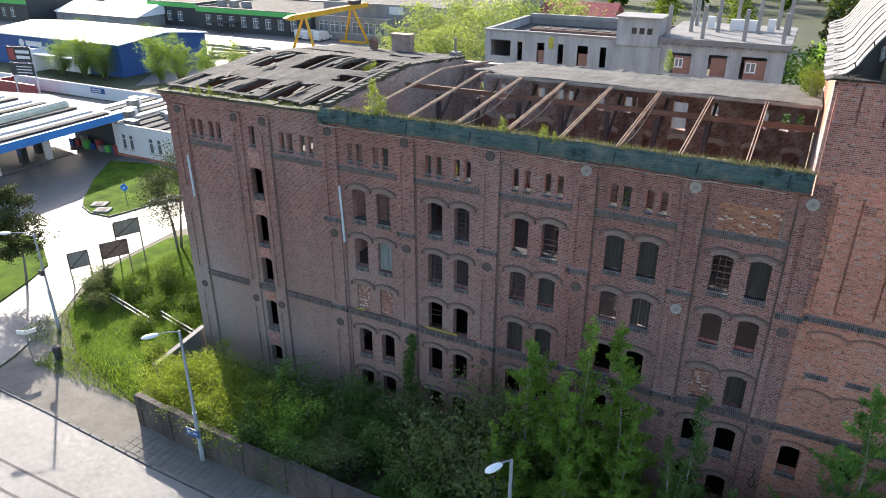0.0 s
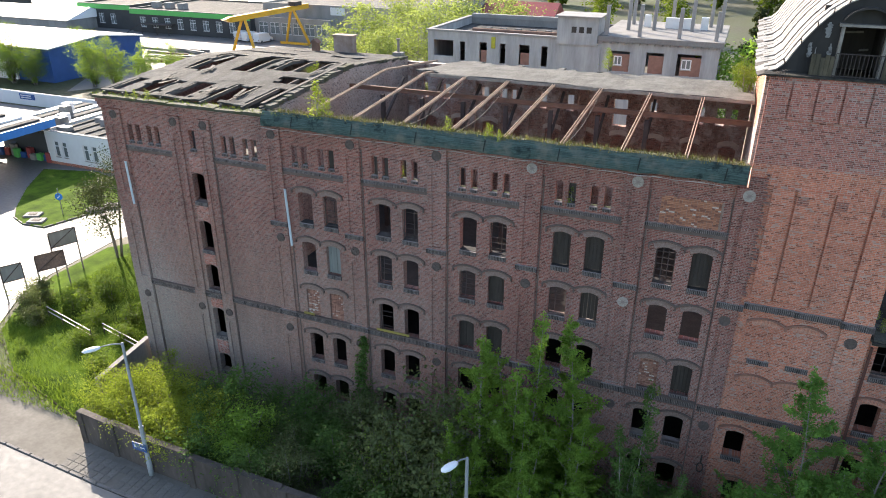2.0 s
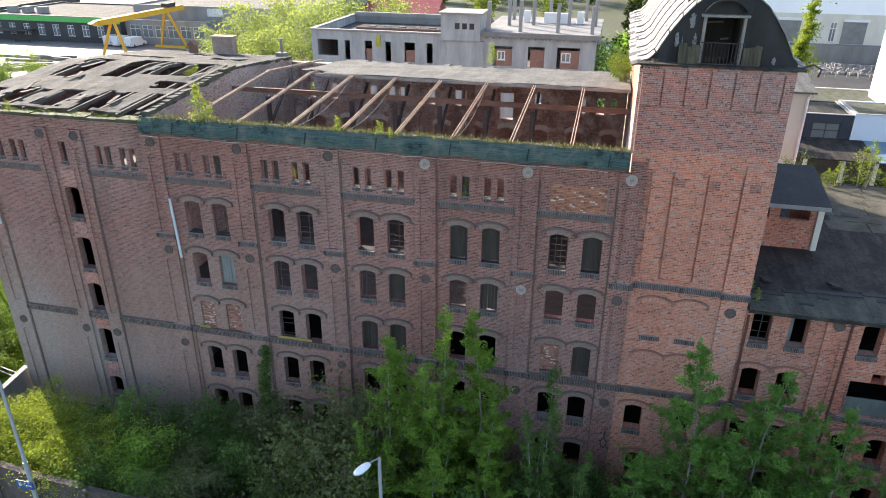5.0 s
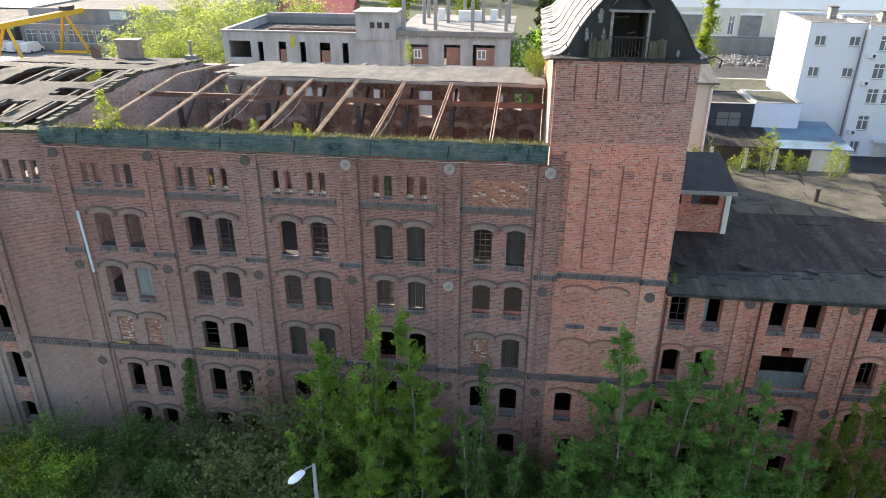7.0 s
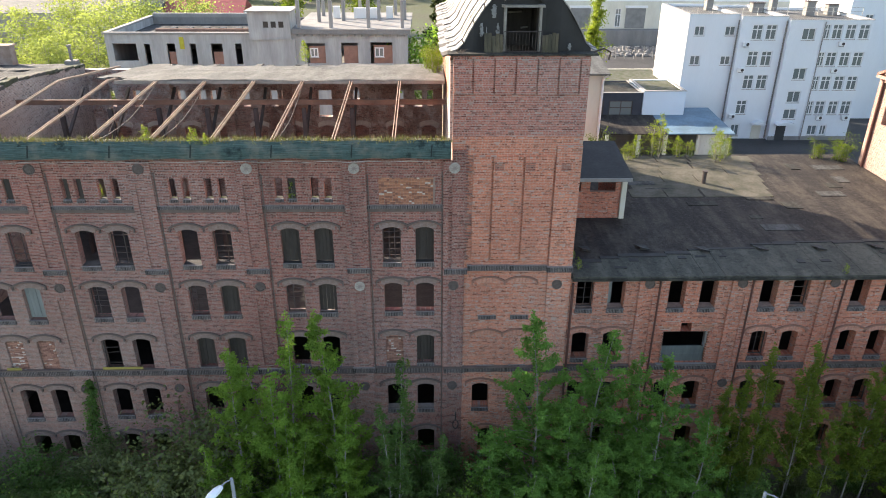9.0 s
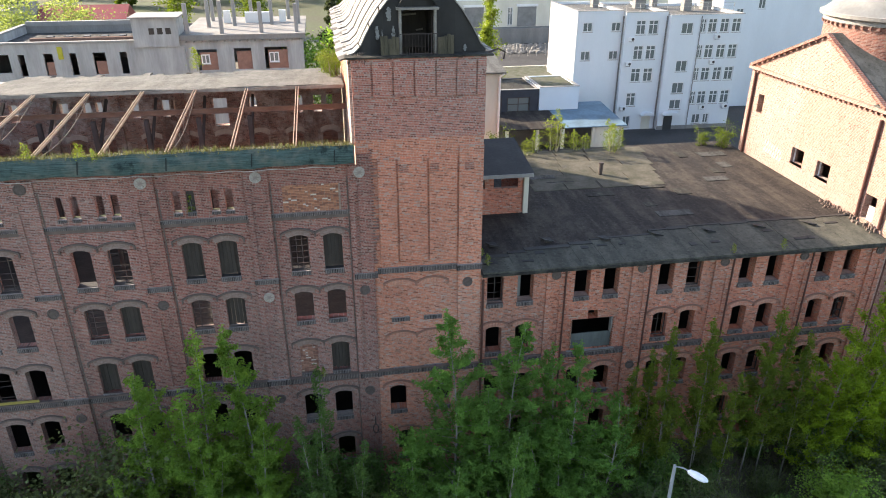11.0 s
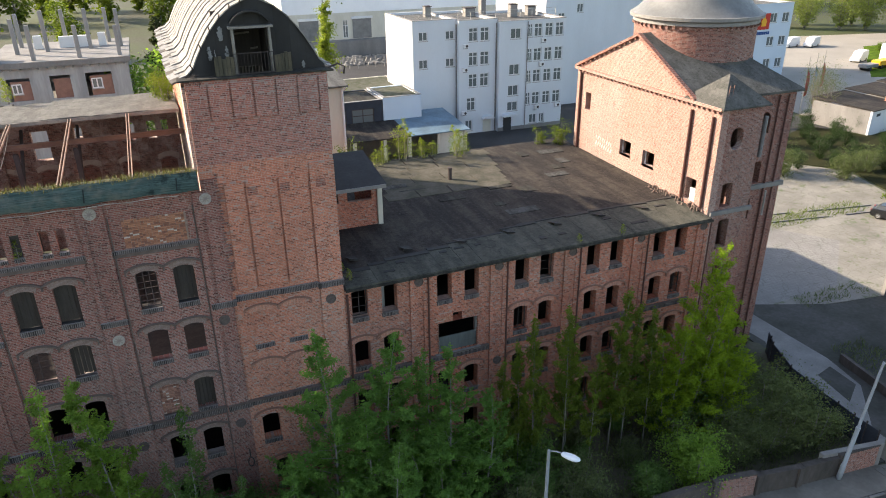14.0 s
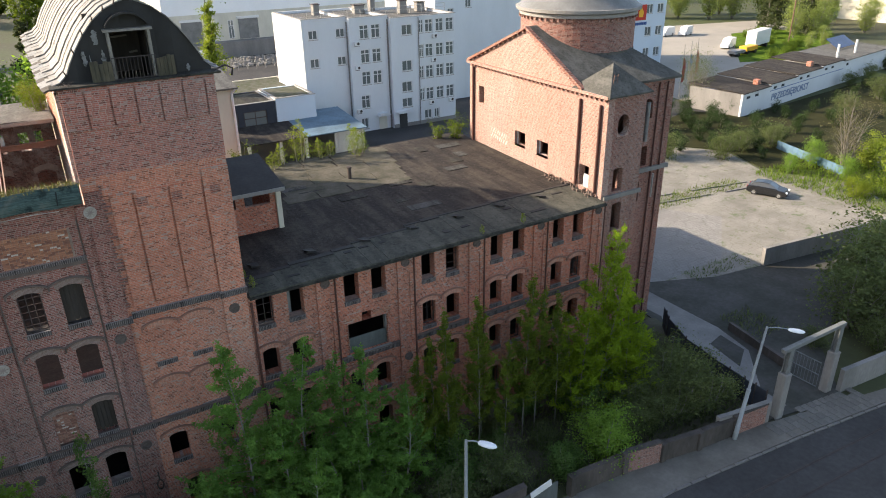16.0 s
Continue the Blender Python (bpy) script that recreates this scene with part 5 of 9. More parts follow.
for k in range(14):
    x, y = r.uniform(28.5, 45.0), r.uniform(3.5, 14.5)
    z = 12.30 + (y - 3.2) * 0.0234
    part("roof_patch", Geo().box(x, y, z - 0.01, x + r.uniform(0.6, 2.2), y + r.uniform(0.5, 1.4), z + 0.03 + 0.02 * r.random()), tar_patch if k % 3 else felt_dark, wing)
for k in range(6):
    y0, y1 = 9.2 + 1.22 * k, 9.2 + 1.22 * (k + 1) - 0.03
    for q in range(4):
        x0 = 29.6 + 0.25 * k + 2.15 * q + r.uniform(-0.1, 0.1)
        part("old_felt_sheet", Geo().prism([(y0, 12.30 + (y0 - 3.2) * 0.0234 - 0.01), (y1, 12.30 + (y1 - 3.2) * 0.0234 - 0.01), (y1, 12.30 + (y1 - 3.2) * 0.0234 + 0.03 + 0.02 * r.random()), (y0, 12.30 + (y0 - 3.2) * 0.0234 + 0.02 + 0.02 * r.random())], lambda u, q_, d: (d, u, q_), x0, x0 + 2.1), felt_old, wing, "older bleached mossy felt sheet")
for k in range(7):
    a = Vector((25 + 3.0 * k, 2.6 + 0.4 * r.random(), 12.33))
    part("sheet_flap", Geo().poly([a, a + Vector((0.5, -0.1, 0.02)), a + Vector((0.55, -0.7, 0.06)), a + Vector((0.1, -0.6, 0.12))]).poly([a + Vector((0.1, -0.6, 0.12)), a + Vector((0.55, -0.7, 0.06)), a + Vector((0.55, -0.7, 0.0)), a + Vector((0.1, -0.6, 0.0))]), black_felt, wing)
part("gutter", Geo().box(TX1 + 0.05, -0.42, 11.93, WX1, -0.25, 12.05), tar_patch, wing)
for z in (9.1, 6.1, 3.1):
    part("floor_slab", Geo().box(TX1 + 0.02, 2.4 if z > 9 else 0.56, z - 0.25, WX1 - 0.02, 16.19, z), debris, wing)
for b, row, x, lo, hi, right in w_list:
    put("window_sill", SILL, brick_sill, wing, x, 0, lo, 0, (0.96, 1, 1))
    if row:
        put("arch_hood", HOOD, hood_red, wing, x, 0, hi + 0.30)
        put("brick_arch", RELIEF, arch_tower, wing, x, 0, hi - 0.02)
    if (b * 3 + row * 2 + right) % 4 == 1 and row < 2:
        part("window_panel", Geo().box(x - 0.40, 0.62, lo - 0.1, x - 0.08, 0.66, hi + 0.05), board_pale, wing, "pale panel left standing behind the window")
    elif (b + row + right) % 3 == 0:
        put("window_lattice", bars_geo(0.39, lo, hi, 2, 2, b * 4 + row, 0.4).mesh("window_lattice"), steel_dark, wing, x, 0.05, 0)
for b in range(6):
    p = 23.5 + WB * b
    if b == 0:
        continue
    q = min(p, 46.0)
    part("pilaster", pilaster_geo(q, -0.25, 11.9, 0.95 if b < 5 else 0.8, 0.11, ((0.4, 5.2), (7.1, 11.1))), brick_wing, wing)
    for z in (11.62, 5.8):
        medallion(wing, q, -0.11, z)
    part("down_pipe", Geo().tube([(q + 0.5, -0.16, 0.4), (q + 0.5, -0.16, 11.8)], 0.05, 6), pipe_rust, wing)
for b in range(5):
    a, c = 23.5 + WB * b + 0.5, 23.5 + WB * (b + 1) - 0.5
    if b == 0:
        a = 24.2
    put("string_course", soldier_geo(c - a, 0.27, 0.13).mesh("string_course"), brick_sill, wing, a, 0, 6.92)
    part("string_ledge", Geo().box(a, -0.16, 6.92, c, 0, 6.97), hood_stone, wing)
part("corner_pipe", Geo().tube([(24.28, -0.2, 0.3), (24.28, -0.2, 11.7)], 0.06, 8), pipe_rust, wing, "dark rusty down pipe")
hatch = part("loading_hatch", Geo().box(HX - 1.14, 0.15, 7.0, HX + 1.14, 0.22, 7.9).box(HX - 1.14, 0.13, 7.42, HX + 1.14, 0.15, 7.47), board_grey, wing, "grey boards across the loading opening")
part("hatch_jamb", Geo().box(HX + 1.05, 0.05, 7.9, HX + 1.14, 0.3, 8.85), concrete, hatch)
part("hatch_ledge", Geo().box(HX - 1.3, -0.14, 6.88, HX + 1.3, 0, 7.0), concrete, wing)
r = rng(812)
for k in range(26):
    side_, z_ = (-1, 1)[k % 2], 7.05 + 0.074 * (k // 2) * 1.9
    put("brick", HALF_BRICK, brick_infill, hatch, HX + side_ * (1.13 + 0.05 * r.random()), -0.02 - 0.02 * r.random(), z_, r.uniform(-4, 4))
part("hatch_scar", Geo().box(HX - 1.3, -0.012, 8.98, HX - 0.4, 0, 9.2), brick_infill, wing, "paler mended brickwork over the hatch")
part("hatch_scar", Geo().box(HX + 0.35, -0.014, 8.98, HX + 1.35, 0, 9.25), brick_infill, wing, "paler mended brickwork over the hatch")

# roof hut, chimney pipe, low parapet of old roofing
hut = thing("roof_hut", "small brick roof hut with a black felt roof", "hut", (24.2, 6.3, 12.36))
part("front_wall", wall_with_openings(0, 3.75, -0.2, 2.3, [(0.15, 1.55, 1.55, 2.2, 0), (2.05, 3.45, 1.55, 2.2, 0)], 0.25, front), brick_wing, hut)
part("side_wall", Geo().prism([(0.251, -0.2), (3.9, -0.2), (3.9, 2.95), (0.251, 2.42)], lambda u, w_, d: (d, u, w_), 3.5, 3.75), brick_wing, hut)
part("corner_post", Geo().bevel_box(3.76, -0.12, -0.2, 4.05, 0.2, 2.36), plaster_cream, hut, "pale painted corner post")
part("roof", Geo().prism([(-0.45, 2.36), (4.15, 3.08), (4.15, 3.2), (-0.45, 2.48)], lambda u, w_, d: (d, u, w_), -0.03, 4.25), black_felt, hut)
part("eaves_board", Geo().box(-0.03, -0.5, 2.3, 4.2, -0.44, 2.5), concrete_pale, hut)
chim = thing("roof_pipe", "short black vent pipe on the tarred roof", "pipe", (34.6, 11.4, 12.49))
part("pipe", Geo().tube([(0, 0, -0.02), (0, 0, 0.75)], 0.13, 10), steel_dark, chim)
part("cap", Geo().tube([(0, 0, 0.75), (0, 0, 0.85)], 0.17, 10), steel_dark, chim)

# ---- the corner tower with drum and dome ----
CX, CW, CY0, CY1, CZ = 46.42, 54.4, 2.5, 15.0, 18.45
corner = thing("corner_tower", "sunlit red brick corner tower with a domed drum", "tower", (0, 0, 0))
west_side = lambda u, d, z: (CX + d, u, z)
c_open = [(13.1, 13.75, 15.6, 16.85, 0), (8.0, 9.2, 13.5, 14.5, 0), (5.5, 6.7, 13.4, 14.4, 0), (1.45, 2.35, 12.5, 13.9, 0)]
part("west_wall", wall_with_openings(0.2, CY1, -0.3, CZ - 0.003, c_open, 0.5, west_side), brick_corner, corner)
part("west_gable", Geo().prism([(CY0, CZ), (CY1, CZ), ((CY0 + CY1) / 2 - 0.6, 21.45)], lambda u, w_, d: (CX + d, u, w_), 0.0, 0.4), brick_corner, corner)
f_open = [(51.75, 52.6, 15.85, 17.2, 0.4), (51.6, 52.5, 12.6, 14.0, 0), (51.4, 52.1, 10.1, 11.6, 0.1), (51.2, 51.9, 7.1, 8.7, 0.1), (51.3, 52.0, 3.6, 5.4, 0.1)]
# darker brick than the west wall: the front's shade put into colour
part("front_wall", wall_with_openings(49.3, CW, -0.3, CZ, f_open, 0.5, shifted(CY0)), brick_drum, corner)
part("east_wall", Geo().box(CW - 0.5, CY0 + 0.501, -0.3, CW, CY1, CZ), brick_corner, corner)
part("back_wall", Geo().box(CX + 0.501, CY1 - 0.5, -0.3, CW - 0.5, CY1, CZ), brick_corner, corner)
tu_open = [(47.3, 48.2, 15.95, 17.28, 0.44), (47.25, 48.05, 12.45, 13.95, 0.08), (47.4, 48.2, 9.75, 11.65, 0.08), (47.5, 48.15, 7.3, 8.75, 0.1), (47.5, 48.15, 3.9, 5.6, 0.1)]
# same painted shade on the turret's front
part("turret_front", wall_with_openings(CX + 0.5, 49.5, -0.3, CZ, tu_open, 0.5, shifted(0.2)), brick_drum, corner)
oval = [(47.3, 15.95), (48.2, 15.95), (48.2, 16.45)] + [(47.75 + 0.45 * math.cos(a), 16.45 - 0.48 * math.sin(a)) for a in (math.pi * k / 10 for k in range(1, 10))] + [(47.3, 16.45)]
part("oval_sill", Geo().prism(oval, lambda u, w_, d: (u, d, w_), 0.203, 0.6), brick_corner, corner, "rounded foot of the oval window")
part("turret_side", Geo().box(49.0, 0.7, -0.3, 49.5, CY0 + 0.003, CZ), brick_corner, corner)
for z in (3.0, 9.0, 15.2):
    part("floor_slab", Geo().box(CX + 0.51, CY0 + 0.51, z - 0.25, CW - 0.51, CY1 - 0.51, z).box(CX + 0.51, 0.71, z - 0.25, 48.99, CY0 + 0.5, z), inner_dark, corner)
part("string_ledge", Geo().box(49.51, CY0 - 0.18, 12.2, CW + 0.15, CY0, 12.5).box(CW, CY0, 12.2, CW + 0.15, CY1, 12.5), concrete, corner)
part("turret_ledge", Geo().box(CX + 0.1, 0.02, 12.05, 49.65, 0.2, 12.3), concrete, corner)
apex_y = (CY0 + CY1) / 2 - 0.6
# cornice with small brackets
bracket_me = Geo().box(-0.16, 0, -0.16, 0, 0.16, 0).mesh("bracket")
corn = part("gable_cornice", Geo().box(CX - 0.22, 0.1, CZ - 0.12, CX, CY1 + 0.15, CZ + 0.06), brick_corner, corner)
for k in range(34):
    y = 0.35 + 0.43 * k
    put("bracket", bracket_me, brick_drum, corn, CX, y, CZ - 0.12)
for s, (ya, yb) in enumerate(((CY1 + 0.1, apex_y), (CY0 - 0.1, apex_y))):
    part("raking_cornice", Geo().bar((CX - 0.08, ya, CZ + 0.1), (CX - 0.08, yb, 21.55), 0.3, 0.16), brick_drum, corner)
    for k in range(13):
        w_ = (k + 0.5) / 13
        put("bracket", bracket_me, brick_drum, corn, CX, ya + (yb - ya) * w_, CZ + 0.02 + (21.45 - CZ) * w_)
# roof: ridge from the gable, hipped at the far end
E_ = 0.3
rg = Geo()
ridge_a, ridge_b = (CX - 0.05, apex_y, 21.62), (51.0, apex_y, 21.62)
fl, fr, br_, bl = (CX - 0.05, CY0 - E_, CZ + 0.05), (CW + E_, CY0 - E_, CZ + 0.05), (CW + E_, CY1 + E_, CZ + 0.05), (CX - 0.05, CY1 + E_, CZ + 0.05)
rg.poly([fl, fr, ridge_b, ridge_a]).poly([fr, br_, ridge_b]).poly([br_, bl, ridge_a, ridge_b])
dn = lambda p: (p[0], p[1], p[2] - 0.14)
rg.poly([dn(fl), dn(fr), fr, fl]).poly([dn(fr), dn(br_), br_, fr]).poly([dn(br_), dn(bl), bl, br_]).poly([dn(bl), dn(br_), dn(fr), dn(fl)])
part("main_roof", rg, slate_roof, corner, "grey felt hipped roof")
part("turret_roof", Geo().poly([(CX - 0.2, -0.05, CZ + 0.03), (49.75, -0.05, CZ + 0.03), (47.98, 1.7, 20.05)]).poly([(49.75, -0.05, CZ + 0.03), (49.75, 3.4, CZ + 0.03), (47.98, 1.7, 20.05)]).poly([(49.75, 3.4, CZ + 0.03), (CX - 0.2, 3.4, CZ + 0.03), (47.98, 1.7, 20.05)]).poly([(CX - 0.2, 3.4, CZ + 0.03), (CX - 0.2, -0.05, CZ + 0.03), (47.98, 1.7, 20.05)]).poly([(CX - 0.2, -0.05, CZ - 0.06), (CX - 0.2, -0.05, CZ + 0.03), (49.75, -0.05, CZ + 0.03), (49.75, -0.05, CZ - 0.06)][::-1]).poly([(CX - 0.2, -0.05, CZ - 0.06), (CX - 0.2, 3.4, CZ - 0.06), (CX - 0.2, 3.4, CZ + 0.03), (CX - 0.2, -0.05, CZ + 0.03)][::-1]).poly([(CX - 0.2, -0.05, CZ - 0.06), (49.75, -0.05, CZ - 0.06), (49.75, 3.4, CZ - 0.06), (CX - 0.2, 3.4, CZ - 0.06)][::-1]), slate_roof, corner, "little pyramid roof over the corner turret")
lad = Geo()
for s in (0.0, 0.3):
    lad.bar((46.95 + s, 0.55, 18.98), (47.5 + s, 1.05, 19.5), 0.04, 0.04)
for k in range(3):
    lad.bar((47.05 + 0.2 * k, 0.65 + 0.17 * k, 19.08 + 0.17 * k), (47.35 + 0.2 * k, 0.65 + 0.17 * k, 19.08 + 0.17 * k), 0.03, 0.03)
part("roof_ladder", lad, rust, corner)
DCX, DCY, DR = 51.0, 8.6, 3.85
drum = part("drum", Geo().turned([(DR, 18.6), (DR, 22.15)], DCX, DCY, 48), brick_drum, corner, "round brick drum", smooth=False)
part("drum_cornice", Geo().turned([(DR - 0.05, 22.1), (DR + 0.12, 22.15), (DR + 0.12, 22.35), (DR + 0.35, 22.45), (DR + 0.38, 22.65), (DR - 0.1, 22.75)], DCX, DCY, 48), concrete_pale, corner)
part("drum_flashing", Geo().turned([(DR + 0.16, 19.0), (DR + 0.02, 20.0)], DCX, DCY, 48), slate_roof, corner)
for k in range(56):
    a = 2 * math.pi * k / 56
    put("bracket", bracket_me, brick_drum, drum, DCX + (DR + 0.15) * math.cos(a), DCY + (DR + 0.15) * math.sin(a), 22.12, math.degrees(a) + 180, (-1, 1, 1))
part("dome", Geo().turned([(DR + 0.3, 22.66), (DR - 0.1, 22.95), (DR - 0.55, 23.4), (DR - 0.95, 24.1), (DR - 1.4, 24.9), (DR - 2.1, 25.7), (DR - 3.0, 26.2), (0.01, 26.4)], DCX, DCY, 48), zinc_dome, corner, "grey sheet dome", smooth=True)
for x, y, z0, z1 in ((CX - 0.1, 14.4, 12.5, 18.2), (CX - 0.1, 2.55, 12.5, 17.95), (CX - 0.1, 0.75, 12.4, 17.9)):
    part("down_pipe", Geo().tube([(x, y, z0), (x, y, z1)], 0.09, 8), pipe_rust, corner, "rusty red down pipe")
for x in (50.5, 52.95, 53.7):
    part("down_pipe", Geo().tube([(x, CY0 - 0.1, 0.3), (x, CY0 - 0.1, 18.2)], 0.06, 6), pipe_rust, corner)
part("pale_pipe", Geo().tube([(53.1, CY0 - 0.22, 10.3), (53.1, CY0 - 0.22, 12.0)], 0.07, 6), zinc_pale, corner)
part("hanging_flue", Geo().tube([(52.1, CY0 - 0.12, 17.0), (52.05, CY0 - 0.14, 14.4)], 0.13, 8), torn_zinc, corner, "torn sheet-metal flue")
for x0, x1, lo, hi, _ in c_open[1:3]:
    f = part("window_frame", Geo().box(CX + 0.2, x0 + 0.02, lo, CX + 0.26, x0 + 0.1, hi).box(CX + 0.2, x1 - 0.1, lo, CX + 0.26, x1 - 0.02, hi).box(CX + 0.2, x0 + 0.1, hi - 0.09, CX + 0.26, x1 - 0.1, hi), white_paint, corner, "white window frame, panes gone")
    part("window_lining", Geo().box(CX, x0 - 0.06, lo - 0.08, CX + 0.2, x1 + 0.06, lo), white_paint, f)
part("roof_door", Geo().box(CX + 0.1, 1.45, 12.5, CX + 0.16, 2.0, 13.3), white_paint, corner, "broken white door to the roof")
graffiti_white = plain_material("graffiti_white", (0.56, 0.47, 0.43), (0.42, 0.29, 0.25), scale=3, fine=7, amount=0.9)
for k in range(16):
    y0, z0 = 12.1 - 0.26 * (k % 8) - 0.03 * r.random(), 13.95 - 0.42 * (k // 8) - 0.03 * (k % 8)
    part("paint_mark", Geo().bar((CX - 0.004, y0, z0 - 0.14), (CX - 0.004, y0 - 0.06 - 0.1 * r.random(), z0 + 0.14), 0.012, 0.07 + 0.05 * r.random()), graffiti_white, corner, "faded white paint mark")
r = rng(77)
rub = Geo()
for k in range(60):
    y = r.uniform(0.6, 5.5)
    x = CX - 0.06 - abs(r.gauss(0, 0.3))
    s = r.uniform(0.04, 0.09)
    rub.box(x - s, y, 12.25, x + s * 0.4, y + s, 12.32 + s + 0.25 * max(0, 0.5 - (CX - x)))
tagged(link("brick_rubble", rub.mesh("brick_rubble"), debris_pale), "heap of broken brick on the tarred roof", "rubble", kind="stuff")

# thin unseen wall added behind the corner tower to cast shade on the yard
annex = thing("rear_annex", "unseen brick wall added to shade the yard", "building", (53.3, 15.01, 0))
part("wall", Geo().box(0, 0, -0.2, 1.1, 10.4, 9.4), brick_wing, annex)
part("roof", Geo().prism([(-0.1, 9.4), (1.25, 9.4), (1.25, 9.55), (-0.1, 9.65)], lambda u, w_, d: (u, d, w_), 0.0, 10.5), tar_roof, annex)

# ---- ground, street and yards ----


def sheet(pts, z, low=-0.3):
    """A flat slab of ground with the given outline."""
    g = Geo()
    n = len(pts)
    g.poly([(x, y, z) for x, y in pts])
    g.f += []
    for (xa, ya), (xb, yb) in zip(pts, pts[1:] + pts[:1]):
        g.poly([(xa, ya, low), (xb, yb, low), (xb, yb, z), (xa, ya, z)])
    return g


structure("ground", Geo().poly([(-2500, -2500, -0.06), (2500, -2500, -0.06), (2500, 2500, -0.06), (-2500, 2500, -0.06)]), land, "rough grassy ground", "ground")
KERB = [(-300, -9.4), (-27.5, -9.4), (-20.5, -9.6), (-11, -10.1), (20, -10.6), (42.5, -11.4), (52, -12.3), (59.5, -13.2), (300, -32)]
structure("road", sheet([(-300, -30), (45, -30), (300, -55)] + KERB[::-1], 0.0), asphalt, "worn grey asphalt street with tram rails", "road")
# paler sheet over the asphalt stands in for sunlight at the west end
structure("road_west", sheet([(-300, -30), (-2, -30), (-6, -10.3), (-11, -10.15), (-20.5, -9.65), (-27.5, -9.45), (-300, -9.45)], 0.003), tram_concrete, "cracked street surface, sunlight painted in as a paler tone", "road")
# tram rails in the street
for k, y in enumerate((-13.55, -14.98, -17.2, -18.65)):
    g = Geo()
    for xa, xb in ((-300, 44), (44, 300)):
        sl = lambda x, y=y: y if x <= 44 else y - (x - 44) * 0.06
        for dy in (0.0, 0.09):
            g.bar((xa, sl(xa) + dy, 0.006), (xb, sl(xb) + dy, 0.006), 0.05, 0.02)
    tagged(link("tram_rail", g.mesh("tram_rail"), steel_dark), "worn steel tram rail sunk in the asphalt", "rail", "tram rails", "structure")
structure("tram_bed", sheet([(-300, -19.3), (-4, -19.3), (-5, -12.9), (-300, -12.9)], 0.0065), tram_concrete, "paler concrete bed between the tram rails", "road")
# raised pavement in front of the wall
WALL = [(-14.2, -7.6), (-9, -8.0), (0, -8.25), (20, -8.4), (37.5, -8.6), (41, -8.85), (46, -9.7), (51.4, -10.2)]
structure("pavement", sheet([(-27.3, -9.2), (-20.5, -9.45), (-11, -9.95), (20, -10.45), (42.5, -11.25), (52, -12.1), (59.5, -13.0), (120, -17.8), (120, -16.0), (60.8, -12.2), (51.5, -10.4)] + WALL[::-1] + [(-16, -6.6), (-20, -6.0), (-24.5, -4.5), (-28, -3.2), (-30.2, -1.2), (-29.5, -3.5), (-27.8, -6.6)], 0.06), paving, "cracked slab pavement with weeds in its joints", "pavement")
kerb_me = Geo().bevel_box(0, 0, -0.2, 0.98, 0.15, 0.125, 0.02).mesh("kerb_stone")
kerb = tagged(new("kerb"), "grey stone kerb along the street", "kerb", kind="structure")
for (xa, ya), (xb, yb) in zip(KERB[1:], KERB[2:8]):
    n = int(math.hypot(xb - xa, yb - ya))
    for k in range(n):
        put("kerb_stone", kerb_me, kerb_stone, kerb, xa + (xb - xa) * k / n, ya + (yb - ya) * k / n, -0.05, math.degrees(math.atan2(yb - ya, xb - xa)))
structure("forecourt", sheet([(-300, -9.3), (-27.6, -9.3), (-28.2, -6.6), (-30.5, -1.0), (-33.4, 3.3), (-34.4, 7.0), (-34.8, 15.0), (-30, 22), (-20, 30), (-20, 40), (-75, 50), (-118, 48), (-300, 40)], 0.01), drive_concrete, "bright worn concrete driveway and forecourt", "driveway")
structure("factory_yard", sheet([(-92, 60), (-70, 95), (-75, 135), (-130, 135), (-220, 112), (-220, 92), (-112, 92)], 0.0), drive_concrete, "pale dusty works yard", "yard")
structure("lawn", sheet([(-36.4, -2.2), (-37.6, 1.1), (-39.0, 4.0), (-43.9, 6.9), (-60, 9), (-75, 5), (-75, -7.5), (-45, -7.5), (-38, -5)], 0.12), lawn, "rough lawn with a kerb", "lawn")
ISLAND = [(-59, 27.2), (-55, 21.5), (-50.8, 16.8), (-48.5, 14.8), (-46.1, 13.9), (-43.4, 14.1), (-42.4, 17.6), (-41.3, 22.6), (-45, 27), (-52, 29)]
structure("lawn_island", sheet(ISLAND, 0.12), lawn, "mown green traffic island", "lawn")
kg = tagged(new("island_kerb"), "pale kerb round the green island", "kerb", kind="structure")
for (xa, ya), (xb, yb) in zip(ISLAND, ISLAND[1:] + ISLAND[:1]):
    n = max(1, int(math.hypot(xb - xa, yb - ya)))
    for k in range(n):
        put("kerb_stone", kerb_me, kerb_stone, kg, xa + (xb - xa) * k / n, ya + (yb - ya) * k / n, 0.02, math.degrees(math.atan2(yb - ya, xb - xa)))
structure("wild_garden", sheet([(-33.2, 3.5), (-30.2, -1.0), (-24.5, -4.4), (-16, -6.5), (-14.2, -7.8), (51, -10.3), (53.5, -6), (55, 2.0), (54.6, 2.4), (46.4, 0.1), (-16.8, -0.05), (-17, 20), (-30, 21.5), (-34.6, 15), (-34.2, 7)], 0.05), dirt, "overgrown earth in front of the mill", "ground")
structure("garden_grass", sheet([(-32.8, 3.4), (-30.0, -0.9), (-24.5, -4.3), (-17, -6.2), (-17.3, 16), (-30, 18), (-34, 13), (-33.8, 7)], 0.075), lawn, "sunlit grass of the wild garden", "lawn")
structure("yard", sheet([(55.5, 8), (60, 5.0), (64.7, 4.3), (69.7, 3.6), (92, 2.2), (97, 12), (92, 20), (95, 28), (90, 34), (66, 40), (55, 42)], 0.02), yard_slabs, "sunlit concrete slab yard with weeds", "yard")
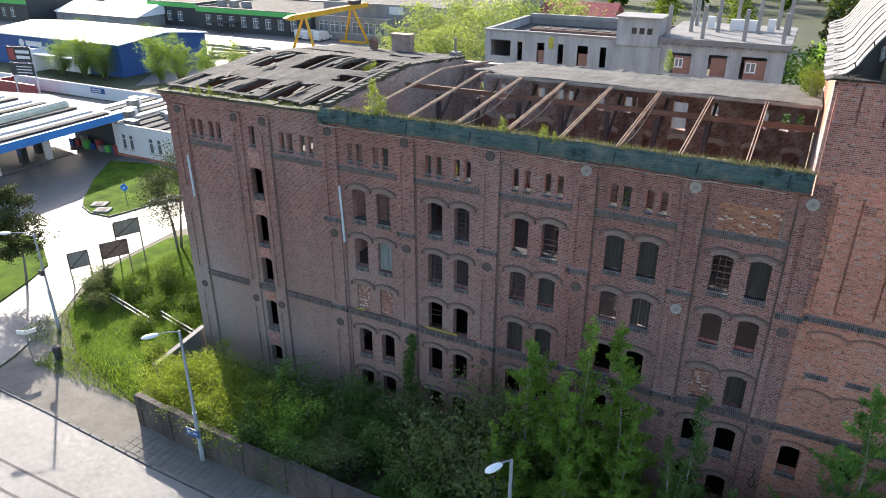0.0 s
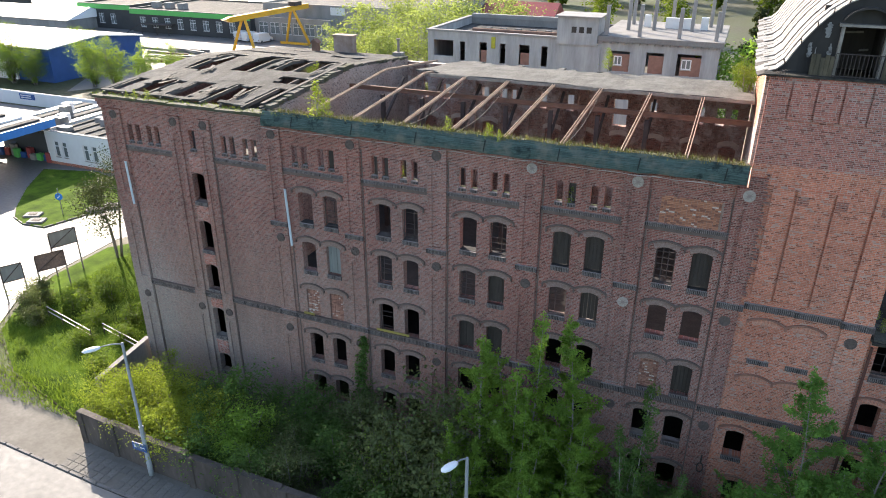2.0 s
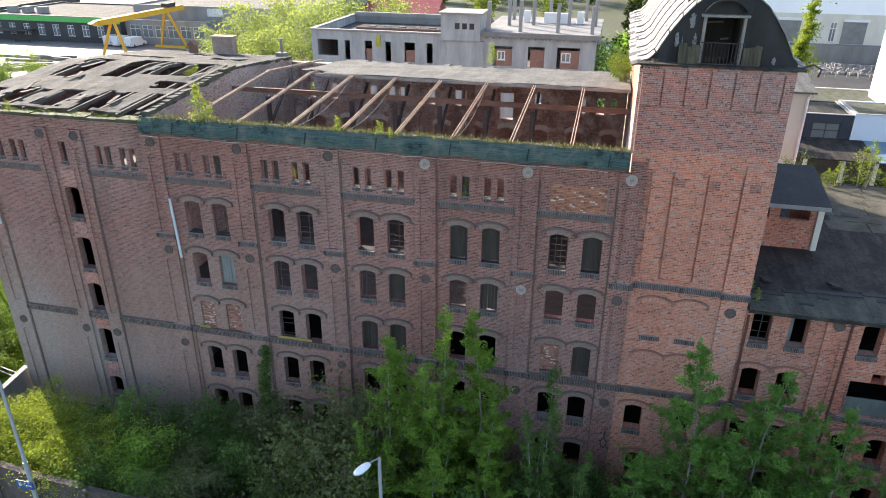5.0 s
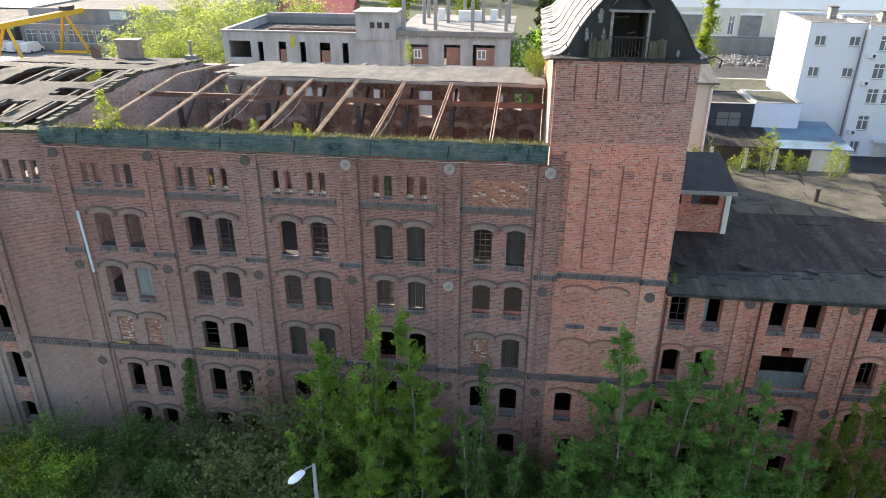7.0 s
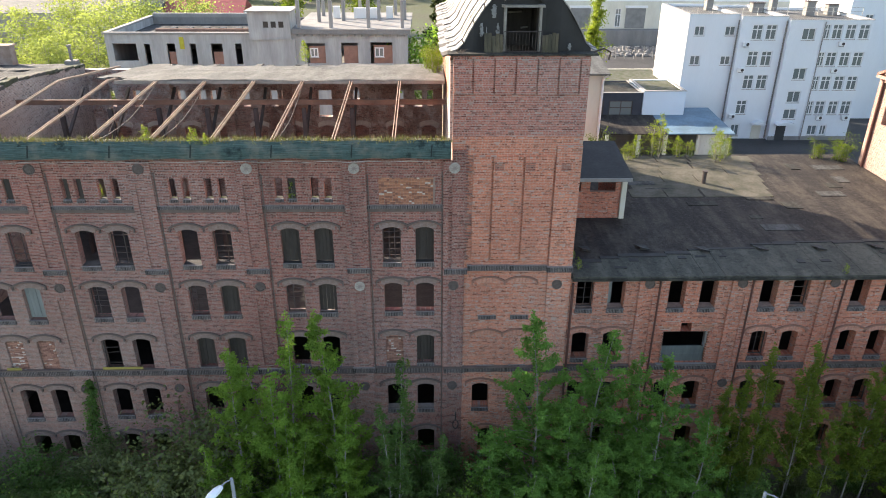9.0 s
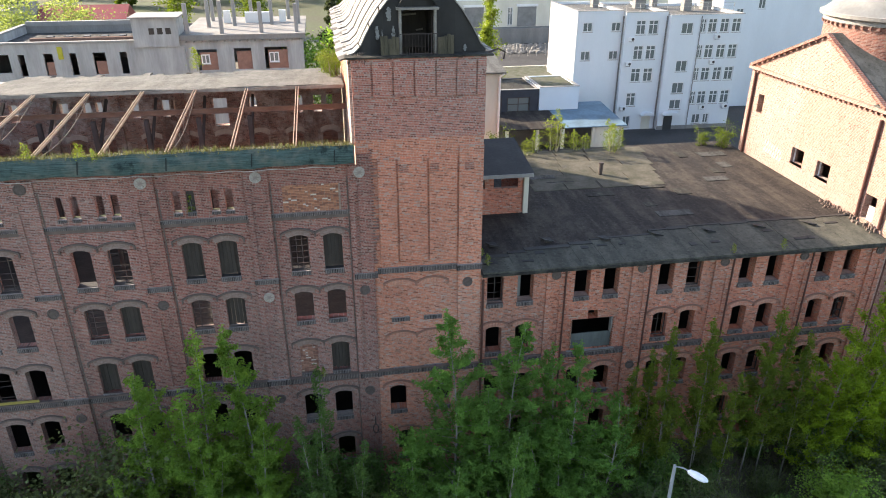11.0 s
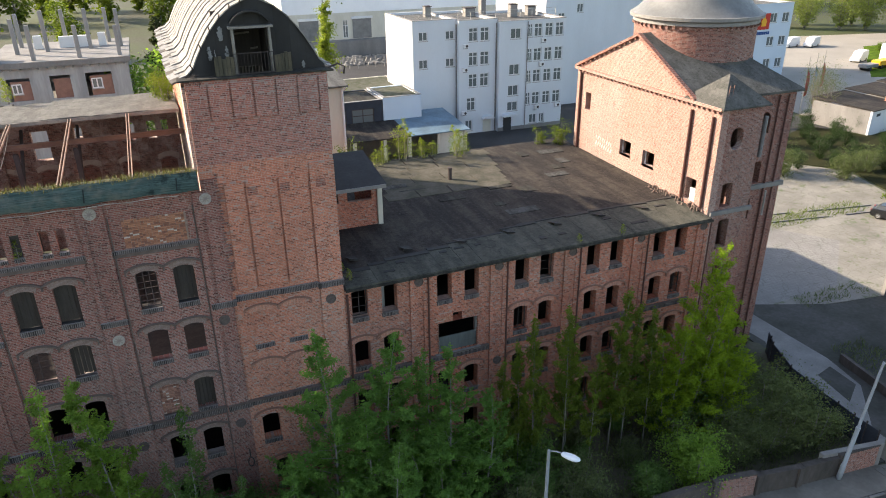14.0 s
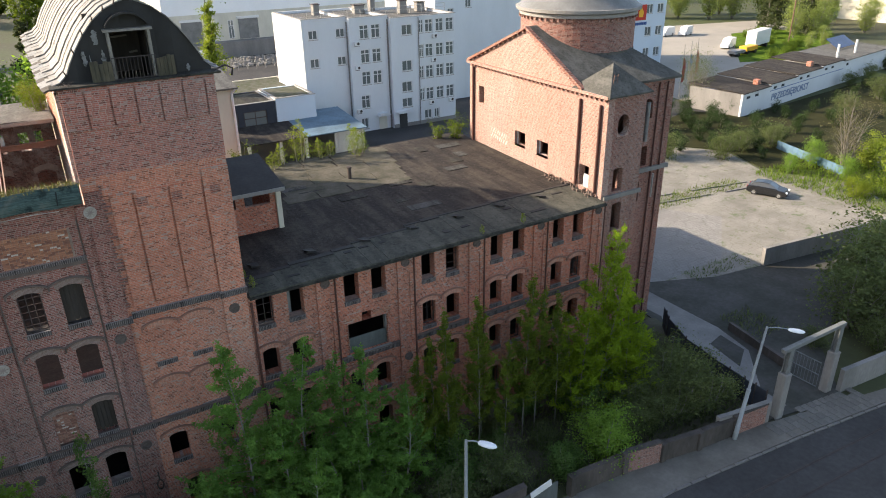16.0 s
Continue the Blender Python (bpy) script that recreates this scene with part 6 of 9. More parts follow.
structure("yard_setts", sheet([(57, 8), (60, 6), (68, 6.5), (76, 13), (72.5, 17.8), (58, 22)], 0.026), yard_setts, "honeycomb paving in the yard", "yard")
structure("yard_drive", sheet([(51.6, -10.2), (57.6, -11.2), (63, -6), (80, -4), (88, 2.3), (69.7, 3.55), (64.7, 4.2), (55.2, 8.2), (54.8, 1.8), (53.2, -5.5)], 0.03), asphalt_dark, "dark patched asphalt drive", "driveway")
structure("gate_path", sheet([(51.9, -9.9), (53.9, -9.9), (54.0, -8.0), (57.2, -4.6), (57.9, -1.4), (57.7, 7.4), (55.3, 7), (55.6, 2), (53.9, -0.3), (52.8, -2.8), (52.4, -5.6)], 0.04), concrete, "worn concrete path along the fence", "path")
structure("path_patch", sheet([(55.6, -2.6), (57.2, -2.2), (57.0, -4.4), (55.0, -5.6)], 0.046), asphalt_dark, "dark patch in the concrete path", "path")
structure("back_court", sheet([(40, 34), (56, 52), (56, 63.6), (110, 64), (110, 42), (66, 41), (54.5, 16), (24, 18), (24, 34)], 0.0), asphalt, "grey courtyard behind the mill", "yard")
structure("verge", sheet([(150, 68.5), (164, 63), (200, 76), (200, 96), (183, 97)], 0.05), lawn, "grassy verge between the car park and the workshops", "lawn")
# sheet over sunlit land; its darkness is painted shade
structure("scrub_ground", sheet([(93, 21), (101, 14), (128, 22), (175, 38), (178, 46), (112, 38.3), (108, 46), (92, 40), (91, 34), (95.5, 28)], 0.012), soil_with_shade, "earth under the scrub, shade painted in as dark tone", "ground")
structure("rear_ground", sheet([(24, 18), (56, 18), (110, 42), (120, 100), (110, 160), (30, 160), (20, 60)], -0.03), asphalt, "worn grey works ground behind the offices", "yard")
structure("car_park", sheet([(112, 44), (190, 72), (215, 110), (150, 125), (120, 100)], 0.0), gravel, "pale gravel car park", "car park")

# ---- plants ----


def leaf_mesh(name, pts, size, seed, material, flat=0.35, slim=0.62):
    """Many small leaves, each a bent quad of its own, at the given points."""
    rs = np.random.RandomState(seed)
    pts = np.asarray(pts, dtype=float)
    n = len(pts)
    d = rs.normal(size=(n, 3))
    d[:, 2] *= flat
    d /= np.linalg.norm(d, axis=1, keepdims=True) + 1e-9
    q = rs.normal(size=(n, 3))
    s = np.cross(d, q)
    s /= np.linalg.norm(s, axis=1, keepdims=True) + 1e-9
    ln = size * rs.uniform(0.6, 1.35, (n, 1))
    v = np.empty((n, 4, 3))
    v[:, 0] = pts
    v[:, 1] = pts + d * ln * 0.5 + s * ln * slim * 0.5
    v[:, 2] = pts + d * ln - np.array([0, 0, 0.18]) * ln
    v[:, 3] = pts + d * ln * 0.5 - s * ln * slim * 0.5
    me = bpy.data.meshes.new(name)
    me.vertices.add(4 * n)
    me.vertices.foreach_set("co", v.ravel())
    me.loops.add(4 * n)
    me.loops.foreach_set("vertex_index", np.arange(4 * n, dtype=np.int32))
    me.polygons.add(n)
    me.polygons.foreach_set("loop_start", np.arange(0, 4 * n, 4, dtype=np.int32))
    me.update(calc_edges=True)
    me.materials.append(material)
    return me


def plant(name, label, category, h, spread, leaves, size, material, seed, stems=1, shape="cone", bare=0.12, wood=None, lean=0.05, group="", clump=0.22, rise=0.5, stem_r=0.0, shoots=0.0):
    """A tree or shrub: tapered stems with limbs, and a crown of single leaves along its twigs.
    shoots: how far the leaves stand from straight leafy shoots, where the tree has such."""
    r = rng(seed)
    ob = thing(name, label, category, (0, 0, 0), 0, group)
    wood_g, tips, twigs = Geo(), [], []
    for s in range(stems):
        a = 2 * math.pi * (s + r.random() * 0.7) / stems
        out = spread * (0.45 if stems > 1 else 0.0)
        hh = h * (1.0 if s == 0 else r.uniform(0.6, 0.95))
        if shape == "bush":
            top = Vector((math.cos(a) * spread * r.uniform(0.2, 0.8), math.sin(a) * spread * r.uniform(0.2, 0.8), hh * r.uniform(0.75, 1.0)))
        else:
            top = Vector((math.cos(a) * out + r.uniform(-lean, lean) * h, math.sin(a) * out + r.uniform(-lean, lean) * h, hh))
        base = Vector((math.cos(a) * 0.12 * stems ** 0.5, math.sin(a) * 0.12 * stems ** 0.5, -0.15))
        bend = Vector((r.uniform(-1, 1), r.uniform(-1, 1), 0)) * 0.05 * h
        pts = [base.lerp(top, k / 7) + bend * math.sin(math.pi * k / 7) for k in range(8)]
        r0 = stem_r or (0.013 * hh + 0.02)
        wood_g.tube(pts, [r0 * (1 - 0.88 * k / 7) for k in range(8)], 6)
        nb = int(16 * hh / 6) + 6 if shape != "bush" else 9
        if shoots:
            nb = int(4.6 * hh)
        for k in range(nb):
            f = bare + (1 - bare) * (k + r.random()) / nb
            f = min(f, 0.99)
            i = min(int(f * 7), 6)
            p = pts[i].lerp(pts[i + 1], f * 7 - i)
            if shape == "cone":
                ln = spread * (1.0 - f) ** 0.75 * r.uniform(0.55, 1.2) + (0.06 if shoots else 0.12) * spread
            elif shape == "column":
                ln = spread * (0.5 + 0.5 * math.sin(math.pi * min(f * 1.05, 1))) * r.uniform(0.6, 1.1)
            elif shape == "round":
                ln = spread * math.sqrt(max(0.05, 1 - ((f - 0.58) / 0.47) ** 2)) * r.uniform(0.7, 1.1)
            else:
                ln = spread * r.uniform(0.3, 0.75)
            az = r.random() * 2 * math.pi
            up = rise * r.uniform(0.6, 1.3)
            dr = Vector((math.cos(az), math.sin(az), up)).normalized()
            e = p + dr * ln
            m = p.lerp(e, 0.5) + Vector((0, 0, 0.06 * ln))
            br = max(0.006, r0 * (1 - f) * 0.45)
            wood_g.tube([p, m, e], [br, br * 0.6, 0.004], 4, False)
            if shoots:
                twigs.append((p.lerp(e, 0.2), e + dr * 0.12 * ln))
                for q in range(4 + int(ln * 4)):
                    w = r.uniform(0.12, 1.0)
                    aim = (dr + Vector((r.gauss(0, 0.5), r.gauss(0, 0.5), r.uniform(0.0, 0.8)))).normalized()
                    a2 = p.lerp(e, w)
                    twigs.append((a2, a2 + aim * (0.12 + 0.38 * ln * r.uniform(0.4, 1.0) * (1.2 - 0.6 * w))))
            for w in (0.35, 0.55, 0.75, 0.9, 1.0):
                tips.append((p.lerp(e, w) if w != 0.55 else m, ln))
                for _ in range(2):
                    t2 = p.lerp(e, w) + Vector((r.gauss(0, 1), r.gauss(0, 1), r.gauss(0, 0.6))) * ln * clump
                    tips.append((t2, ln))
        twigs += [(pts[5], pts[6]), (pts[6], pts[7] + Vector((0, 0, 0.35)))]
        tips += [(pts[7], 0.4 * spread)] * 2 + [(pts[6], 0.6 * spread)] * 2
    rs = np.random.RandomState(seed)
    tp = np.array([tuple(t) for t, _ in tips])
    tl = np.array([l for _, l in tips])
    pick = rs.randint(0, len(tp), leaves)
    sc = np.clip(tl[pick], 0.3, 2.2)[:, None] * clump * 0.62
    pos = tp[pick] + rs.normal(size=(leaves, 3)) * sc * np.array([1, 1, 0.75])
    if shoots:
        ta, tb = np.array([tuple(a) for a, _ in twigs]), np.array([tuple(b) for _, b in twigs])
        ln_ = np.linalg.norm(tb - ta, axis=1)
        pick = rs.choice(len(ta), leaves, p=ln_ / ln_.sum())
        u = rs.uniform(0.05, 1.03, (leaves, 1))
        pos = ta[pick] + (tb - ta)[pick] * u + rs.normal(size=(leaves, 3)) * shoots * (1.25 - 0.7 * u)
    pos[:, 2] = np.maximum(pos[:, 2], 0.08)
    part("trunk", wood_g, wood or bark, ob, "", True)
    link("crown", leaf_mesh("crown", pos, size, seed + 1, material), None, ob)
    return ob


def plant_out(source, spots, h0, group=""):
    """Sets copies of a plant: (x, y, height, turn) each; the source itself takes the first spot."""
    for k, (x, y, z, h, turn) in enumerate(spots):
        s = h / h0
        m = Matrix.LocRotScale((x, y, z), Euler((0, 0, radians(turn))), None)
        ob = source if k == 0 else copy_thing(source, m)
        ob.matrix_basis = m @ Matrix.Diagonal((s * (0.92 + 0.16 * ((k * 37) % 10) / 10), s * (0.92 + 0.16 * ((k * 53) % 10) / 10), s, 1))


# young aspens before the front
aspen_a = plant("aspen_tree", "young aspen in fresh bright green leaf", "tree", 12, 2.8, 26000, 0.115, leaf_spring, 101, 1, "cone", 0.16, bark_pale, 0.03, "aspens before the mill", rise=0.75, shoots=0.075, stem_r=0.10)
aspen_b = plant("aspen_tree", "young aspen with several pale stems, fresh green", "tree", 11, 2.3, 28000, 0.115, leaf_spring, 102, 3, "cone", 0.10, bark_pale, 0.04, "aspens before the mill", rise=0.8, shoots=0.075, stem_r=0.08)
plant_out(aspen_a, [(12.7, -4.0, 0.04, 12.0, 10), (9.0, -4.4, 0.04, 10.8, 130), (13.5, -4.9, 0.04, 8.2, 250)], 12)
plant_out(aspen_b, [(10.2, -3.9, 0.04, 12.1, 0), (11.4, -5.4, 0.04, 8.4, 120), (8.2, -5.4, 0.04, 6.8, 220)], 11)
sapling = plant("aspen_sapling", "slim young aspen with a pale stem, thinly leaved", "tree", 9.6, 1.5, 6500, 0.12, leaf_deep, 104, 2, "cone", 0.16, bark_pale, 0.03, "aspens before the mill", rise=0.85, shoots=0.1, stem_r=0.06)
plant_out(sapling, [(16.5, -4.0, 0.04, 9.6, 20), (15.4, -4.4, 0.04, 8.2, 140), (17.5, -5.0, 0.04, 6.6, 260)], 9.6)
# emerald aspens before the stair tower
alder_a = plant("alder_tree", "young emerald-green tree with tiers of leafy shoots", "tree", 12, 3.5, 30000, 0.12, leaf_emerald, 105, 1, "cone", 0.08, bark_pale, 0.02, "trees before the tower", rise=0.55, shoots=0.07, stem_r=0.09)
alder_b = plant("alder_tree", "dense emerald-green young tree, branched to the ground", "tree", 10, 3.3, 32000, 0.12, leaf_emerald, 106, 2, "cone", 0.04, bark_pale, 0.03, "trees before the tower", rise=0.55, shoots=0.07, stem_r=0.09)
plant_out(alder_a, [(21.9, -4.0, 0.04, 12.1, 40), (25.3, -4.0, 0.04, 11.2, 160), (27.9, -4.2, 0.04, 10.0, 280), (23.6, -5.0, 0.04, 8.8, 90)], 12)
plant_out(alder_b, [(26.6, -4.6, 0.04, 9.6, 0), (20.9, -5.2, 0.04, 7.0, 100), (24.4, -5.8, 0.04, 7.4, 200), (29.1, -4.8, 0.04, 7.4, 300), (27.2, -6.2, 0.04, 6.4, 50), (22.4, -6.3, 0.04, 6.0, 150)], 10)
# olive-leaved slender trees further along
poplar_a = plant("poplar_sapling", "slender poplar sapling, bare below, thin olive leaf", "tree", 10, 1.9, 9000, 0.10, leaf_olive, 111, 1, "cone", 0.22, bark, 0.03, "poplars by the wing", rise=1.3, shoots=0.07, stem_r=0.05)
plant_out(poplar_a, [(33.0, -3.7, 0.04, 10.0, 0), (34.8, -3.6, 0.04, 10.3, 100), (37.9, -3.7, 0.04, 10.6, 200), (31.2, -3.5, 0.04, 7.8, 300), (32.3, -3.2, 0.04, 8.6, 60), (36.2, -4.2, 0.04, 7.6, 150), (39.0, -3.6, 0.04, 9.4, 250), (40.3, -3.8, 0.04, 9.0, 20), (35.6, -3.0, 0.04, 8.4, 330)], 10)
poplar_b = plant("poplar_tree", "leafy young poplar, sunlit yellow-green", "tree", 12, 3.2, 32000, 0.11, leaf_poplar, 113, 2, "cone", 0.06, bark, 0.02, "poplars by the wing", rise=1.0, shoots=0.065, stem_r=0.07)
plant_out(poplar_b, [(43.3, -3.7, 0.04, 11.9, 0), (45.5, -3.8, 0.04, 10.5, 120), (41.8, -4.0, 0.04, 9.2, 240), (44.8, -5.0, 0.04, 7.2, 60)], 12)
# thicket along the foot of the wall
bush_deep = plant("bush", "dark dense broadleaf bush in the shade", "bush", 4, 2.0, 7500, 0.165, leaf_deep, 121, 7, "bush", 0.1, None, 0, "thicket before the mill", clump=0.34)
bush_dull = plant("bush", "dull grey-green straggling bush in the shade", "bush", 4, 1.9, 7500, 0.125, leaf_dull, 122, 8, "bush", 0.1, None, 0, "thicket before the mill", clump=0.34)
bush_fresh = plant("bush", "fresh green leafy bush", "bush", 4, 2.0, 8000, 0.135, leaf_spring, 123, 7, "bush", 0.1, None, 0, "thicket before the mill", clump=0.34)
r = rng(300)
spots = {0: [], 1: [], 2: []}
for k in range(54):
    x = -7.5 + 57.5 * (k + r.random()) / 54
    y = (-6.9, -4.6, -2.2)[k % 3] + r.uniform(-0.7, 0.7)
    h = r.uniform(2.3, 4.0) + (0.7 if k % 3 == 2 and x > 8 else 0)
    if 34 < x < 42 and y > -6:
        h *= 0.55
    if x > 46:
        h *= 0.55
    kind = (0, 1, 0, 2, 1, 0, 1)[k % 7] if x < 44 else 1
    spots[kind].append((x, y, 0.04, h, r.random() * 360))
plant_out(bush_deep, [(-7.2, -3.6, 0.04, 4.6, 0), (-2.6, -3.0, 0.04, 3.6, 90), (-5.4, -6.6, 0.04, 3.6, 200), (-3.0, -6.9, 0.04, 3.4, 300)] + spots[0], 4)
plant_out(bush_dull, [(6.0, -4.4, 0.04, 7.2, 0), (4.2, -4.8, 0.04, 4.6, 120), (47.8, -6.4, 0.04, 4.6, 60), (50.0, -5.4, 0.04, 2.6, 160), (44.6, -6.6, 0.04, 3.2, 10), (46.4, -7.0, 0.04, 3.4, 100), (49.2, -7.4, 0.04, 3.4, 220), (42.6, -6.6, 0.04, 2.6, 300), (51.0, -3.4, 0.04, 2.0, 30), (51.2, -7.4, 0.04, 1.6, 30)] + spots[1], 4)
plant_out(bush_fresh, [(-4.6, -5.4, 0.04, 4.2, 30), (18.4, -7.0, 0.04, 4.2, 80)] + spots[2], 4)
bush_sun = plant("flowering_bush", "sunlit yellow-green flowering bush by the wall", "bush", 4, 2.0, 15000, 0.10, leaf_yellow, 131, 7, "bush", 0.1, None, 0, "sunlit bushes by the wall", clump=0.34)
plant_out(bush_sun, [(-13.9, -5.5, 0.04, 4.0, 0), (-11.4, -5.6, 0.04, 4.0, 90), (-8.8, -5.9, 0.04, 3.7, 180), (-12.4, -4.2, 0.04, 3.9, 270), (-7.4, -6.5, 0.04, 3.8, 45), (-10.0, -4.4, 0.04, 3.6, 135), (-8.4, -5.0, 0.04, 4.0, 200)], 4)
# wild garden at the west end
hedge = plant("shrub", "loose garden shrub with reddish and green shoots", "bush", 3, 1.5, 3600, 0.15, leaf_dull, 141, 6, "bush", 0.1, None, 0, "shrubs in the wild garden", clump=0.34)
plant_out(hedge, [(-29.8, 1.4, 0.04, 2.6, 0), (-30.8, 3.4, 0.04, 2.4, 100), (-28.2, 0.6, 0.04, 1.9, 200)], 3)
herb = plant("shrub", "low sunlit green scrub", "bush", 1.6, 1.2, 2600, 0.14, leaf_grass, 142, 7, "bush", 0.02, None, 0, "scrub in the wild garden", clump=0.4)
r = rng(301)
plant_out(herb, [(r.uniform(-31, -17.5), r.uniform(-4.4, 13), 0.04, r.uniform(0.5, 1.1), r.random() * 360) for k in range(15)] + [(-22.8, -0.3, 0.04, 1.1, 20), (-21.8, 3.7, 0.04, 1.5, 60), (-26.2, 5.7, 0.04, 1.7, 140), (-19.4, -1.9, 0.04, 1.2, 190), (-24.3, 2.6, 0.04, 1.3, 240), (-20.4, 1.4, 0.04, 1.3, 300), (-27.5, 3.6, 0.04, 1.6, 350), (-20.6, 6.4, 0.04, 1.5, 80), (-18.6, 3.6, 0.04, 1.3, 170)], 1.6)
pine = plant("pine_tree", "half-bare old pine with a brown-green crown", "tree", 9.5, 2.4, 9000, 0.16, leaf_pine, 151, 3, "round", 0.42, bark, 0.06, clump=0.3, rise=0.3)
plant_out(pine, [(-31.4, 11.9, 0.04, 9.6, 20)], 9.5)
lime = plant("lime_tree", "dark clipped broadleaf tree with a tight crown", "tree", 8, 2.1, 12000, 0.2, leaf_pine, 152, 1, "round", 0.3, bark, 0.02, clump=0.22, rise=0.35)
plant_out(lime, [(-37.3, 0.9, 0.1, 8.0, 0)], 8)
willow = plant("willow_tree", "feathery yellow-green spring willow", "tree", 10, 3.0, 9000, 0.22, leaf_willow, 161, 4, "round", 0.08, bark, 0.05, "willows by the blue hall", clump=0.24, rise=0.75)
plant_out(willow, [(-107.0, 61.5, 0, 9.0, 0), (-102, 62.0, 0, 7.0, 80), (-90.5, 65, 0, 8.8, 160), (-87, 66.5, 0, 7.6, 240), (-79, 66.0, 0, 7.4, 20), (-74, 68.0, 0, 7.0, 120), (-112, 60.5, 0, 7.0, 310)], 9)
far_tree = plant("birch_tree", "tall birch in pale yellow-green spring leaf", "tree", 15, 4.0, 7500, 0.32, leaf_far, 171, 2, "round", 0.1, bark_pale, 0.04, "birches behind the mill", clump=0.3)
plant_out(far_tree, [(-40.0, 78, 0, 11.5, 0), (-38.5, 66, 0, 12.5, 70), (-36.5, 72, 0, 15.5, 140), (-32, 64, 0, 13.0, 210), (-27, 70, 0, 16.5, 280), (-23, 78, 0, 17.0, 30), (-18, 84, 0, 16.5, 170), (-38, 84, 0, 16, 240)], 15)
wood_tree = plant("woodland_tree", "woodland tree in young green leaf", "tree", 14, 4.6, 2400, 0.8, leaf_olive, 172, 2, "round", 0.05, bark, 0.04, "far woodland", clump=0.3)
spots_w, r = [], rng(400)
for k in range(56):
    a = -62 + 150 * (k + r.random()) / 56
    x = -130 + 420 * (k + r.random() * 0.8) / 56
    y = 250 + r.uniform(-25, 60) - max(0, x - 120) * 0.55
    spots_w.append((x, y, 0, r.uniform(13, 21), r.random() * 360))
plant_out(wood_tree, spots_w + [(-8, 100, 0, 12, 0), (60, 150, 0, 17, 90), (-60, 170, 0, 14, 30), (-75, 176, 0, 15, 60), (-20, 175, 0, 14, 60), (0, 165, 0, 12, 60)], 14)
belt_tree = plant("birch_tree", "tall tree in thin yellowish spring leaf", "tree", 15, 4.2, 5000, 0.42, leaf_far, 182, 3, "round", 0.08, bark_pale, 0.04, "trees behind the car park", clump=0.3)
plant_out(belt_tree, [(197, 128, 0, 15, 0), (204, 122, 0, 16, 50), (211, 119, 0, 15, 100), (218, 113, 0, 17, 150), (226, 109, 0, 16, 200), (205, 135, 0, 18, 250), (216, 128, 0, 18, 300), (232, 118, 0, 19, 20), (238, 104, 0, 15, 70), (246, 112, 0, 18, 120), (189, 83, 0, 11, 170), (194, 80, 0, 10, 220), (200, 83, 0, 12, 10), (212, 78, 0, 9, 60), (224, 84, 0, 10, 110), (190, 134, 0, 15, 30), (255, 100, 0, 16, 80), (183, 71, 0, 4.5, 80), (176, 70, 0, 4, 180)], 15)
verge_bush = plant("verge_bush", "low fresh green bush on the verge", "bush", 3, 2.2, 3000, 0.24, leaf_grass, 183, 7, "bush", 0.05, None, 0, "bushes on the verge", clump=0.36)
plant_out(verge_bush, [(160, 68, 0, 2.2, 0), (166, 69, 0, 2.0, 60), (172, 72, 0, 2.6, 120), (178, 74, 0, 2.4, 200), (176, 80, 0, 2.0, 10), (184, 86, 0, 2.4, 90), (188, 92, 0, 2.2, 30), (181, 91, 0, 1.8, 30), (192, 76, 0, 2.6, 50)], 3)
spruce = plant("spruce_tree", "tall dark green conifer tree", "tree", 17, 2.4, 9000, 0.34, leaf_pine, 173, 1, "cone", 0.04, bark, 0.01, "conifers behind the mill", clump=0.26, rise=0.05)
plant_out(spruce, [(18.6, 64, 0, 18.5, 0), (21.4, 66, 0, 19.5, 80), (24.5, 65, 0, 18, 160), (190, 92, 0, 17, 0), (200, 96, 0, 19, 90), (207, 90, 0, 16, 200), (196, 84, 0, 14, 20), (214, 98, 0, 18, 140)], 17)
column_tree = plant("column_poplar", "narrow upright poplar in bright young leaf", "tree", 17, 1.9, 12000, 0.26, leaf_yellow, 174, 2, "column", 0.1, bark, 0.01, clump=0.25, rise=1.6)
plant_out(column_tree, [(40.4, 66.5, 0, 18.5, 0)], 17)
yard_tree = plant("maple_tree", "bushy tree in fresh spring leaf", "tree", 9, 3.2, 6000, 0.26, leaf_spring, 175, 3, "round", 0.06, bark, 0.05, "trees round the yard", clump=0.3)
plant_out(yard_tree, [(17.0, 56, 0, 15.0, 0), (96.5, 12.5, 0, 3.0, 60), (98.5, 18, 0, 3.4, 120), (93.8, 17.8, 0, 2.4, 180), (101, 9.5, 0, 4.0, 20)], 9)
golden = plant("willow_bush", "golden sunlit willow bush", "bush", 5, 2.8, 7000, 0.22, leaf_yellow, 176, 6, "bush", 0.1, None, 0, "bushes round the yard", clump=0.34)
plant_out(golden, [(97.5, 5.8, 0, 6.0, 0), (101.5, 8.0, 0, 5.4, 100), (92.5, 8.8, 0, 2.6, 200), (104, 14, 0, 4.0, 300)], 5)
scrub = plant("scrub_bush", "dark bramble and shrub beside the drive", "bush", 4, 2.4, 5000, 0.18, leaf_dull, 177, 8, "bush", 0.1, None, 0, "bushes round the yard", clump=0.34)
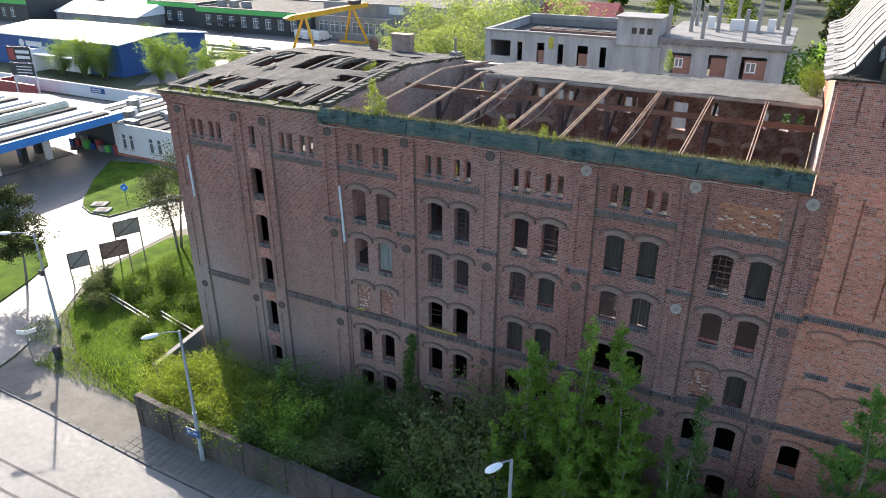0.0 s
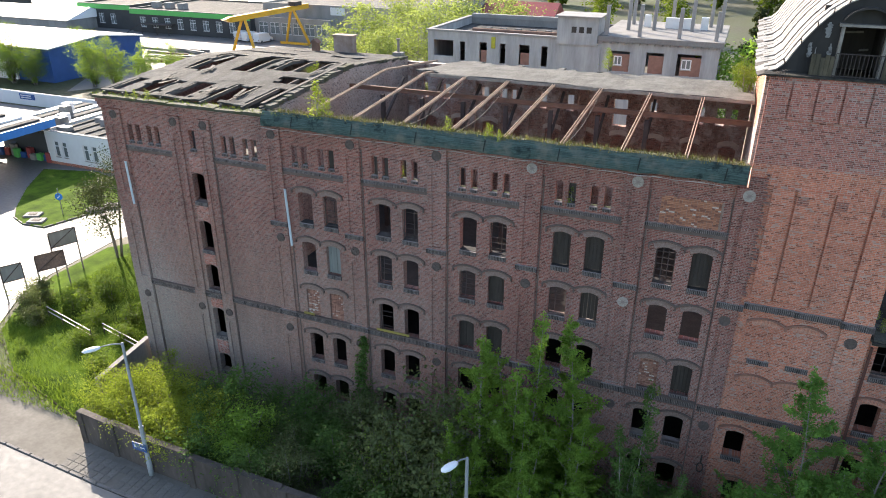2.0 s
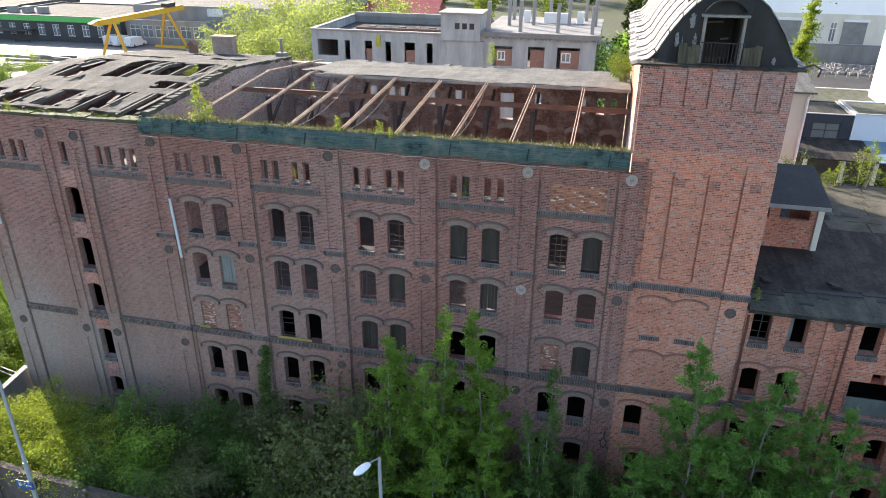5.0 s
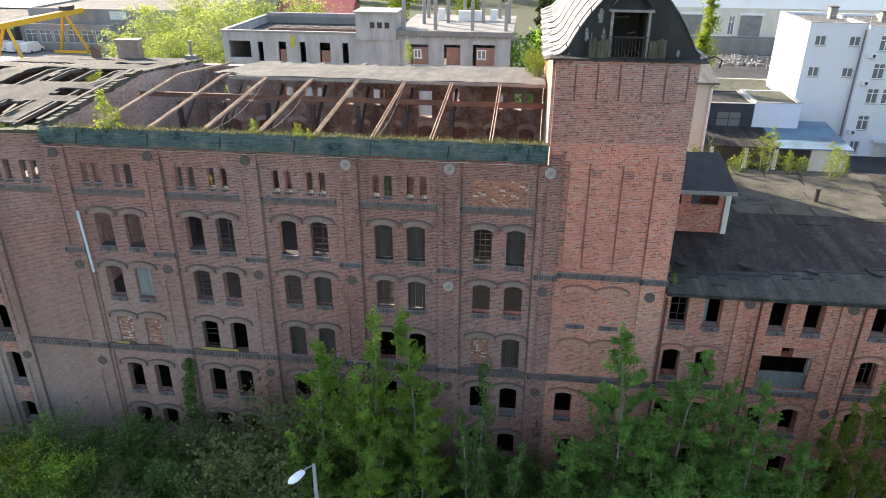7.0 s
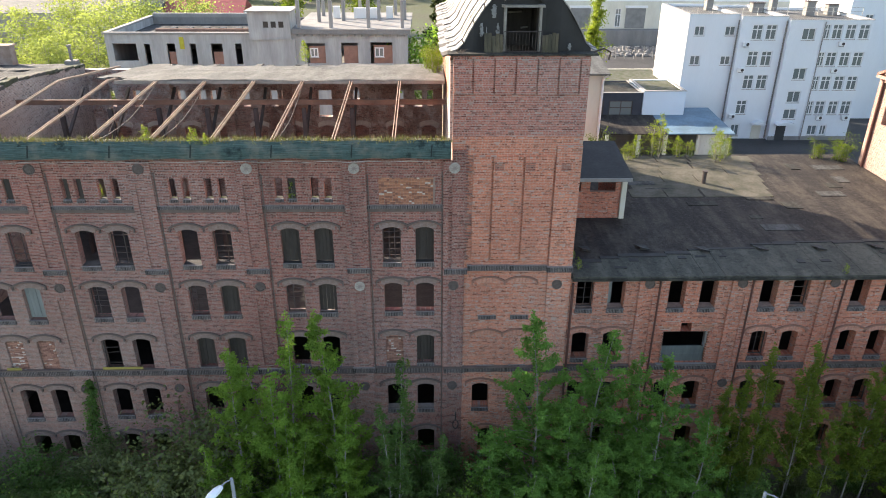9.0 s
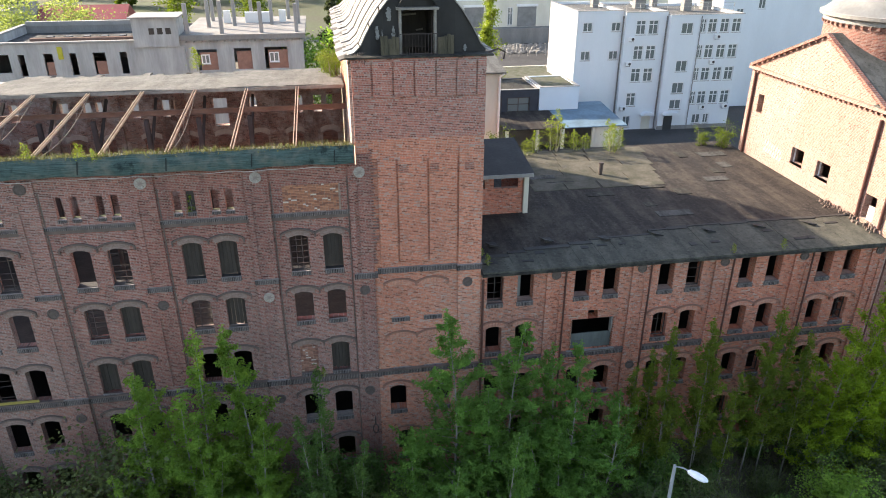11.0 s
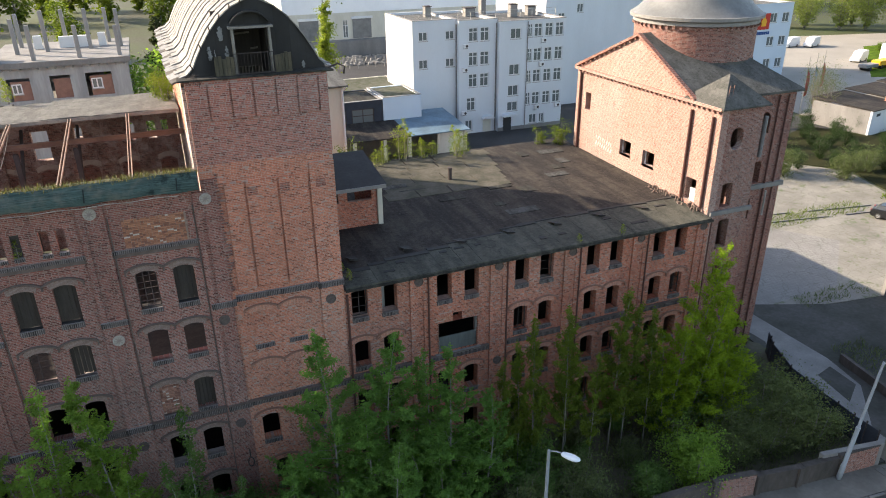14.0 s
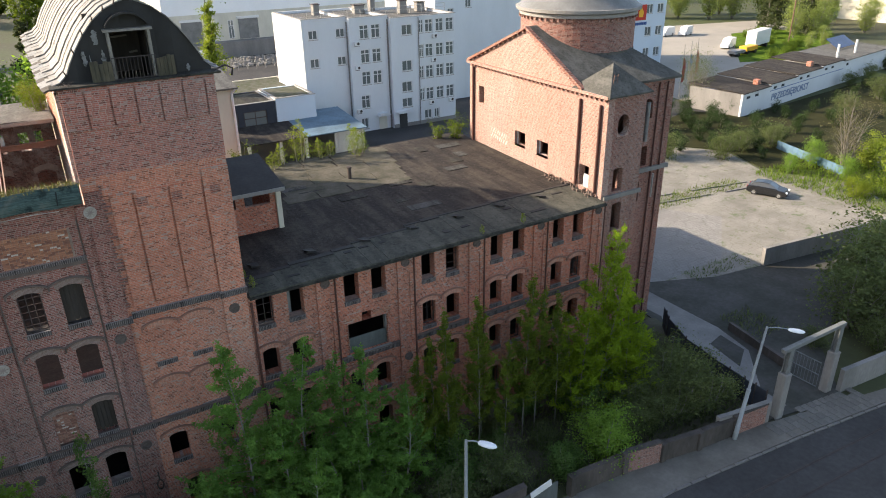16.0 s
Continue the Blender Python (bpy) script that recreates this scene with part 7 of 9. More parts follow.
plant_out(scrub, [(66.5, -6.5, 0, 5.6, 0), (70.5, -5.4, 0, 6.4, 90), (69.0, -9.4, 0, 5.6, 180), (75, -3.8, 0, 6.0, 270), (80, -1.6, 0, 4.2, 20), (64.8, -9.6, 0, 3.0, 50), (61.5, -6.8, 0, 1.6, 150), (146, 42, 0, 2.6, 0), (156, 44, 0, 2.6, 60), (167, 47, 0, 2.8, 90), (125, 30, 0, 3.6, 200), (140, 33, 0, 4.2, 200), (155, 36, 0, 4.0, 120), (170, 40, 0, 4.5, 20), (92, 26, 0, 3.4, 10), (97, 27, 0, 3.0, 10), (102, 26, 0, 3.2, 40), (86, 30, 0, 3.6, 40)], 4)
bare_tree = plant("bare_tree", "leafless spreading tree with pale twigs", "tree", 8, 3.0, 3200, 0.13, leaf_dry, 178, 6, "round", 0.15, bark, 0.08, clump=0.2, rise=0.9, stem_r=0.13)
plant_out(bare_tree, [(99.5, 14.5, 0, 8.6, 0)], 8)
# these stand in the sun; the dark leaf takes the place of shade
dark_tree = plant("shade_tree", "dense tree, shade painted into its dark green leaf", "tree", 8, 3.0, 4200, 0.3, leaf_shaded_side, 179, 3, "round", 0.05, bark, 0.05, "trees round the yard", clump=0.3)
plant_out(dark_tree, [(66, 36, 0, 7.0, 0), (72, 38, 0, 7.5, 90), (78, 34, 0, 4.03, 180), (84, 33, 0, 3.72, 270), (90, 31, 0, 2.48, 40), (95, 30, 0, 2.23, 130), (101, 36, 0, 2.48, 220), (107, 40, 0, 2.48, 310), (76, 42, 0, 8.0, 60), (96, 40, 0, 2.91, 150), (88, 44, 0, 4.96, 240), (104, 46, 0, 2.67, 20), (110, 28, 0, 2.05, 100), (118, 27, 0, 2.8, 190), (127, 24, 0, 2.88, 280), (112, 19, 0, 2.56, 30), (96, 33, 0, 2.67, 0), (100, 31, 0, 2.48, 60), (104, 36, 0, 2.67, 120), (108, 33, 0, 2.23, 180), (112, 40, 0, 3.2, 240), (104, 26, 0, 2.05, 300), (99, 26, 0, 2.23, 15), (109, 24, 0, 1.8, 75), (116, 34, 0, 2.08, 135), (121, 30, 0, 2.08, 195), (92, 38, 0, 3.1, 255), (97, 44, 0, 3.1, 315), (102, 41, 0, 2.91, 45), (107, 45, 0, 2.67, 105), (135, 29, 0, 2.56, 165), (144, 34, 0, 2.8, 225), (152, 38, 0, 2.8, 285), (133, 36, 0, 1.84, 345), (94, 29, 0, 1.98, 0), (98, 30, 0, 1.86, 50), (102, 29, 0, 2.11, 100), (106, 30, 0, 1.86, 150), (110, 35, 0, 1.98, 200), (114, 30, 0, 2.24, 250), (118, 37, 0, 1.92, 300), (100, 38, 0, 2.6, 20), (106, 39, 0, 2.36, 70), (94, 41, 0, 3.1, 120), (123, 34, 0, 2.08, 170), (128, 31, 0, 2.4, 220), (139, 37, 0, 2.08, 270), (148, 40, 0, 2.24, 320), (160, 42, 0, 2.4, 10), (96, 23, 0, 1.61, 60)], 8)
twig_tree = plant("twig_tree", "bare purplish twiggy tree before the flags", "tree", 8, 3.2, 3600, 0.14, leaf_dull, 188, 8, "round", 0.1, bark, 0.08, clump=0.2, rise=0.9, stem_r=0.1)
plant_out(twig_tree, [(111.5, 47.5, 0, 8.5, 40), (114.5, 50, 0, 7.0, 140)], 8)
# weeds and saplings that grow on the buildings
weed = plant("wall_sapling", "small birch sapling rooted in the masonry", "plant", 1.6, 0.5, 650, 0.09, leaf_yellow, 181, 2, "cone", 0.1, bark_pale, 0.05, "plants on the roofs", clump=0.3)
plant_out(weed, [(-1.95, 0.15, 18.6, 1.8, 0), (-1.4, 0.1, 18.55, 1.2, 90), (5.2, 0.1, 18.6, 0.8, 40), (7.3, -0.1, 18.6, 0.75, 80), (7.8, -0.15, 18.55, 0.55, 10), (-13.5, -0.2, 18.5, 0.6, 0), (-12.6, -0.2, 18.5, 0.7, 70), (-14.2, -0.1, 18.5, 0.45, 30), (9.5, 16.8, 19.0, 1.3, 0), (37.4, -0.1, 12.12, 0.5, 0), (40.2, -0.1, 12.12, 0.6, 90), (24.6, 0.4, 12.2, 0.6, 0), (24.5, 1.4, 12.25, 0.5, 0), (11.2, 0.2, 16.0, 0.9, 0), (2.6, 0.25, 16.0, 0.8, 0), (16.3, -0.2, 7.0, 0.5, 0)], 1.6)

birch_small = plant("birch_sapling", "slim birch sapling on the old roof", "plant", 2.6, 0.75, 1500, 0.085, leaf_yellow, 184, 3, "cone", 0.12, bark_pale, 0.05, "plants on the roofs", clump=0.3)
plant_out(birch_small, [(33.0, 16.4, 12.5, 3.0, 0), (31.6, 16.2, 12.55, 1.6, 50), (30.8, 15.8, 12.5, 1.3, 10), (34.6, 16.3, 12.55, 1.6, 150), (35.4, 16.4, 12.55, 1.3, 200), (37.0, 15.6, 12.5, 2.4, 100), (37.6, 16.0, 12.55, 1.7, 250), (-7.2, 8.5, 18.3, 1.3, 30), (-8.0, 9.0, 18.3, 1.0, 30)], 2.6)
roof_shrub = plant("roof_shrub", "leafy shrub rooted in the ruined masonry", "plant", 2.4, 1.0, 2000, 0.10, leaf_olive, 185, 6, "bush", 0.1, None, 0, "plants on the roofs", clump=0.34)
plant_out(roof_shrub, [(17.6, 15.2, 18.7, 2.0, 0), (17.7, 17.0, 18.6, 1.8, 90), (17.9, 12.6, 19.0, 1.6, 200), (28.6, 15.6, 12.45, 2.4, 0), (45.5, 15.7, 12.5, 2.0, 20), (44.2, 16.2, 12.5, 1.5, 120), (25.3, 14.5, 12.4, 2.2, 60)], 2.4)

r = rng(520)
ivy_pts = []
for k in range(2600):
    z = 6.4 * r.random() ** 1.25
    ivy_pts.append((0.15 + 0.16 * math.sin(z * 1.3) + r.gauss(0, 0.42 - 0.05 * z), -0.16 - abs(r.gauss(0, 0.08)), z))
ivy = thing("ivy", "dark climbing ivy on a pilaster of the mill", "plant", (0, 0, 0))
part("trunk", Geo().tube([(0.1, -0.2, -0.1), (0.3, -0.2, 1.5), (0.05, -0.2, 3.5), (0.2, -0.19, 5.8)], [0.04, 0.03, 0.02, 0.01], 5), bark, ivy)
link("crown", leaf_mesh("crown", ivy_pts, 0.14, 521, leaf_deep), None, ivy)


def grass(name, label, area, count, h, material, seed, z=0.05):
    """A patch of blades within a rectangle."""
    rs = np.random.RandomState(seed)
    x0, x1, y0, y1 = area
    p = np.stack([rs.uniform(x0, x1, count), rs.uniform(y0, y1, count), np.full(count, z)], 1)
    me = leaf_mesh(name, p, h, seed, material, 1.0, 0.16)
    co = np.empty(len(me.vertices) * 3)
    me.vertices.foreach_get("co", co)
    co = co.reshape(-1, 4, 3)
    co[:, :, 2] = z + np.abs(co[:, :, 2] - z)
    co[:, 2, 2] += h * 0.5
    me.vertices.foreach_set("co", co.ravel())
    ob = new(name, me)
    return tagged(ob, label, "grass", kind="stuff")


grass("grass", "tall sunlit grass in the wild garden", (-31, -16.5, -4.6, 14), 26000, 0.2, leaf_grass, 501)
grass("grass", "weeds along the foot of the garden wall", (-26, -14, -6.6, -4.4), 2600, 0.28, leaf_grass, 502, 0.1)
grass("weeds", "dull weeds in the cracks of the drive", (59.0, 62.2, -4.2, -0.6), 420, 0.3, leaf_dull, 521, 0.04)
grass("weeds", "dull weeds along the joint of the drive", (62.5, 69.5, 4.4, 6.2), 420, 0.25, leaf_dull, 522, 0.04)
grass("grass", "grass on the broken eaves", (-16.8, -4, -0.3, 0.5), 600, 0.13, leaf_olive, 503, 18.58)
grass("grass", "moss and grass along the netting", (-4.5, 18.3, -0.15, 0.5), 3600, 0.2, leaf_dry, 504, 18.62)
grass("grass", "grass verge beside the yard", (90, 104, 4, 20), 5000, 0.5, leaf_grass, 505, 0)
grass("grass", "weedy strip across the yard", (68, 86, 17.6, 20.4), 1400, 0.3, leaf_olive, 506, 0.02)
grass("grass", "dull undergrowth beneath the thicket", (30, 51.5, -8.6, -0.8), 7000, 0.32, leaf_dull, 507, 0.05)
grass("grass", "dark undergrowth beneath the thicket", (-8, 30, -8.0, -0.6), 7000, 0.32, leaf_deep, 508, 0.05)

# ---- buildings and things around ----
PANES = {}


def window_unit(parent, x, y, z, w, h, frame=None, mullion=True, name="window"):
    """A glazed window seen from the south: frame, mullion and pane, set back in its opening."""
    key = (round(w, 2), round(h, 2), mullion)
    if key not in PANES:
        g, t = Geo(), 0.11
        g.box(-w / 2, 0.1, 0, w / 2, 0.16, t).box(-w / 2, 0.1, h - t, w / 2, 0.16, h).box(-w / 2, 0.1, t, -w / 2 + t, 0.16, h - t).box(w / 2 - t, 0.1, t, w / 2, 0.16, h - t)
        if mullion:
            g.box(-t / 2, 0.095, t, t / 2, 0.155, h - t)
        if h > 1.8:
            g.box(-w / 2 + t, 0.09, h * 0.68 - t / 2, -t / 2, 0.15, h * 0.68 + t / 2).box(t / 2, 0.09, h * 0.68 - t / 2, w / 2 - t, 0.15, h * 0.68 + t / 2)
        p = Geo().box(-w / 2 + t * 0.5, 0.13, t * 0.5, w / 2 - t * 0.5, 0.145, h - t * 0.5)
        PANES[key] = (g.mesh(name), p.mesh("pane"), Geo().box(-w / 2 - 0.06, -0.06, -0.08, w / 2 + 0.06, 0.12, 0).mesh("sill"))
    f, p, s = PANES[key]
    ob = put(name, f, frame or white_paint, parent, x, y, z)
    link("pane", p, office_glass, ob)
    link("sill", s, zinc_pale, ob)
    return ob


def block(name, label, category, x0, x1, y0, y1, h, wall, roof, rows=(), group="", parapet=0.35, frame=None, z0=-0.2, turn=0.0):
    """A plain house: walls with openings to the south, a roof with its parapet. rows: (x, sill, width, height, mullion)."""
    ob = thing(name, label, category, (x0, y0, 0), turn, group)
    w, d = x1 - x0, y1 - y0
    ops = [(x - x0 - a / 2, x - x0 + a / 2, z, z + b, 0) for x, z, a, b, m in rows]
    part("wall", wall_with_openings(0, w, z0, h, ops, 0.3, front), wall, ob)
    part("side_wall", Geo().box(0.003, 0.3, z0, 0.3, d, h - 0.003), wall, ob)
    part("side_wall", Geo().box(w - 0.3, 0.3, z0, w - 0.003, d, h - 0.003), wall, ob)
    part("back_wall", Geo().box(0.3, d - 0.3, z0, w - 0.3, d - 0.003, h - 0.003), wall, ob)
    part("roof", Geo().box(0.3, 0.3, h - parapet - 0.25, w - 0.3, d - 0.3, h - parapet), roof, ob)
    part("parapet_cap", Geo().box(-0.06, -0.06, h, w + 0.06, 0.36, h + 0.06).box(-0.06, 0.36, h, 0.36, d, h + 0.06).box(w - 0.36, 0.36, h, w + 0.06, d, h + 0.06), concrete_pale, ob)
    for x, z, a, b, m in rows:
        window_unit(ob, x - x0, 0, z, a, b, frame, m)
    return ob


# white office building
off_rows = [(52.97, 13.59, 1.35, 1.24, True), (57.0, 13.6, 1.35, 1.2, True), (52.93, 9.8, 1.35, 1.27, True), (57.0, 9.83, 1.35, 1.2, True)]
office = block("office_building", "white rendered office block with many windows", "building", 51.4, 58.0, 64.2, 76, 16.3, plaster_white, felt_grey, off_rows)
mid_rows = [(x, z, 1.4, 1.9, True) for z in (13.2, 9.86, 6.8) for x in (60.25, 62.05)] + [(59.95, 3.4, 1.4, 1.9, True), (59.6, 0.4, 1.15, 1.6, True)]
mw = block("office_wing", "white rendered office block with paired windows", "building", 58.003, 64.0, 63.4, 76, 16.15, plaster_white, felt_grey, mid_rows, "white offices")
part("door", Geo().prism([(3.9, 0), (5.2, 0), (5.2, 1.7), (4.9, 2.05), (4.2, 2.05), (3.9, 1.7)], lambda u, w, d: (u, -d, w), 0.0, 0.05), plaster_cream, mw, "pale arched side door")
part("door_canopy", Geo().prism([(3.6, 2.1), (5.5, 2.1), (5.3, 2.4), (4.55, 2.6), (3.8, 2.4)], lambda u, w, d: (u, -d, w), 0, 0.9), plaster_white, mw)
right_rows = [(66.6, 13.29, 1.7, 1.48, True), (66.5, 8.2, 1.7, 1.55, True), (66.4, 5.16, 1.75, 1.55, True), (66.35, 2.9, 1.75, 1.4, True)] + [(x, z, w, 1.85, True) for z in (13.4, 9.95, 6.85, 3.55) for x, w in ((68.95, 0.75), (70.27, 1.3), (72.05, 1.3), (73.8, 1.35))] + [(69.9, 0.7, 1.3, 1.4, True), (71.4, 0.7, 0.9, 1.4, True)]
ow = block("office_wing", "white rendered office wing with rows of windows", "building", 64.003, 74.8, 62.6, 76, 15.8, plaster_white, felt_grey, right_rows, "white offices")
part("plinth", Geo().box(0, -0.05, 0, 10.8, 0, 0.55), concrete, ow, "grey base course")
door = part("door", Geo().box(0.9, -0.06, 0, 2.2, 0.05, 2.2), black_clad, ow, "dark entrance door")
part("door_canopy", Geo().prism([(0.5, 2.3), (3.0, 2.3), (2.8, 2.55), (1.75, 2.75), (0.7, 2.55)], lambda u, w, d: (u, -d, w), 0, 1.1), plaster_white, ow)
for k, (x, z) in enumerate(((59.0, 12.4), (58.9, 9.1), (58.8, 2.9), (71.1, 12.6), (70.9, 9.2), (70.4, 2.9), (73.9, 2.9))):
    u = thing("air_conditioner", "small white air conditioner box on the wall", "air conditioner", (x, 63.0 if x < 65 else 62.2, z), 0, "air conditioners")
    part("case", Geo().bevel_box(-0.42, 0, 0, 0.42, 0.38, 0.55, 0.03), white_paint, u)
    part("fan_grille", Geo().tube([(0.1, -0.015, 0.27), (0.1, 0.01, 0.27)], 0.2, 14), steel_dark, u)
    part("bracket", Geo().box(-0.3, 0.1, -0.08, 0.3, 0.395, 0), steel_dark, u)
for x, y in ((57.9, 1.45), (63.85, 0.7), (68.45, -0.1)):
    part("down_pipe", Geo().tube([(x - 64.0, y, 0.1), (x - 64.0, y, 15.6)], 0.09, 6), concrete, ow)
part("bay_step", Geo().box(4.3, -0.12, 0.55, 4.42, 0, 15.8), plaster_white, ow)
rl = thing("roof_railing", "thin steel railing on the office roof", "railing", (51, 66, 15.84))
g = Geo()
for x in range(0, 25, 2):
    g.bar((x, 0, 0), (x, 0, 1.1), 0.05, 0.05)
part("rail", g.bar((0, 0, 1.1), (24, 0, 1.1), 0.05, 0.05).bar((0, 0, 0.6), (24, 0, 0.6), 0.04, 0.04), zinc_pale, rl)
for x, y, w, h in ((56, 71, 0.9, 1.9), (62, 70, 1.6, 1.5), (69, 69, 1.2, 1.8), (72.5, 70, 1.4, 1.3), (66, 73, 0.8, 2.4)):
    u = thing("roof_unit", "grey ventilation unit on the office roof", "roof unit", (x, y, 15.5), 0, "roof units")
    part("case", Geo().bevel_box(0, 0, 0, w, 1.1, h, 0.05), concrete, u)
    part("hood", Geo().box(-0.1, -0.1, h, w + 0.1, 1.2, h + 0.1), steel_dark, u)
# neighbours behind the offices
block("white_block", "tall plain white rendered block", "building", 78, 104, 74, 92, 17.5, plaster_white, felt_grey, [(81, 13.5, 1.2, 1.6, True), (81, 9.5, 1.2, 1.6, True), (84.5, 15, 1.2, 1.4, True), (97, 14.2, 1.6, 1.4, True)])
nb = block("blue_office", "pale blue office building with a red banner", "building", 106, 134, 76, 92, 14.3, plaster_blue, felt_grey, [(x, z, 1.7, 1.8, True) for z in (10.75, 6.4, 2.2) for x in (112, 116, 120, 123.8, 129.4, 132.4)])
part("banner", Geo().box(19.5, -0.12, 9.6, 22.4, -0.04, 12.55), plain_material("banner_red", (0.5, 0.05, 0.03), amount=0.2), nb, "red banner with a yellow emblem")
part("banner_emblem", Geo().prism([(20.4, 10.2), (21.5, 10.2), (21.6, 11.2), (20.95, 12.1), (20.3, 11.2)], lambda u, w, d: (u, -0.12 - d, w), 0, 0.03), yellow_paint, nb)
for k in range(9):
    part("sign_bar", Geo().box(18.7 + 0.46 * k, -0.1, 8.65, 19.05 + 0.46 * k, -0.02, 9.2), blue_metal, nb)
# long far hall
fh = block("far_hall", "long pale industrial hall with shutters", "building", 48, 104, 143, 170, 16, plaster_cream, felt_grey, [(62.9, 3.9, 1.3, 4.1, True), (73.6, 3.9, 1.3, 4.0, True), (77.6, 6.0, 1.2, 1.4, True), (90, 3.9, 1.4, 4.0, True)])
for x in (3.6, 16.7, 34):
    part("roller_shutter", Geo().box(x, -0.1, 3.6, x + 4.7, 0.05, 8.2), zinc_dome, fh, "grey roller shutter")
    part("shutter_box", Geo().box(x - 0.3, -0.5, 8.2, x + 5.0, 0, 8.7), white_paint, fh)
part("cladding_band", Geo().box(-0.1, -0.12, 9.7, 56.1, -0.02, 16.0), white_metal, fh)
part("loading_dock", Geo().box(-0.1, -3.0, -0.1, 56.1, -0.03, 3.5), concrete, fh, "grey concrete loading dock")
part("hall_pipe", Geo().tube([(9.6, -0.25, 3.5), (9.6, -0.25, 15.5)], 0.12, 6), concrete, fh)
# low sheds behind the wing
block("flat_shed", "low flat-roofed shed with mossy roof", "shed", 42.5, 52.6, 66, 80, 6.3, plaster_cream, ledge_mat, (), parapet=0.1)
block("white_annex", "small white annex with a mossy roof", "shed", 45.0, 50.4, 58.6, 65.9, 7.6, plaster_blue, ledge_mat, (), parapet=0.1)
block("glazed_shed", "dark glazed lean-to overgrown with saplings", "shed", 36.5, 44.9, 58.6, 65.9, 7.4, fence_dark, tar_patch, [(38.5, 3.6, 3.0, 2.8, True), (42.2, 3.6, 3.0, 2.8, True)], parapet=0.1, frame=steel_dark)
bs = thing("blue_roofed_shed", "open shed with a faded blue sheet roof", "shed", (39, 52.2, 0))
part("roof", Geo().prism([(-0.3, 3.9), (9.2, 4.7), (9.2, 4.82), (-0.3, 4.02)], lambda u, w, d: (d, u, w), 7.4, 15.6), blue_roof, bs, "faded blue sheet roof")
part("dark_roof", Geo().prism([(-0.3, 3.9), (9.2, 4.7), (9.2, 4.82), (-0.3, 4.02)], lambda u, w, d: (d, u, w), -0.3, 7.38), tar_roof, bs)
for x in (0, 3.9, 7.2, 11.2, 14.9):
    part("post", Geo().box(x, 0, -0.1, x + 0.35, 0.35, 3.95), plaster_cream, bs)
part("back_wall", Geo().box(0, 6, -0.1, 15, 6.3, 4.3), inner_dark, bs)
part("front_panel", Geo().box(11.6, 0.05, 0, 14.8, 0.25, 3.8), plaster_cream, bs)
an = thing("cream_annex", "tall narrow cream annex behind the tower", "building", (24.3, 22, 0))
part("wall", Geo().box(0, 0, -0.1, 6.1, 5, 17.1), plaster_cream, an)
part("roof", Geo().prism([(-0.35, 17.1), (5.2, 18.0), (5.2, 18.12), (-0.35, 17.22)], lambda u, w, d: (d, u, w), -0.2, 6.45), felt_grey, an)
part("down_pipe", Geo().tube([(6.0, -0.15, 0), (6.0, -0.15, 16.8), (6.3, -0.3, 17.1)], 0.09, 6), white_paint, an, "white down pipe")
r = rng(55)
g = Geo()
for k in range(520):
    x, y, s = r.uniform(57.5, 73), r.uniform(126, 136), r.uniform(0.15, 0.6)
    z = 1.3 * r.random() * (1 - abs(y - 131) / 5.2)
    g.box(x, y, max(0, z - 0.6), x + s, y + s * 0.8, z + s * r.uniform(0.3, 0.8))
tagged(link("scrap_heap", g.mesh("scrap_heap"), concrete_pale), "heap of pale scrap and sacks behind a fence", "scrap", kind="stuff")
fe = thing("wire_fence", "wire fence before the scrap heap", "fence", (54, 123, 0))
g = Geo()
for k in range(0, 22, 2):
    part("post", Geo().bar((k, 0, 0), (k, 0, 2.6), 0.12, 0.12), concrete_pale, fe)
part("rail", Geo().bar((0, 0, 2.5), (20, 0, 2.5), 0.05, 0.05).bar((0, 0, 1.3), (20, 0, 1.3), 0.04, 0.04), zinc_dome, fe)

# grey unfinished concrete building behind the mill
grows = [(-16.44, 12.6, 2.6, 1.9, False), (-13.95, 12.2, 0.65, 2.25, False), (-11.3, 12.2, 0.95, 2.3, False), (-8.85, 12.2, 0.7, 2.3, False), (-6.2, 12.2, 1.3, 2.3, False), (-3.77, 12.2, 0.75, 2.3, False), (4.9, 12.3, 2.15, 2.25, False), (8.7, 12.3, 1.9, 2.3, False), (12.3, 12.3, 2.5, 2.35, False)]
grey_render = plain_material("grey_render", (0.40, 0.40, 0.39), (0.20, 0.20, 0.195), scale=0.8, fine=5, amount=0.7, streak=0.18)
gb = thing("concrete_building", "grey unfinished concrete building with empty windows", "building", (-18.5, 52, 0))
part("front_wall", wall_with_openings(0, 33.8, -0.2, 15.5, [(x + 18.5 - a / 2, x + 18.5 + a / 2, z, z + b, 0) for x, z, a, b, m in grows], 0.35, front), grey_render, gb)
part("side_wall", Geo().box(0.003, 0.35, -0.2, 0.35, 15, 15.49), grey_render, gb)
part("side_wall", Geo().box(33.45, 0.35, -0.2, 33.797, 15, 15.45), concrete, gb)
part("back_wall", Geo().box(0.35, 14.6, -0.2, 33.45, 15, 15.49), concrete, gb)
part("roof_slab", Geo().box(0.35, 0.35, 14.4, 19, 14.6, 14.65), felt_dark, gb)
part("terrace_slab", Geo().box(20.85, -0.35, 15.55, 34.1, 14.9, 16.1), concrete, gb, "bare concrete roof terrace")
part("floor_slab", Geo().box(0.36, 0.36, 11.2, 33.4, 14.5, 11.5), concrete, gb)
part("coping", Geo().box(-0.15, -0.15, 15.5, 16.1, 0.4, 15.72).box(-0.15, 0.4, 15.5, 0.4, 15, 15.72).box(0.4, 14.5, 15.5, 19, 15.1, 16.0), concrete_pale, gb)
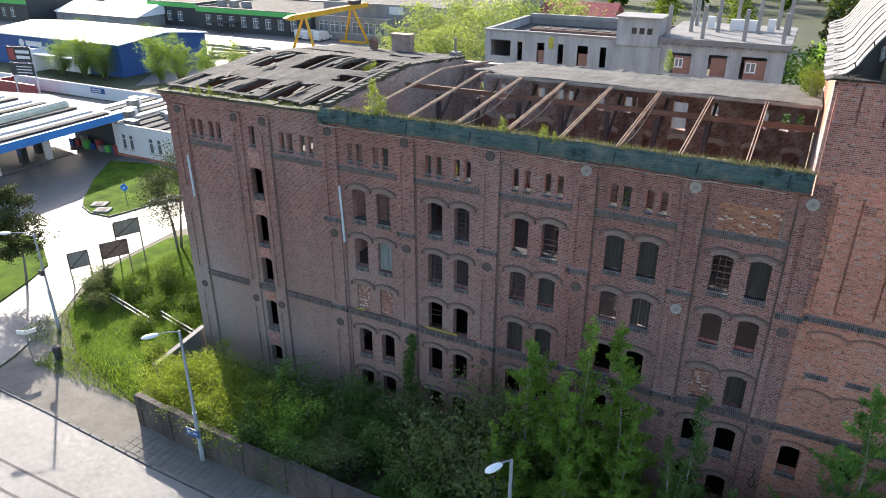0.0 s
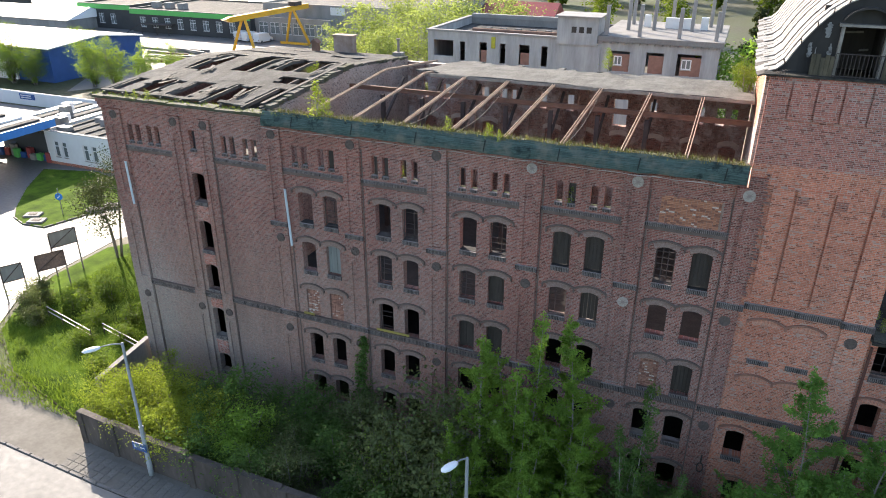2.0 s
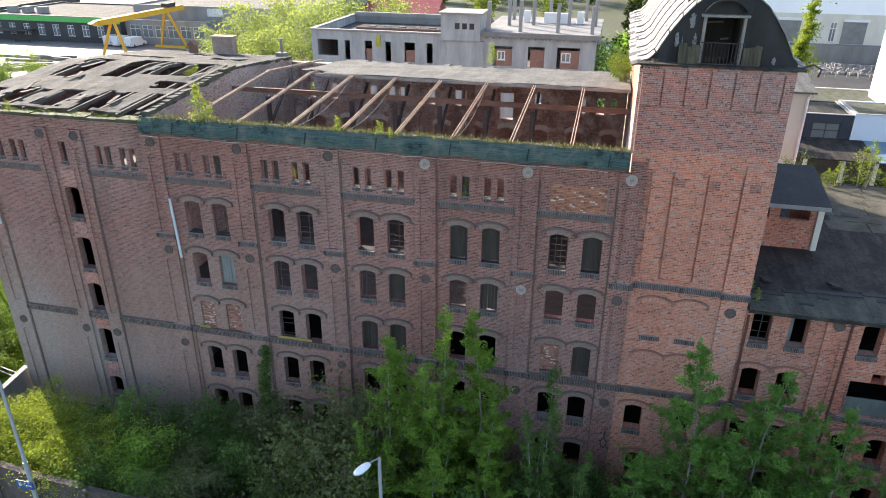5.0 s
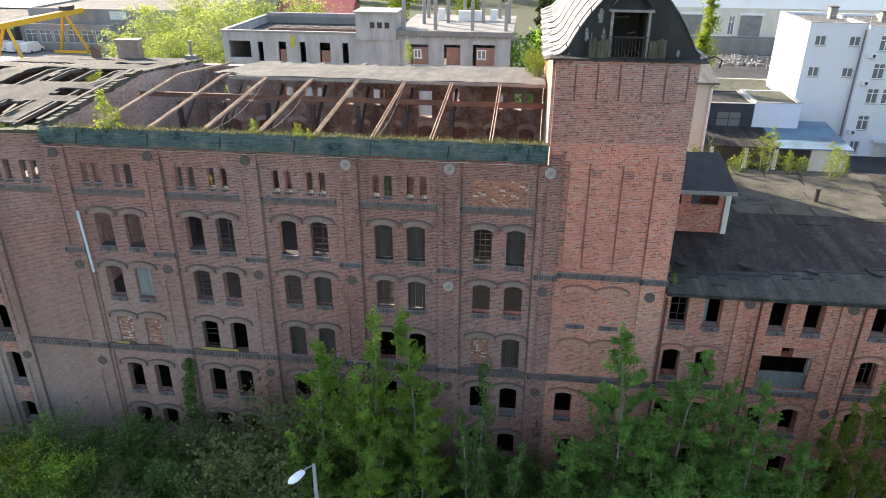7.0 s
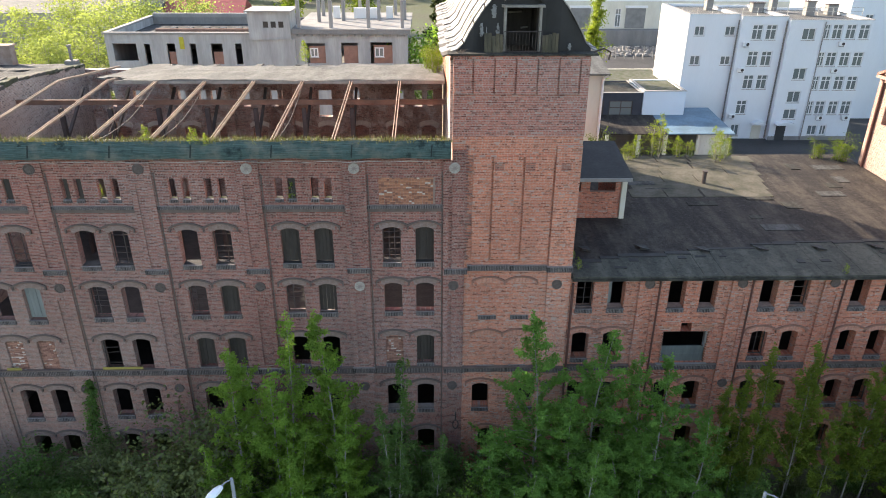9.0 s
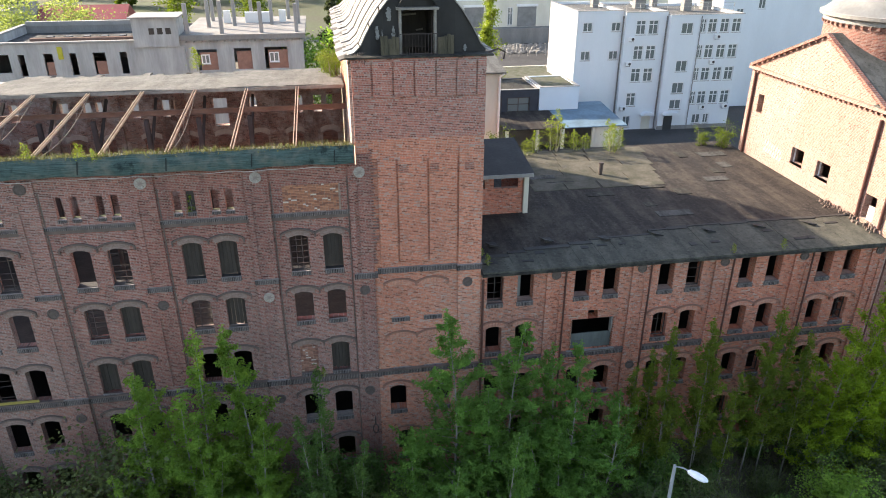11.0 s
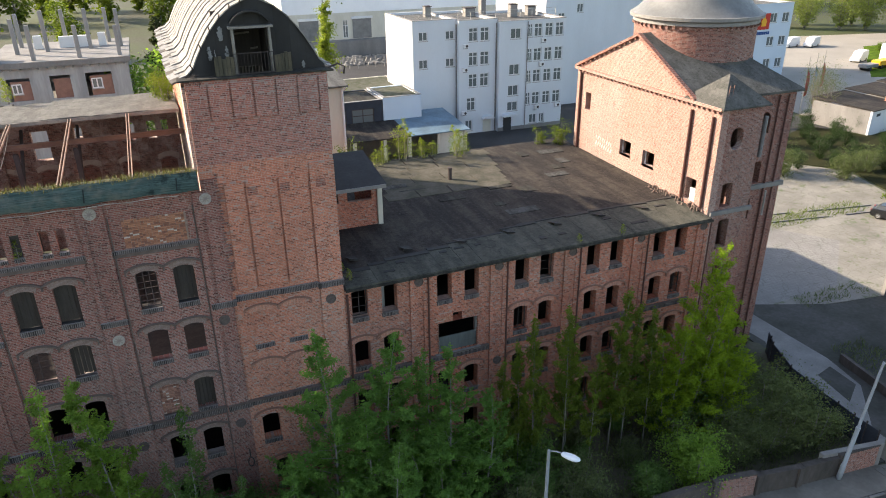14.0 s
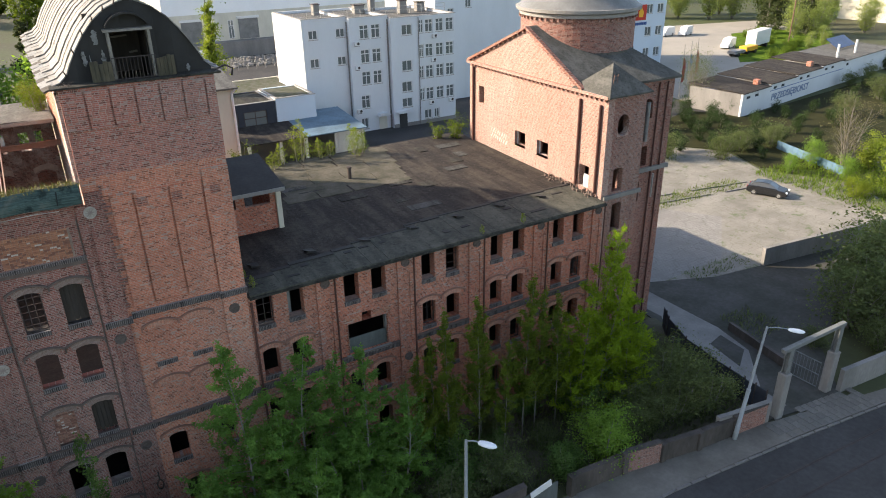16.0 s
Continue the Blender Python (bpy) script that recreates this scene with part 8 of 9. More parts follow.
ph = part("penthouse", Geo().box(16.2, -0.5, 15.0, 20.8, 3.4, 17.95).box(16.9, -0.3, 11.4, 21.2, 0, 15.0), grey_render, gb, "white rendered stair head")
part("penthouse_roof", Geo().box(15.95, -0.8, 17.95, 21.1, 3.7, 18.1), concrete_pale, ph)
for k in range(3):
    part("penthouse_window", Geo().box(17.85 + 0.85 * k, -0.52, 16.3, 18.4 + 0.85 * k, -0.4, 16.95), board_dark, ph)
for x, z, a, b, m in grows:
    if a > 0.9 and x > -14:
        part("window_panel", Geo().box(x + 18.5 - a / 2 + 0.15 * a, 0.2, z, x + 18.5 + a / 2, 0.26, z + b * (0.6 if x < 0 else 0.85)), plain_material("brown_board", (0.30, 0.16, 0.12)) if "brown_board" not in MATS else MATS["brown_board"], gb, "brown boarding in an empty window")
        if a > 2:
            window_unit(gb, x + 18.5 - 0.1 * a, 0.05, z + b * 0.3, a * 0.42, b * 0.45)
for k, (x, y, h) in enumerate(((22.6, 0.4, 3.2), (24.2, 5.5, 3.6), (26.2, 0.5, 3.4), (27.0, 6.5, 4.2), (30.4, 0.6, 3.2), (31.2, 7.0, 4.2), (34.2, 0.6, 3.0), (34.3, 7.5, 4.0), (24.0, 11.0, 3.6), (28.5, 12, 3.8), (33.0, 12.0, 3.8))):
    part("column", Geo().bevel_box(x - 1.2, y, 16.1, x - 0.8, y + 0.4, 16.1 + h, 0.03), concrete_pale, gb, "bare concrete column")
for x, w, h in ((28.0, 3.2, 1.2), (25.5, 0.8, 1.4), (32.0, 0.8, 1.4)):
    part("masonry_pier", Geo().box(x - 1, 9, 16.1, x + w - 1, 9.6, 16.1 + h), white_paint, gb)
for k in range(6):
    part("skylight", Geo().box(4.5 + 2.0 * k, 8.5, 14.65, 5.2 + 2.0 * k, 9.3, 15.05), black_clad, gb)
part("roof_pipe", Geo().tube([(3.5, 6.5, 14.95), (16, 6.5, 14.95)], 0.3, 8), rust, gb)
part("yellow_sign", Geo().box(8.25, -0.1, 13.9, 8.75, -0.02, 15.2), plain_material("sign_yellow", (0.45, 0.42, 0.05)), gb, "faded yellow hanging sign")
for k in range(16):
    part("bracket", Geo().box(21.4 + 0.8 * k, -0.5, 15.35, 21.55 + 0.8 * k, 0, 15.5), concrete_pale, gb)
rh = thing("red_roofed_house", "grey house with a red sheet roof", "house", (-51, 165, 0))
part("wall", Geo().box(0, 0, 0, 20, 10, 4.5), plaster_blue, rh)
part("roof", Geo().prism([(-0.6, 4.4), (10.6, 4.4), (5, 7.4)], lambda u, w, d: (d, u, w), -0.6, 20.6), red_sheet, rh)
lh = block("grey_hall", "long light grey works hall with a flat roof", "building", -98, -52, 128, 170, 8.6, concrete_pale, felt_grey, [(-80, 2, 3, 2.2, True), (-70, 2, 3, 2.2, True)])
part("hall_sign", Geo().prism([(20, 6.4), (24, 6.4), (24, 8.2), (20, 8.2)], lambda u, w, d: (u, -d, w), 0.02, 0.1), white_paint, lh)

# blue hall and works in the west
bh = thing("blue_hall", "long dark blue steel hall with a bright white roof", "building", (0, 0, 0))
part("wall", Geo().box(-140, 64.5, -0.1, -100.5, 65.0, 6.3), blue_metal, bh)
part("gable_wall", Geo().prism([(64.5, -0.1), (87, -0.1), (87, 5.7), (76, 7.0), (64.5, 6.3)], lambda u, w, d: (d, u, w), -100.5, -100.0), blue_metal, bh)
part("roof", Geo().prism([(64.0, 6.3), (76, 7.25), (87.4, 5.8), (87.4, 5.6), (76, 7.0), (64.0, 6.05)], lambda u, w, d: (d, u, w), -141, -99.4), white_metal, bh, "bright white sheet roof")
part("gable_door", Geo().box(-100.02, 72, 0, -99.94, 80, 4.2), plain_material("door_blue", (0.015, 0.05, 0.16), amount=0.3), bh)
part("wall_mark", Geo().prism([(-129.0 + 0.8 * math.cos(a), 4.6 + 0.8 * math.sin(a)) for a in (2 * math.pi * k / 14 for k in range(14))], lambda u, w, d: (u, 64.5 - d, w), 0, 0.05), white_paint, bh, "round white emblem")
part("wall_mark", Geo().box(-127.6, 64.44, 4.1, -122.6, 64.5, 5.1), white_paint, bh, "white bar where a name was")
wa = thing("white_annex_hall", "low white canopy store beside the blue hall", "shed", (-121, 60.6, 0))
part("body", Geo().box(0, 0, 0, 0.4, 3.8, 4.4).box(0, 3.4, 0, 12, 3.8, 3.2), white_metal, wa)
part("roof", Geo().box(-0.2, -0.2, 3.4, 12.4, 3.8, 3.7), white_metal, wa)
w2 = thing("white_roofed_shed", "grey shed with a bright white gable roof", "shed", (-186, 114, 0))
part("wall", Geo().prism([(0, 0), (34, 0), (34, 3.0), (0, 3.0)], lambda u, w, d: (u, d, w), 0, 16), concrete_pale, w2)
part("roof", Geo().prism([(-0.5, 3.0), (16.5, 3.0), (8, 5.6)], lambda u, w, d: (d, u, w), -0.5, 34.5), white_metal, w2)
for k, (x0, x1, y0, y1, h) in enumerate(((-260, -190, 108, 135, 6.5), (-158, -139, 124, 160, 6.5), (-137, -98, 122, 150, 6.0))):
    dk = block("depot", "black-clad depot with a bright green band", "building", x0, x1, y0, y1, h, black_clad, felt_dark, [(x0 + 4.0 + 4.2 * q, 1.4, 1.9, 2.6, True) for q in range(int((x1 - x0 - 5) / 4.2))], "green-banded depots")
    part("green_band", Geo().box(-0.1, -0.25, h - 1.3, x1 - x0 + 0.1, -0.02, h - 0.1), green_band, dk, "bright green fascia")
    if k == 2:
        part("ramp_frame", Geo().bar((0.5, -3.0, 0), (5.5, -3.0, 2.6), 0.15, 0.15).bar((5.5, -3.0, 2.6), (15, -3.0, 2.6), 0.15, 0.15).bar((6, -3.0, 0), (6, -3.0, 2.6), 0.15, 0.15).bar((11, -3.0, 0), (11, -3.0, 2.6), 0.15, 0.15).bar((15, -3.0, 0), (15, -3.0, 2.6), 0.15, 0.15).box(5.5, -3, 2.55, 15, 0, 2.7), steel_dark, dk)
        for q in range(3):
            part("roof_unit", Geo().bevel_box(2 + 4.5 * q, 6, h - 0.35, 4 + 4.5 * q, 8, h + 1.2, 0.05), concrete_pale, dk)
wr = thing("white_long_roof", "long hall with a bright white roof", "building", (-120, 152, 0))
part("wall", Geo().box(0, 0, 0, 62, 18, 5.5), concrete_pale, wr)
part("roof", Geo().prism([(-0.5, 5.5), (18.5, 5.5), (9, 8.5)], lambda u, w, d: (d, u, w), -1, 63), white_metal, wr)
block("glazed_workshop", "low workshop with large white-framed windows", "building", -98, -76, 124, 127.9, 5.6, concrete_pale, felt_grey, [(-95.5 + 3.4 * q, 1.6, 2.8, 2.8, True) for q in range(6)])
# yellow gantry crane
cr = thing("gantry_crane", "yellow-orange gantry crane in the works yard", "crane", (-84.3, 95.7, 0))
part("girder", Geo().box(-0.6, 1.2, 7.9, 0.6, 31.5, 9.0).prism([(-0.8, 8.6), (1.2, 7.9), (1.2, 9.0)], lambda u, w, d: (d, u, w), -0.5, 0.5), yellow_paint, cr)
for y in (6, 25):
    for s in (-1, 1):
        part("leg", Geo().bar((0.4 * s, y, 8.0), (3.4 * s, y + (1.5 if y > 10 else -1.0), 0), 0.45, 0.45), yellow_paint, cr)
    part("sill_beam", Geo().box(-4, y - 0.3, 0, 4, y + 0.3, 0.5), yellow_paint, cr)
part("trolley", Geo().box(-0.9, 25, 9.0, 0.9, 28, 9.9).tube([(0, 26.5, 7.9), (0, 26.5, 5.0)], 0.08, 6), steel_dark, cr)
r = rng(61)
for k in range(34):
    x, y = r.uniform(-112, -86), r.uniform(86, 104)
    p = thing("steel_profile", "stacked rusty steel profile in the yard", "steel", (x, y, 0.0 + 0.0), r.uniform(-12, 12), "steel stock")
    part("bar", Geo().box(-r.uniform(2, 5), -0.2, 0, r.uniform(2, 5), 0.2, r.uniform(0.3, 0.9)), (rust, zinc_dome, concrete_pale)[k % 3], p)

# fuel station
fs = thing("fuel_canopy", "fuel station canopy with a blue fascia", "canopy", (0, 0, 0))
CA = [(-59.2, 13.0), (-59.4, 30.6), (-78.2, 34.0), (-95, 30), (-95, 13.0)]
part("deck", Geo().prism(CA, lambda u, w, d: (u, w, d), 4.75, 5.1), concrete_pale, fs)
g = Geo()
for (xa, ya), (xb, yb) in ((CA[4], CA[0]), (CA[0], CA[1])):
    g.bar((xa, ya, 5.0), (xb, yb, 5.0), 0.14, 0.95)
part("fascia", g, plain_material("fascia_blue", (0.05, 0.22, 0.55), (0.03, 0.14, 0.38), rough=0.4, amount=0.3), fs, "blue fascia")
for k in range(11):
    x = -61.0 - 3.0 * k
    part("roof_rib", Geo().box(x - 1.2, 13.4, 5.1, x - 0.2, 30.0, 5.32), white_metal if k % 2 else felt_dark, fs)
part("roof_light", Geo().tube([(-68.5, 13.6, 5.3), (-69.5, 30, 5.3)], 0.8, 10), plain_material("acrylic_dome", (0.55, 0.55, 0.42), rough=0.4), fs, "curved acrylic roof light")
for x, y in ((-66.2, 24.0), (-66.0, 17.0), (-78, 24), (-78, 17), (-88, 24)):
    part("pillar", Geo().bevel_box(x - 0.35, y - 0.35, 0, x + 0.35, y + 0.35, 4.75, 0.05), white_paint, fs)
for x, y in ((-67.5, 21.5), (-69.5, 25.0), (-78, 20.5)):
    p = thing("fuel_pump", "dark blue fuel pump on its island", "fuel pump", (x, y, 0.15), 0, "fuel pumps")
    part("body", Geo().bevel_box(-0.5, -0.4, 0, 0.5, 0.4, 1.9, 0.06), black_clad, p)
    part("panel", Geo().box(-0.35, -0.42, 1.1, 0.35, -0.4, 1.7), blue_metal, p)
    part("hose", Geo().tube([(0.55, -0.2, 1.6), (0.75, -0.3, 0.9), (0.6, -0.2, 0.5), (0.52, -0.1, 1.1)], 0.03, 5), rubber, p)
for x in (-66.5, -78):
    structure("pump_island", Geo().bevel_box(x - 2.2, 15.5, 0, x + 0.8, 27, 0.15, 0.05), kerb_stone, "raised pump island", "kerb")
ks = block("station_shop", "white fuel station shop with a cluttered flat roof", "shop", -60.2, -44, 29.4, 44, 4.2, white_paint, felt_grey, [(x, 1.0, 0.8, 2.0, False) for x in (-58.6, -57.3, -53.8, -52.4)], parapet=0.3)
part("plinth", Geo().box(0, -0.06, 0, 16.2, 0, 0.35), brick_wing, ks)
part("shop_front", Geo().box(-9.5, 1.2, 0, 0, 1.6, 3.4), window_glass, ks, "glazed shop front")
part("shop_roof", Geo().box(-10, 0.8, 3.4, 0, 14, 3.8), felt_dark, ks)
for k in range(5):
    part("roof_stripe", Geo().box(-9.6 + 1.95 * k, 1.1, 3.8, -8.5 + 1.95 * k, 13.6, 3.96), felt_grey if k % 2 else white_paint, ks)
    part("roof_unit", Geo().bevel_box(-9.2 + 1.9 * k, 2.0 + (k * 7) % 9, 3.8, -8.0 + 1.9 * k, 3.2 + (k * 7) % 9, 4.7 + 0.2 * (k % 3), 0.05), white_paint if k % 2 else zinc_dome, ks, "rooftop air unit")
r = rng(62)
for k in range(14):
    part("roof_duct", Geo().bevel_box(1 + 0.95 * k, 1 + (k * 5) % 11, 3.9, 1.9 + 0.95 * k + r.random(), 2.0 + (k * 5) % 11, 4.4 + r.random() * 0.6, 0.05), concrete_pale if k % 2 else zinc_dome, ks)
for k in range(7):
    part("roof_stripe", Geo().box(0.6 + 2.1 * k, 0.6, 3.9, 1.3 + 2.1 * k, 13.6, 4.06), felt_dark, ks)
r = rng(63)
for k in range(10):
    u = thing("shop_goods", "stacked goods before the shop front", "goods", (-69 + 0.95 * k, 29.6 + 0.2 * (k % 3), 0), 0, "goods before the shop")
    part("crate", Geo().bevel_box(-0.4, -0.3, 0, 0.4, 0.3, 0.7 + r.random() * 0.9, 0.04), (blue_metal, red_sheet, concrete_pale, green_band)[k % 4], u)
structure("station_wall", Geo().box(-118, 50.2, -0.1, -70, 50.5, 2.1), plaster_white, "long white rendered boundary wall", "wall")
sg = thing("wall_sign", "small blue sign with unreadable lettering", "sign", (-91, 50.12, 0.9))
part("board", Geo().box(0, 0, 0, 3.4, 0.06, 0.9), blue_metal, sg)
for k in range(2):
    part("line", Geo().box(0.3, -0.02, 0.2 + 0.35 * k, 2.6, 0, 0.36 + 0.35 * k), white_paint, sg)
rw = thing("brown_shelter", "low brown-red walls by the boundary wall", "shed", (-110, 45.5, 0))
part("wall", Geo().box(0, 0, 0, 11, 0.3, 2.2).box(0, 0.3, 0, 0.3, 4, 2.2), red_sheet, rw)
ps = thing("pylon_sign", "dark double sign on posts with a red emblem", "sign", (-101.5, 46, 0), 12)
for x in (-2.2, 2.2):
    part("post", Geo().box(x - 0.12, -0.12, 0, x + 0.12, 0.12, 8.4), white_paint, ps)
part("upper_board", Geo().box(-2.4, -0.2, 5.9, 2.4, -0.12, 8.4), black_clad, ps)
part("lower_board", Geo().box(-2.4, -0.2, 3.6, 2.4, -0.12, 5.7), black_clad, ps)
part("emblem", Geo().box(-2.2, -0.24, 6.2, -0.9, -0.2, 8.1), red_sheet, ps)
for k in range(2):
    part("letter_bar", Geo().box(-0.6, -0.23, 6.4 + 0.9 * k, 2.1, -0.2, 6.9 + 0.9 * k), white_paint, ps)
for k in range(3):
    part("letter_bar", Geo().box(-1.2, -0.23, 4.0 + 0.5 * k, 1.9, -0.2, 4.15 + 0.5 * k), white_paint, ps)

# ---- street furniture, walls and fences, vehicles ----
wall_render = plain_material("wall_render", (0.10, 0.083, 0.074), (0.042, 0.037, 0.032), scale=0.7, fine=5, amount=1.0, streak=0.35, bump=0.5)
garden_wall = tagged(new("boundary_wall"), "weathered rendered boundary wall along the street", "wall", kind="structure")
for k, ((xa, ya), (xb, yb)) in enumerate(zip(WALL, WALL[1:])):
    n = max(1, round(math.hypot(xb - xa, yb - ya) / 3.1))
    for q in range(n):
        pa, pb = Vector((xa + (xb - xa) * q / n, ya + (yb - ya) * q / n, 0)), Vector((xa + (xb - xa) * (q + 1) / n, ya + (yb - ya) * (q + 1) / n, 0))
        if 33.2 < pa.x < 36.6:
            continue
        h = 2.15 + 0.12 * math.sin(k * 3 + q * 1.7) - (0.8 if pa.x > 37 else 0)
        d = (pb - pa).normalized()
        side = Vector((-d.y, d.x, 0)) * 0.13
        a, b = pa + d * 0.19, pb - d * 0.19
        mat = brick_drum if pa.x > 39 and (k + q) % 3 else wall_render
        part("wall_panel", Geo().prism([(0, 0), (1, 0), (1, 1), (0.72, 1.02), (0.4, 0.99), (0, 1.01)], lambda u, w, dd, a=a, b=b, h=h, side=side: tuple(a.lerp(b, u) + side * dd + Vector((0, 0, w * h - 0.1 * (1 - w)))), -1, 1), mat, garden_wall)
        part("wall_cap", Geo().prism([(0, 0), (1, 0), (1, 1), (0, 1)], lambda u, w, dd, a=a, b=b, h=h, side=side: tuple(a.lerp(b, u) + side * dd * 1.35 + Vector((0, 0, h * 1.012 + w * 0.07))), -1, 1), wall_render, garden_wall)
        part("wall_pier", Geo().bevel_box(pa.x - 0.2, pa.y - 0.22, -0.1, pa.x + 0.2, pa.y + 0.22, h + 0.08, 0.03), wall_render, garden_wall)
part("wall_gate_panel", Geo().box(33.3, -8.75, 0.1, 36.4, -8.68, 1.6), board_grey, garden_wall, "grey sheet closing a gap in the wall")
part("pale_board", Geo().bar((34.6, -8.8, 1.55), (35.9, -8.8, 1.85), 0.05, 0.4), white_paint, garden_wall, "pale board leaning on the wall")

# wall beside the mill's west corner, with a tube railing
structure("corner_wall", Geo().bar((-16.9, 0.4, 0.9), (-16.2, -4.6, 0.9), 0.35, 2.0), concrete, "low concrete wall at the mill's corner", "wall")
rl2 = thing("tube_railing", "pale weathered tube railing in the wild garden", "railing", (0, 0, 0))
for (xa, ya), (xb, yb) in (((-28.3, 1.8), (-22.5, 0.5)), ((-22.5, 1.6), (-16.3, 0.2))):
    for z in (0.95, 0.55):
        part("rail", Geo().tube([(xa, ya, z), (xb, yb, z)], 0.04, 6), zinc_pale, rl2)
    for k in range(4):
        x, y = xa + (xb - xa) * k / 3, ya + (yb - ya) * k / 3
        part("post", Geo().tube([(x, y, 0), (x, y, 1.0)], 0.04, 6), steel_dark, rl2)


def street_lamp(x, y, h, dx, dy, label="grey steel street lamp with a white cobra head", z=0.1, lean=0.0):
    ob = thing("street_lamp", label, "street lamp", (x, y, z), 0, "street lamps")
    at = lambda w: (lean * w / h, 0, w)
    part("pole", Geo().tube([at(-0.1), at(0.9), at(0.92), at(3.2), at(3.25), at(h), at(h + 0.3)], [0.14, 0.14, 0.12, 0.115, 0.085, 0.07, 0.06], 12), lamp_grey, ob, "", True)
    part("collar", Geo().tube([at(3.15), at(3.32)], 0.125, 12), lamp_grey, ob)
    part("arm", Geo().tube([(lean, 0, h + 0.1), (lean + dx * 0.08, dy * 0.08, h + 0.28), (lean + dx * 0.35, dy * 0.35, h + 0.38), (lean + dx * 0.75, dy * 0.75, h + 0.4)], 0.03, 8), lamp_grey, ob, "", True)
    d = Vector((dx, dy, 0)).normalized()
    s = Vector((-d.y, d.x, 0))
    c = Vector((lean + dx, dy, h + 0.38))
    g = Geo()
    rings = [(-0.42, 0.05), (-0.36, 0.13), (-0.15, 0.18), (0.12, 0.19), (0.32, 0.14), (0.42, 0.04)]
    i = 0
    for u, rr in rings:
        g.v += [tuple(c + d * u + s * rr * math.cos(a) + Vector((0, 0, rr * 0.55 * math.sin(a)))) for a in (2 * math.pi * q / 12 for q in range(12))]
    for k in range(len(rings) - 1):
        g.f += [(k * 12 + q, k * 12 + (q + 1) % 12, (k + 1) * 12 + (q + 1) % 12, (k + 1) * 12 + q) for q in range(12)]
    g.f += [tuple(range(11, -1, -1)), tuple(range(60, 72))]
    hd = part("lamp_head", g, lamp_glass, ob, "white lamp housing", True)
    return ob


L1 = street_lamp(-8.73, -8.4, 8.2, -0.8, -1.15, "grey street lamp with a blue stop sign")
part("stop_sign", Geo().box(-0.75, -0.16, 1.7, 0.2, -0.12, 2.2), blue_metal, L1, "small blue bus stop sign")
part("stop_mark", Geo().box(-0.62, -0.17, 1.86, -0.48, -0.16, 2.04).box(-0.2, -0.17, 1.92, 0.1, -0.16, 1.98), white_paint, L1)
street_lamp(9.78, -8.95, 7.7, -0.42, -0.85)
street_lamp(30.08, -9.8, 7.45, 0.55, -0.8)
street_lamp(48.5, -10.28, 7.0, 0.85, -1.2, lean=0.9)
L0 = street_lamp(-28.4, -2.8, 7.5, -1.6, -1.0)
part("cable_box", Geo().bevel_box(-0.2, -0.3, 4.6, 0.2, -0.1, 5.0, 0.03), steel_dark, L0)
# signs and boards
for x, y, h, turn, n in ((-32.9, 2.9, 3.1, 62, 3), (-31.2, 5.1, 3.5, 62, 1), (-33.0, 8.0, 4.0, 66, 2)):
    b = thing("notice_board", "weathered advertising board on two posts", "board", (x, y, 0.03), turn, "boards by the drive")
    w = 0.75 if n == 3 else 1.05
    for s in (-1, 1):
        part("post", Geo().box(s * w - 0.05, -0.05, -0.1, s * w + 0.05, 0.05, h - 0.2), timber_grey, b)
    part("panel", Geo().box(-w, -0.1, h - 1.35, w, -0.05, h), debris_pale if n == 1 else board_pale, b)
    part("frame", Geo().bar((-w, -0.12, h), (w, -0.12, h), 0.06, 0.06).bar((-w, -0.12, h - 1.35), (w, -0.12, h - 1.35), 0.06, 0.06).bar((-w, -0.12, h - 1.35), (-w, -0.12, h), 0.06, 0.06).bar((w, -0.12, h - 1.35), (w, -0.12, h), 0.06, 0.06).bar((-w, -0.12, h - 1.35), (w, -0.12, h), 0.05, 0.05), steel_dark, b)
sd = thing("street_sign", "small white direction sign on a post", "sign", (-26.4, -6.3, 0.1), 20)
part("post", Geo().tube([(0, 0, -0.1), (0, 0, 2.4)], 0.035, 8), zinc_dome, sd)
part("plate", Geo().bar((-0.65, 0, 2.2), (0.1, 0, 2.2), 0.04, 0.3).bar((0.0, 0.0, 2.2), (0.45, 0.5, 2.2), 0.04, 0.3), white_paint, sd)
bn = thing("litter_bin", "dark metal litter bin on the pavement", "bin", (-24.9, -5.4, 0.1))
part("body", Geo().tube([(0, 0, 0), (0, 0, 0.95)], [0.24, 0.29], 12), black_clad, bn)
part("lid", Geo().tube([(0, 0, 0.95), (0, 0, 1.05)], [0.31, 0.2], 12), steel_dark, bn)
rs_ = thing("road_sign", "round blue arrow sign on the green island", "sign", (-44.3, 17.2, 0.12), 25)
part("post", Geo().tube([(0, 0, -0.1), (0, 0, 2.9)], 0.04, 8), zinc_dome, rs_)
part("disc", Geo().tube([(0, -0.06, 2.0), (0, -0.03, 2.0)], 0.38, 20), plain_material("sign_blue", (0.03, 0.2, 0.6), amount=0.15), rs_)
part("arrow", Geo().bar((-0.15, -0.07, 1.85), (0.12, -0.07, 2.1), 0.02, 0.09), white_paint, rs_)
for x, y in ((-47.0, 15.9), (-45.3, 14.9), (-42.4, 19.5), (-41.6, 21.0)):
    m_ = thing("manhole_slab", "square concrete access slab in the lawn", "slab", (x, y, 0.11), 25, "access slabs")
    part("slab", Geo().bevel_box(-0.8, -0.6, -0.02, 0.8, 0.6, 0.18, 0.03), concrete, m_)
    part("lid", Geo().box(-0.4, -0.3, 0.18, 0.4, 0.3, 0.21), steel_dark, m_)

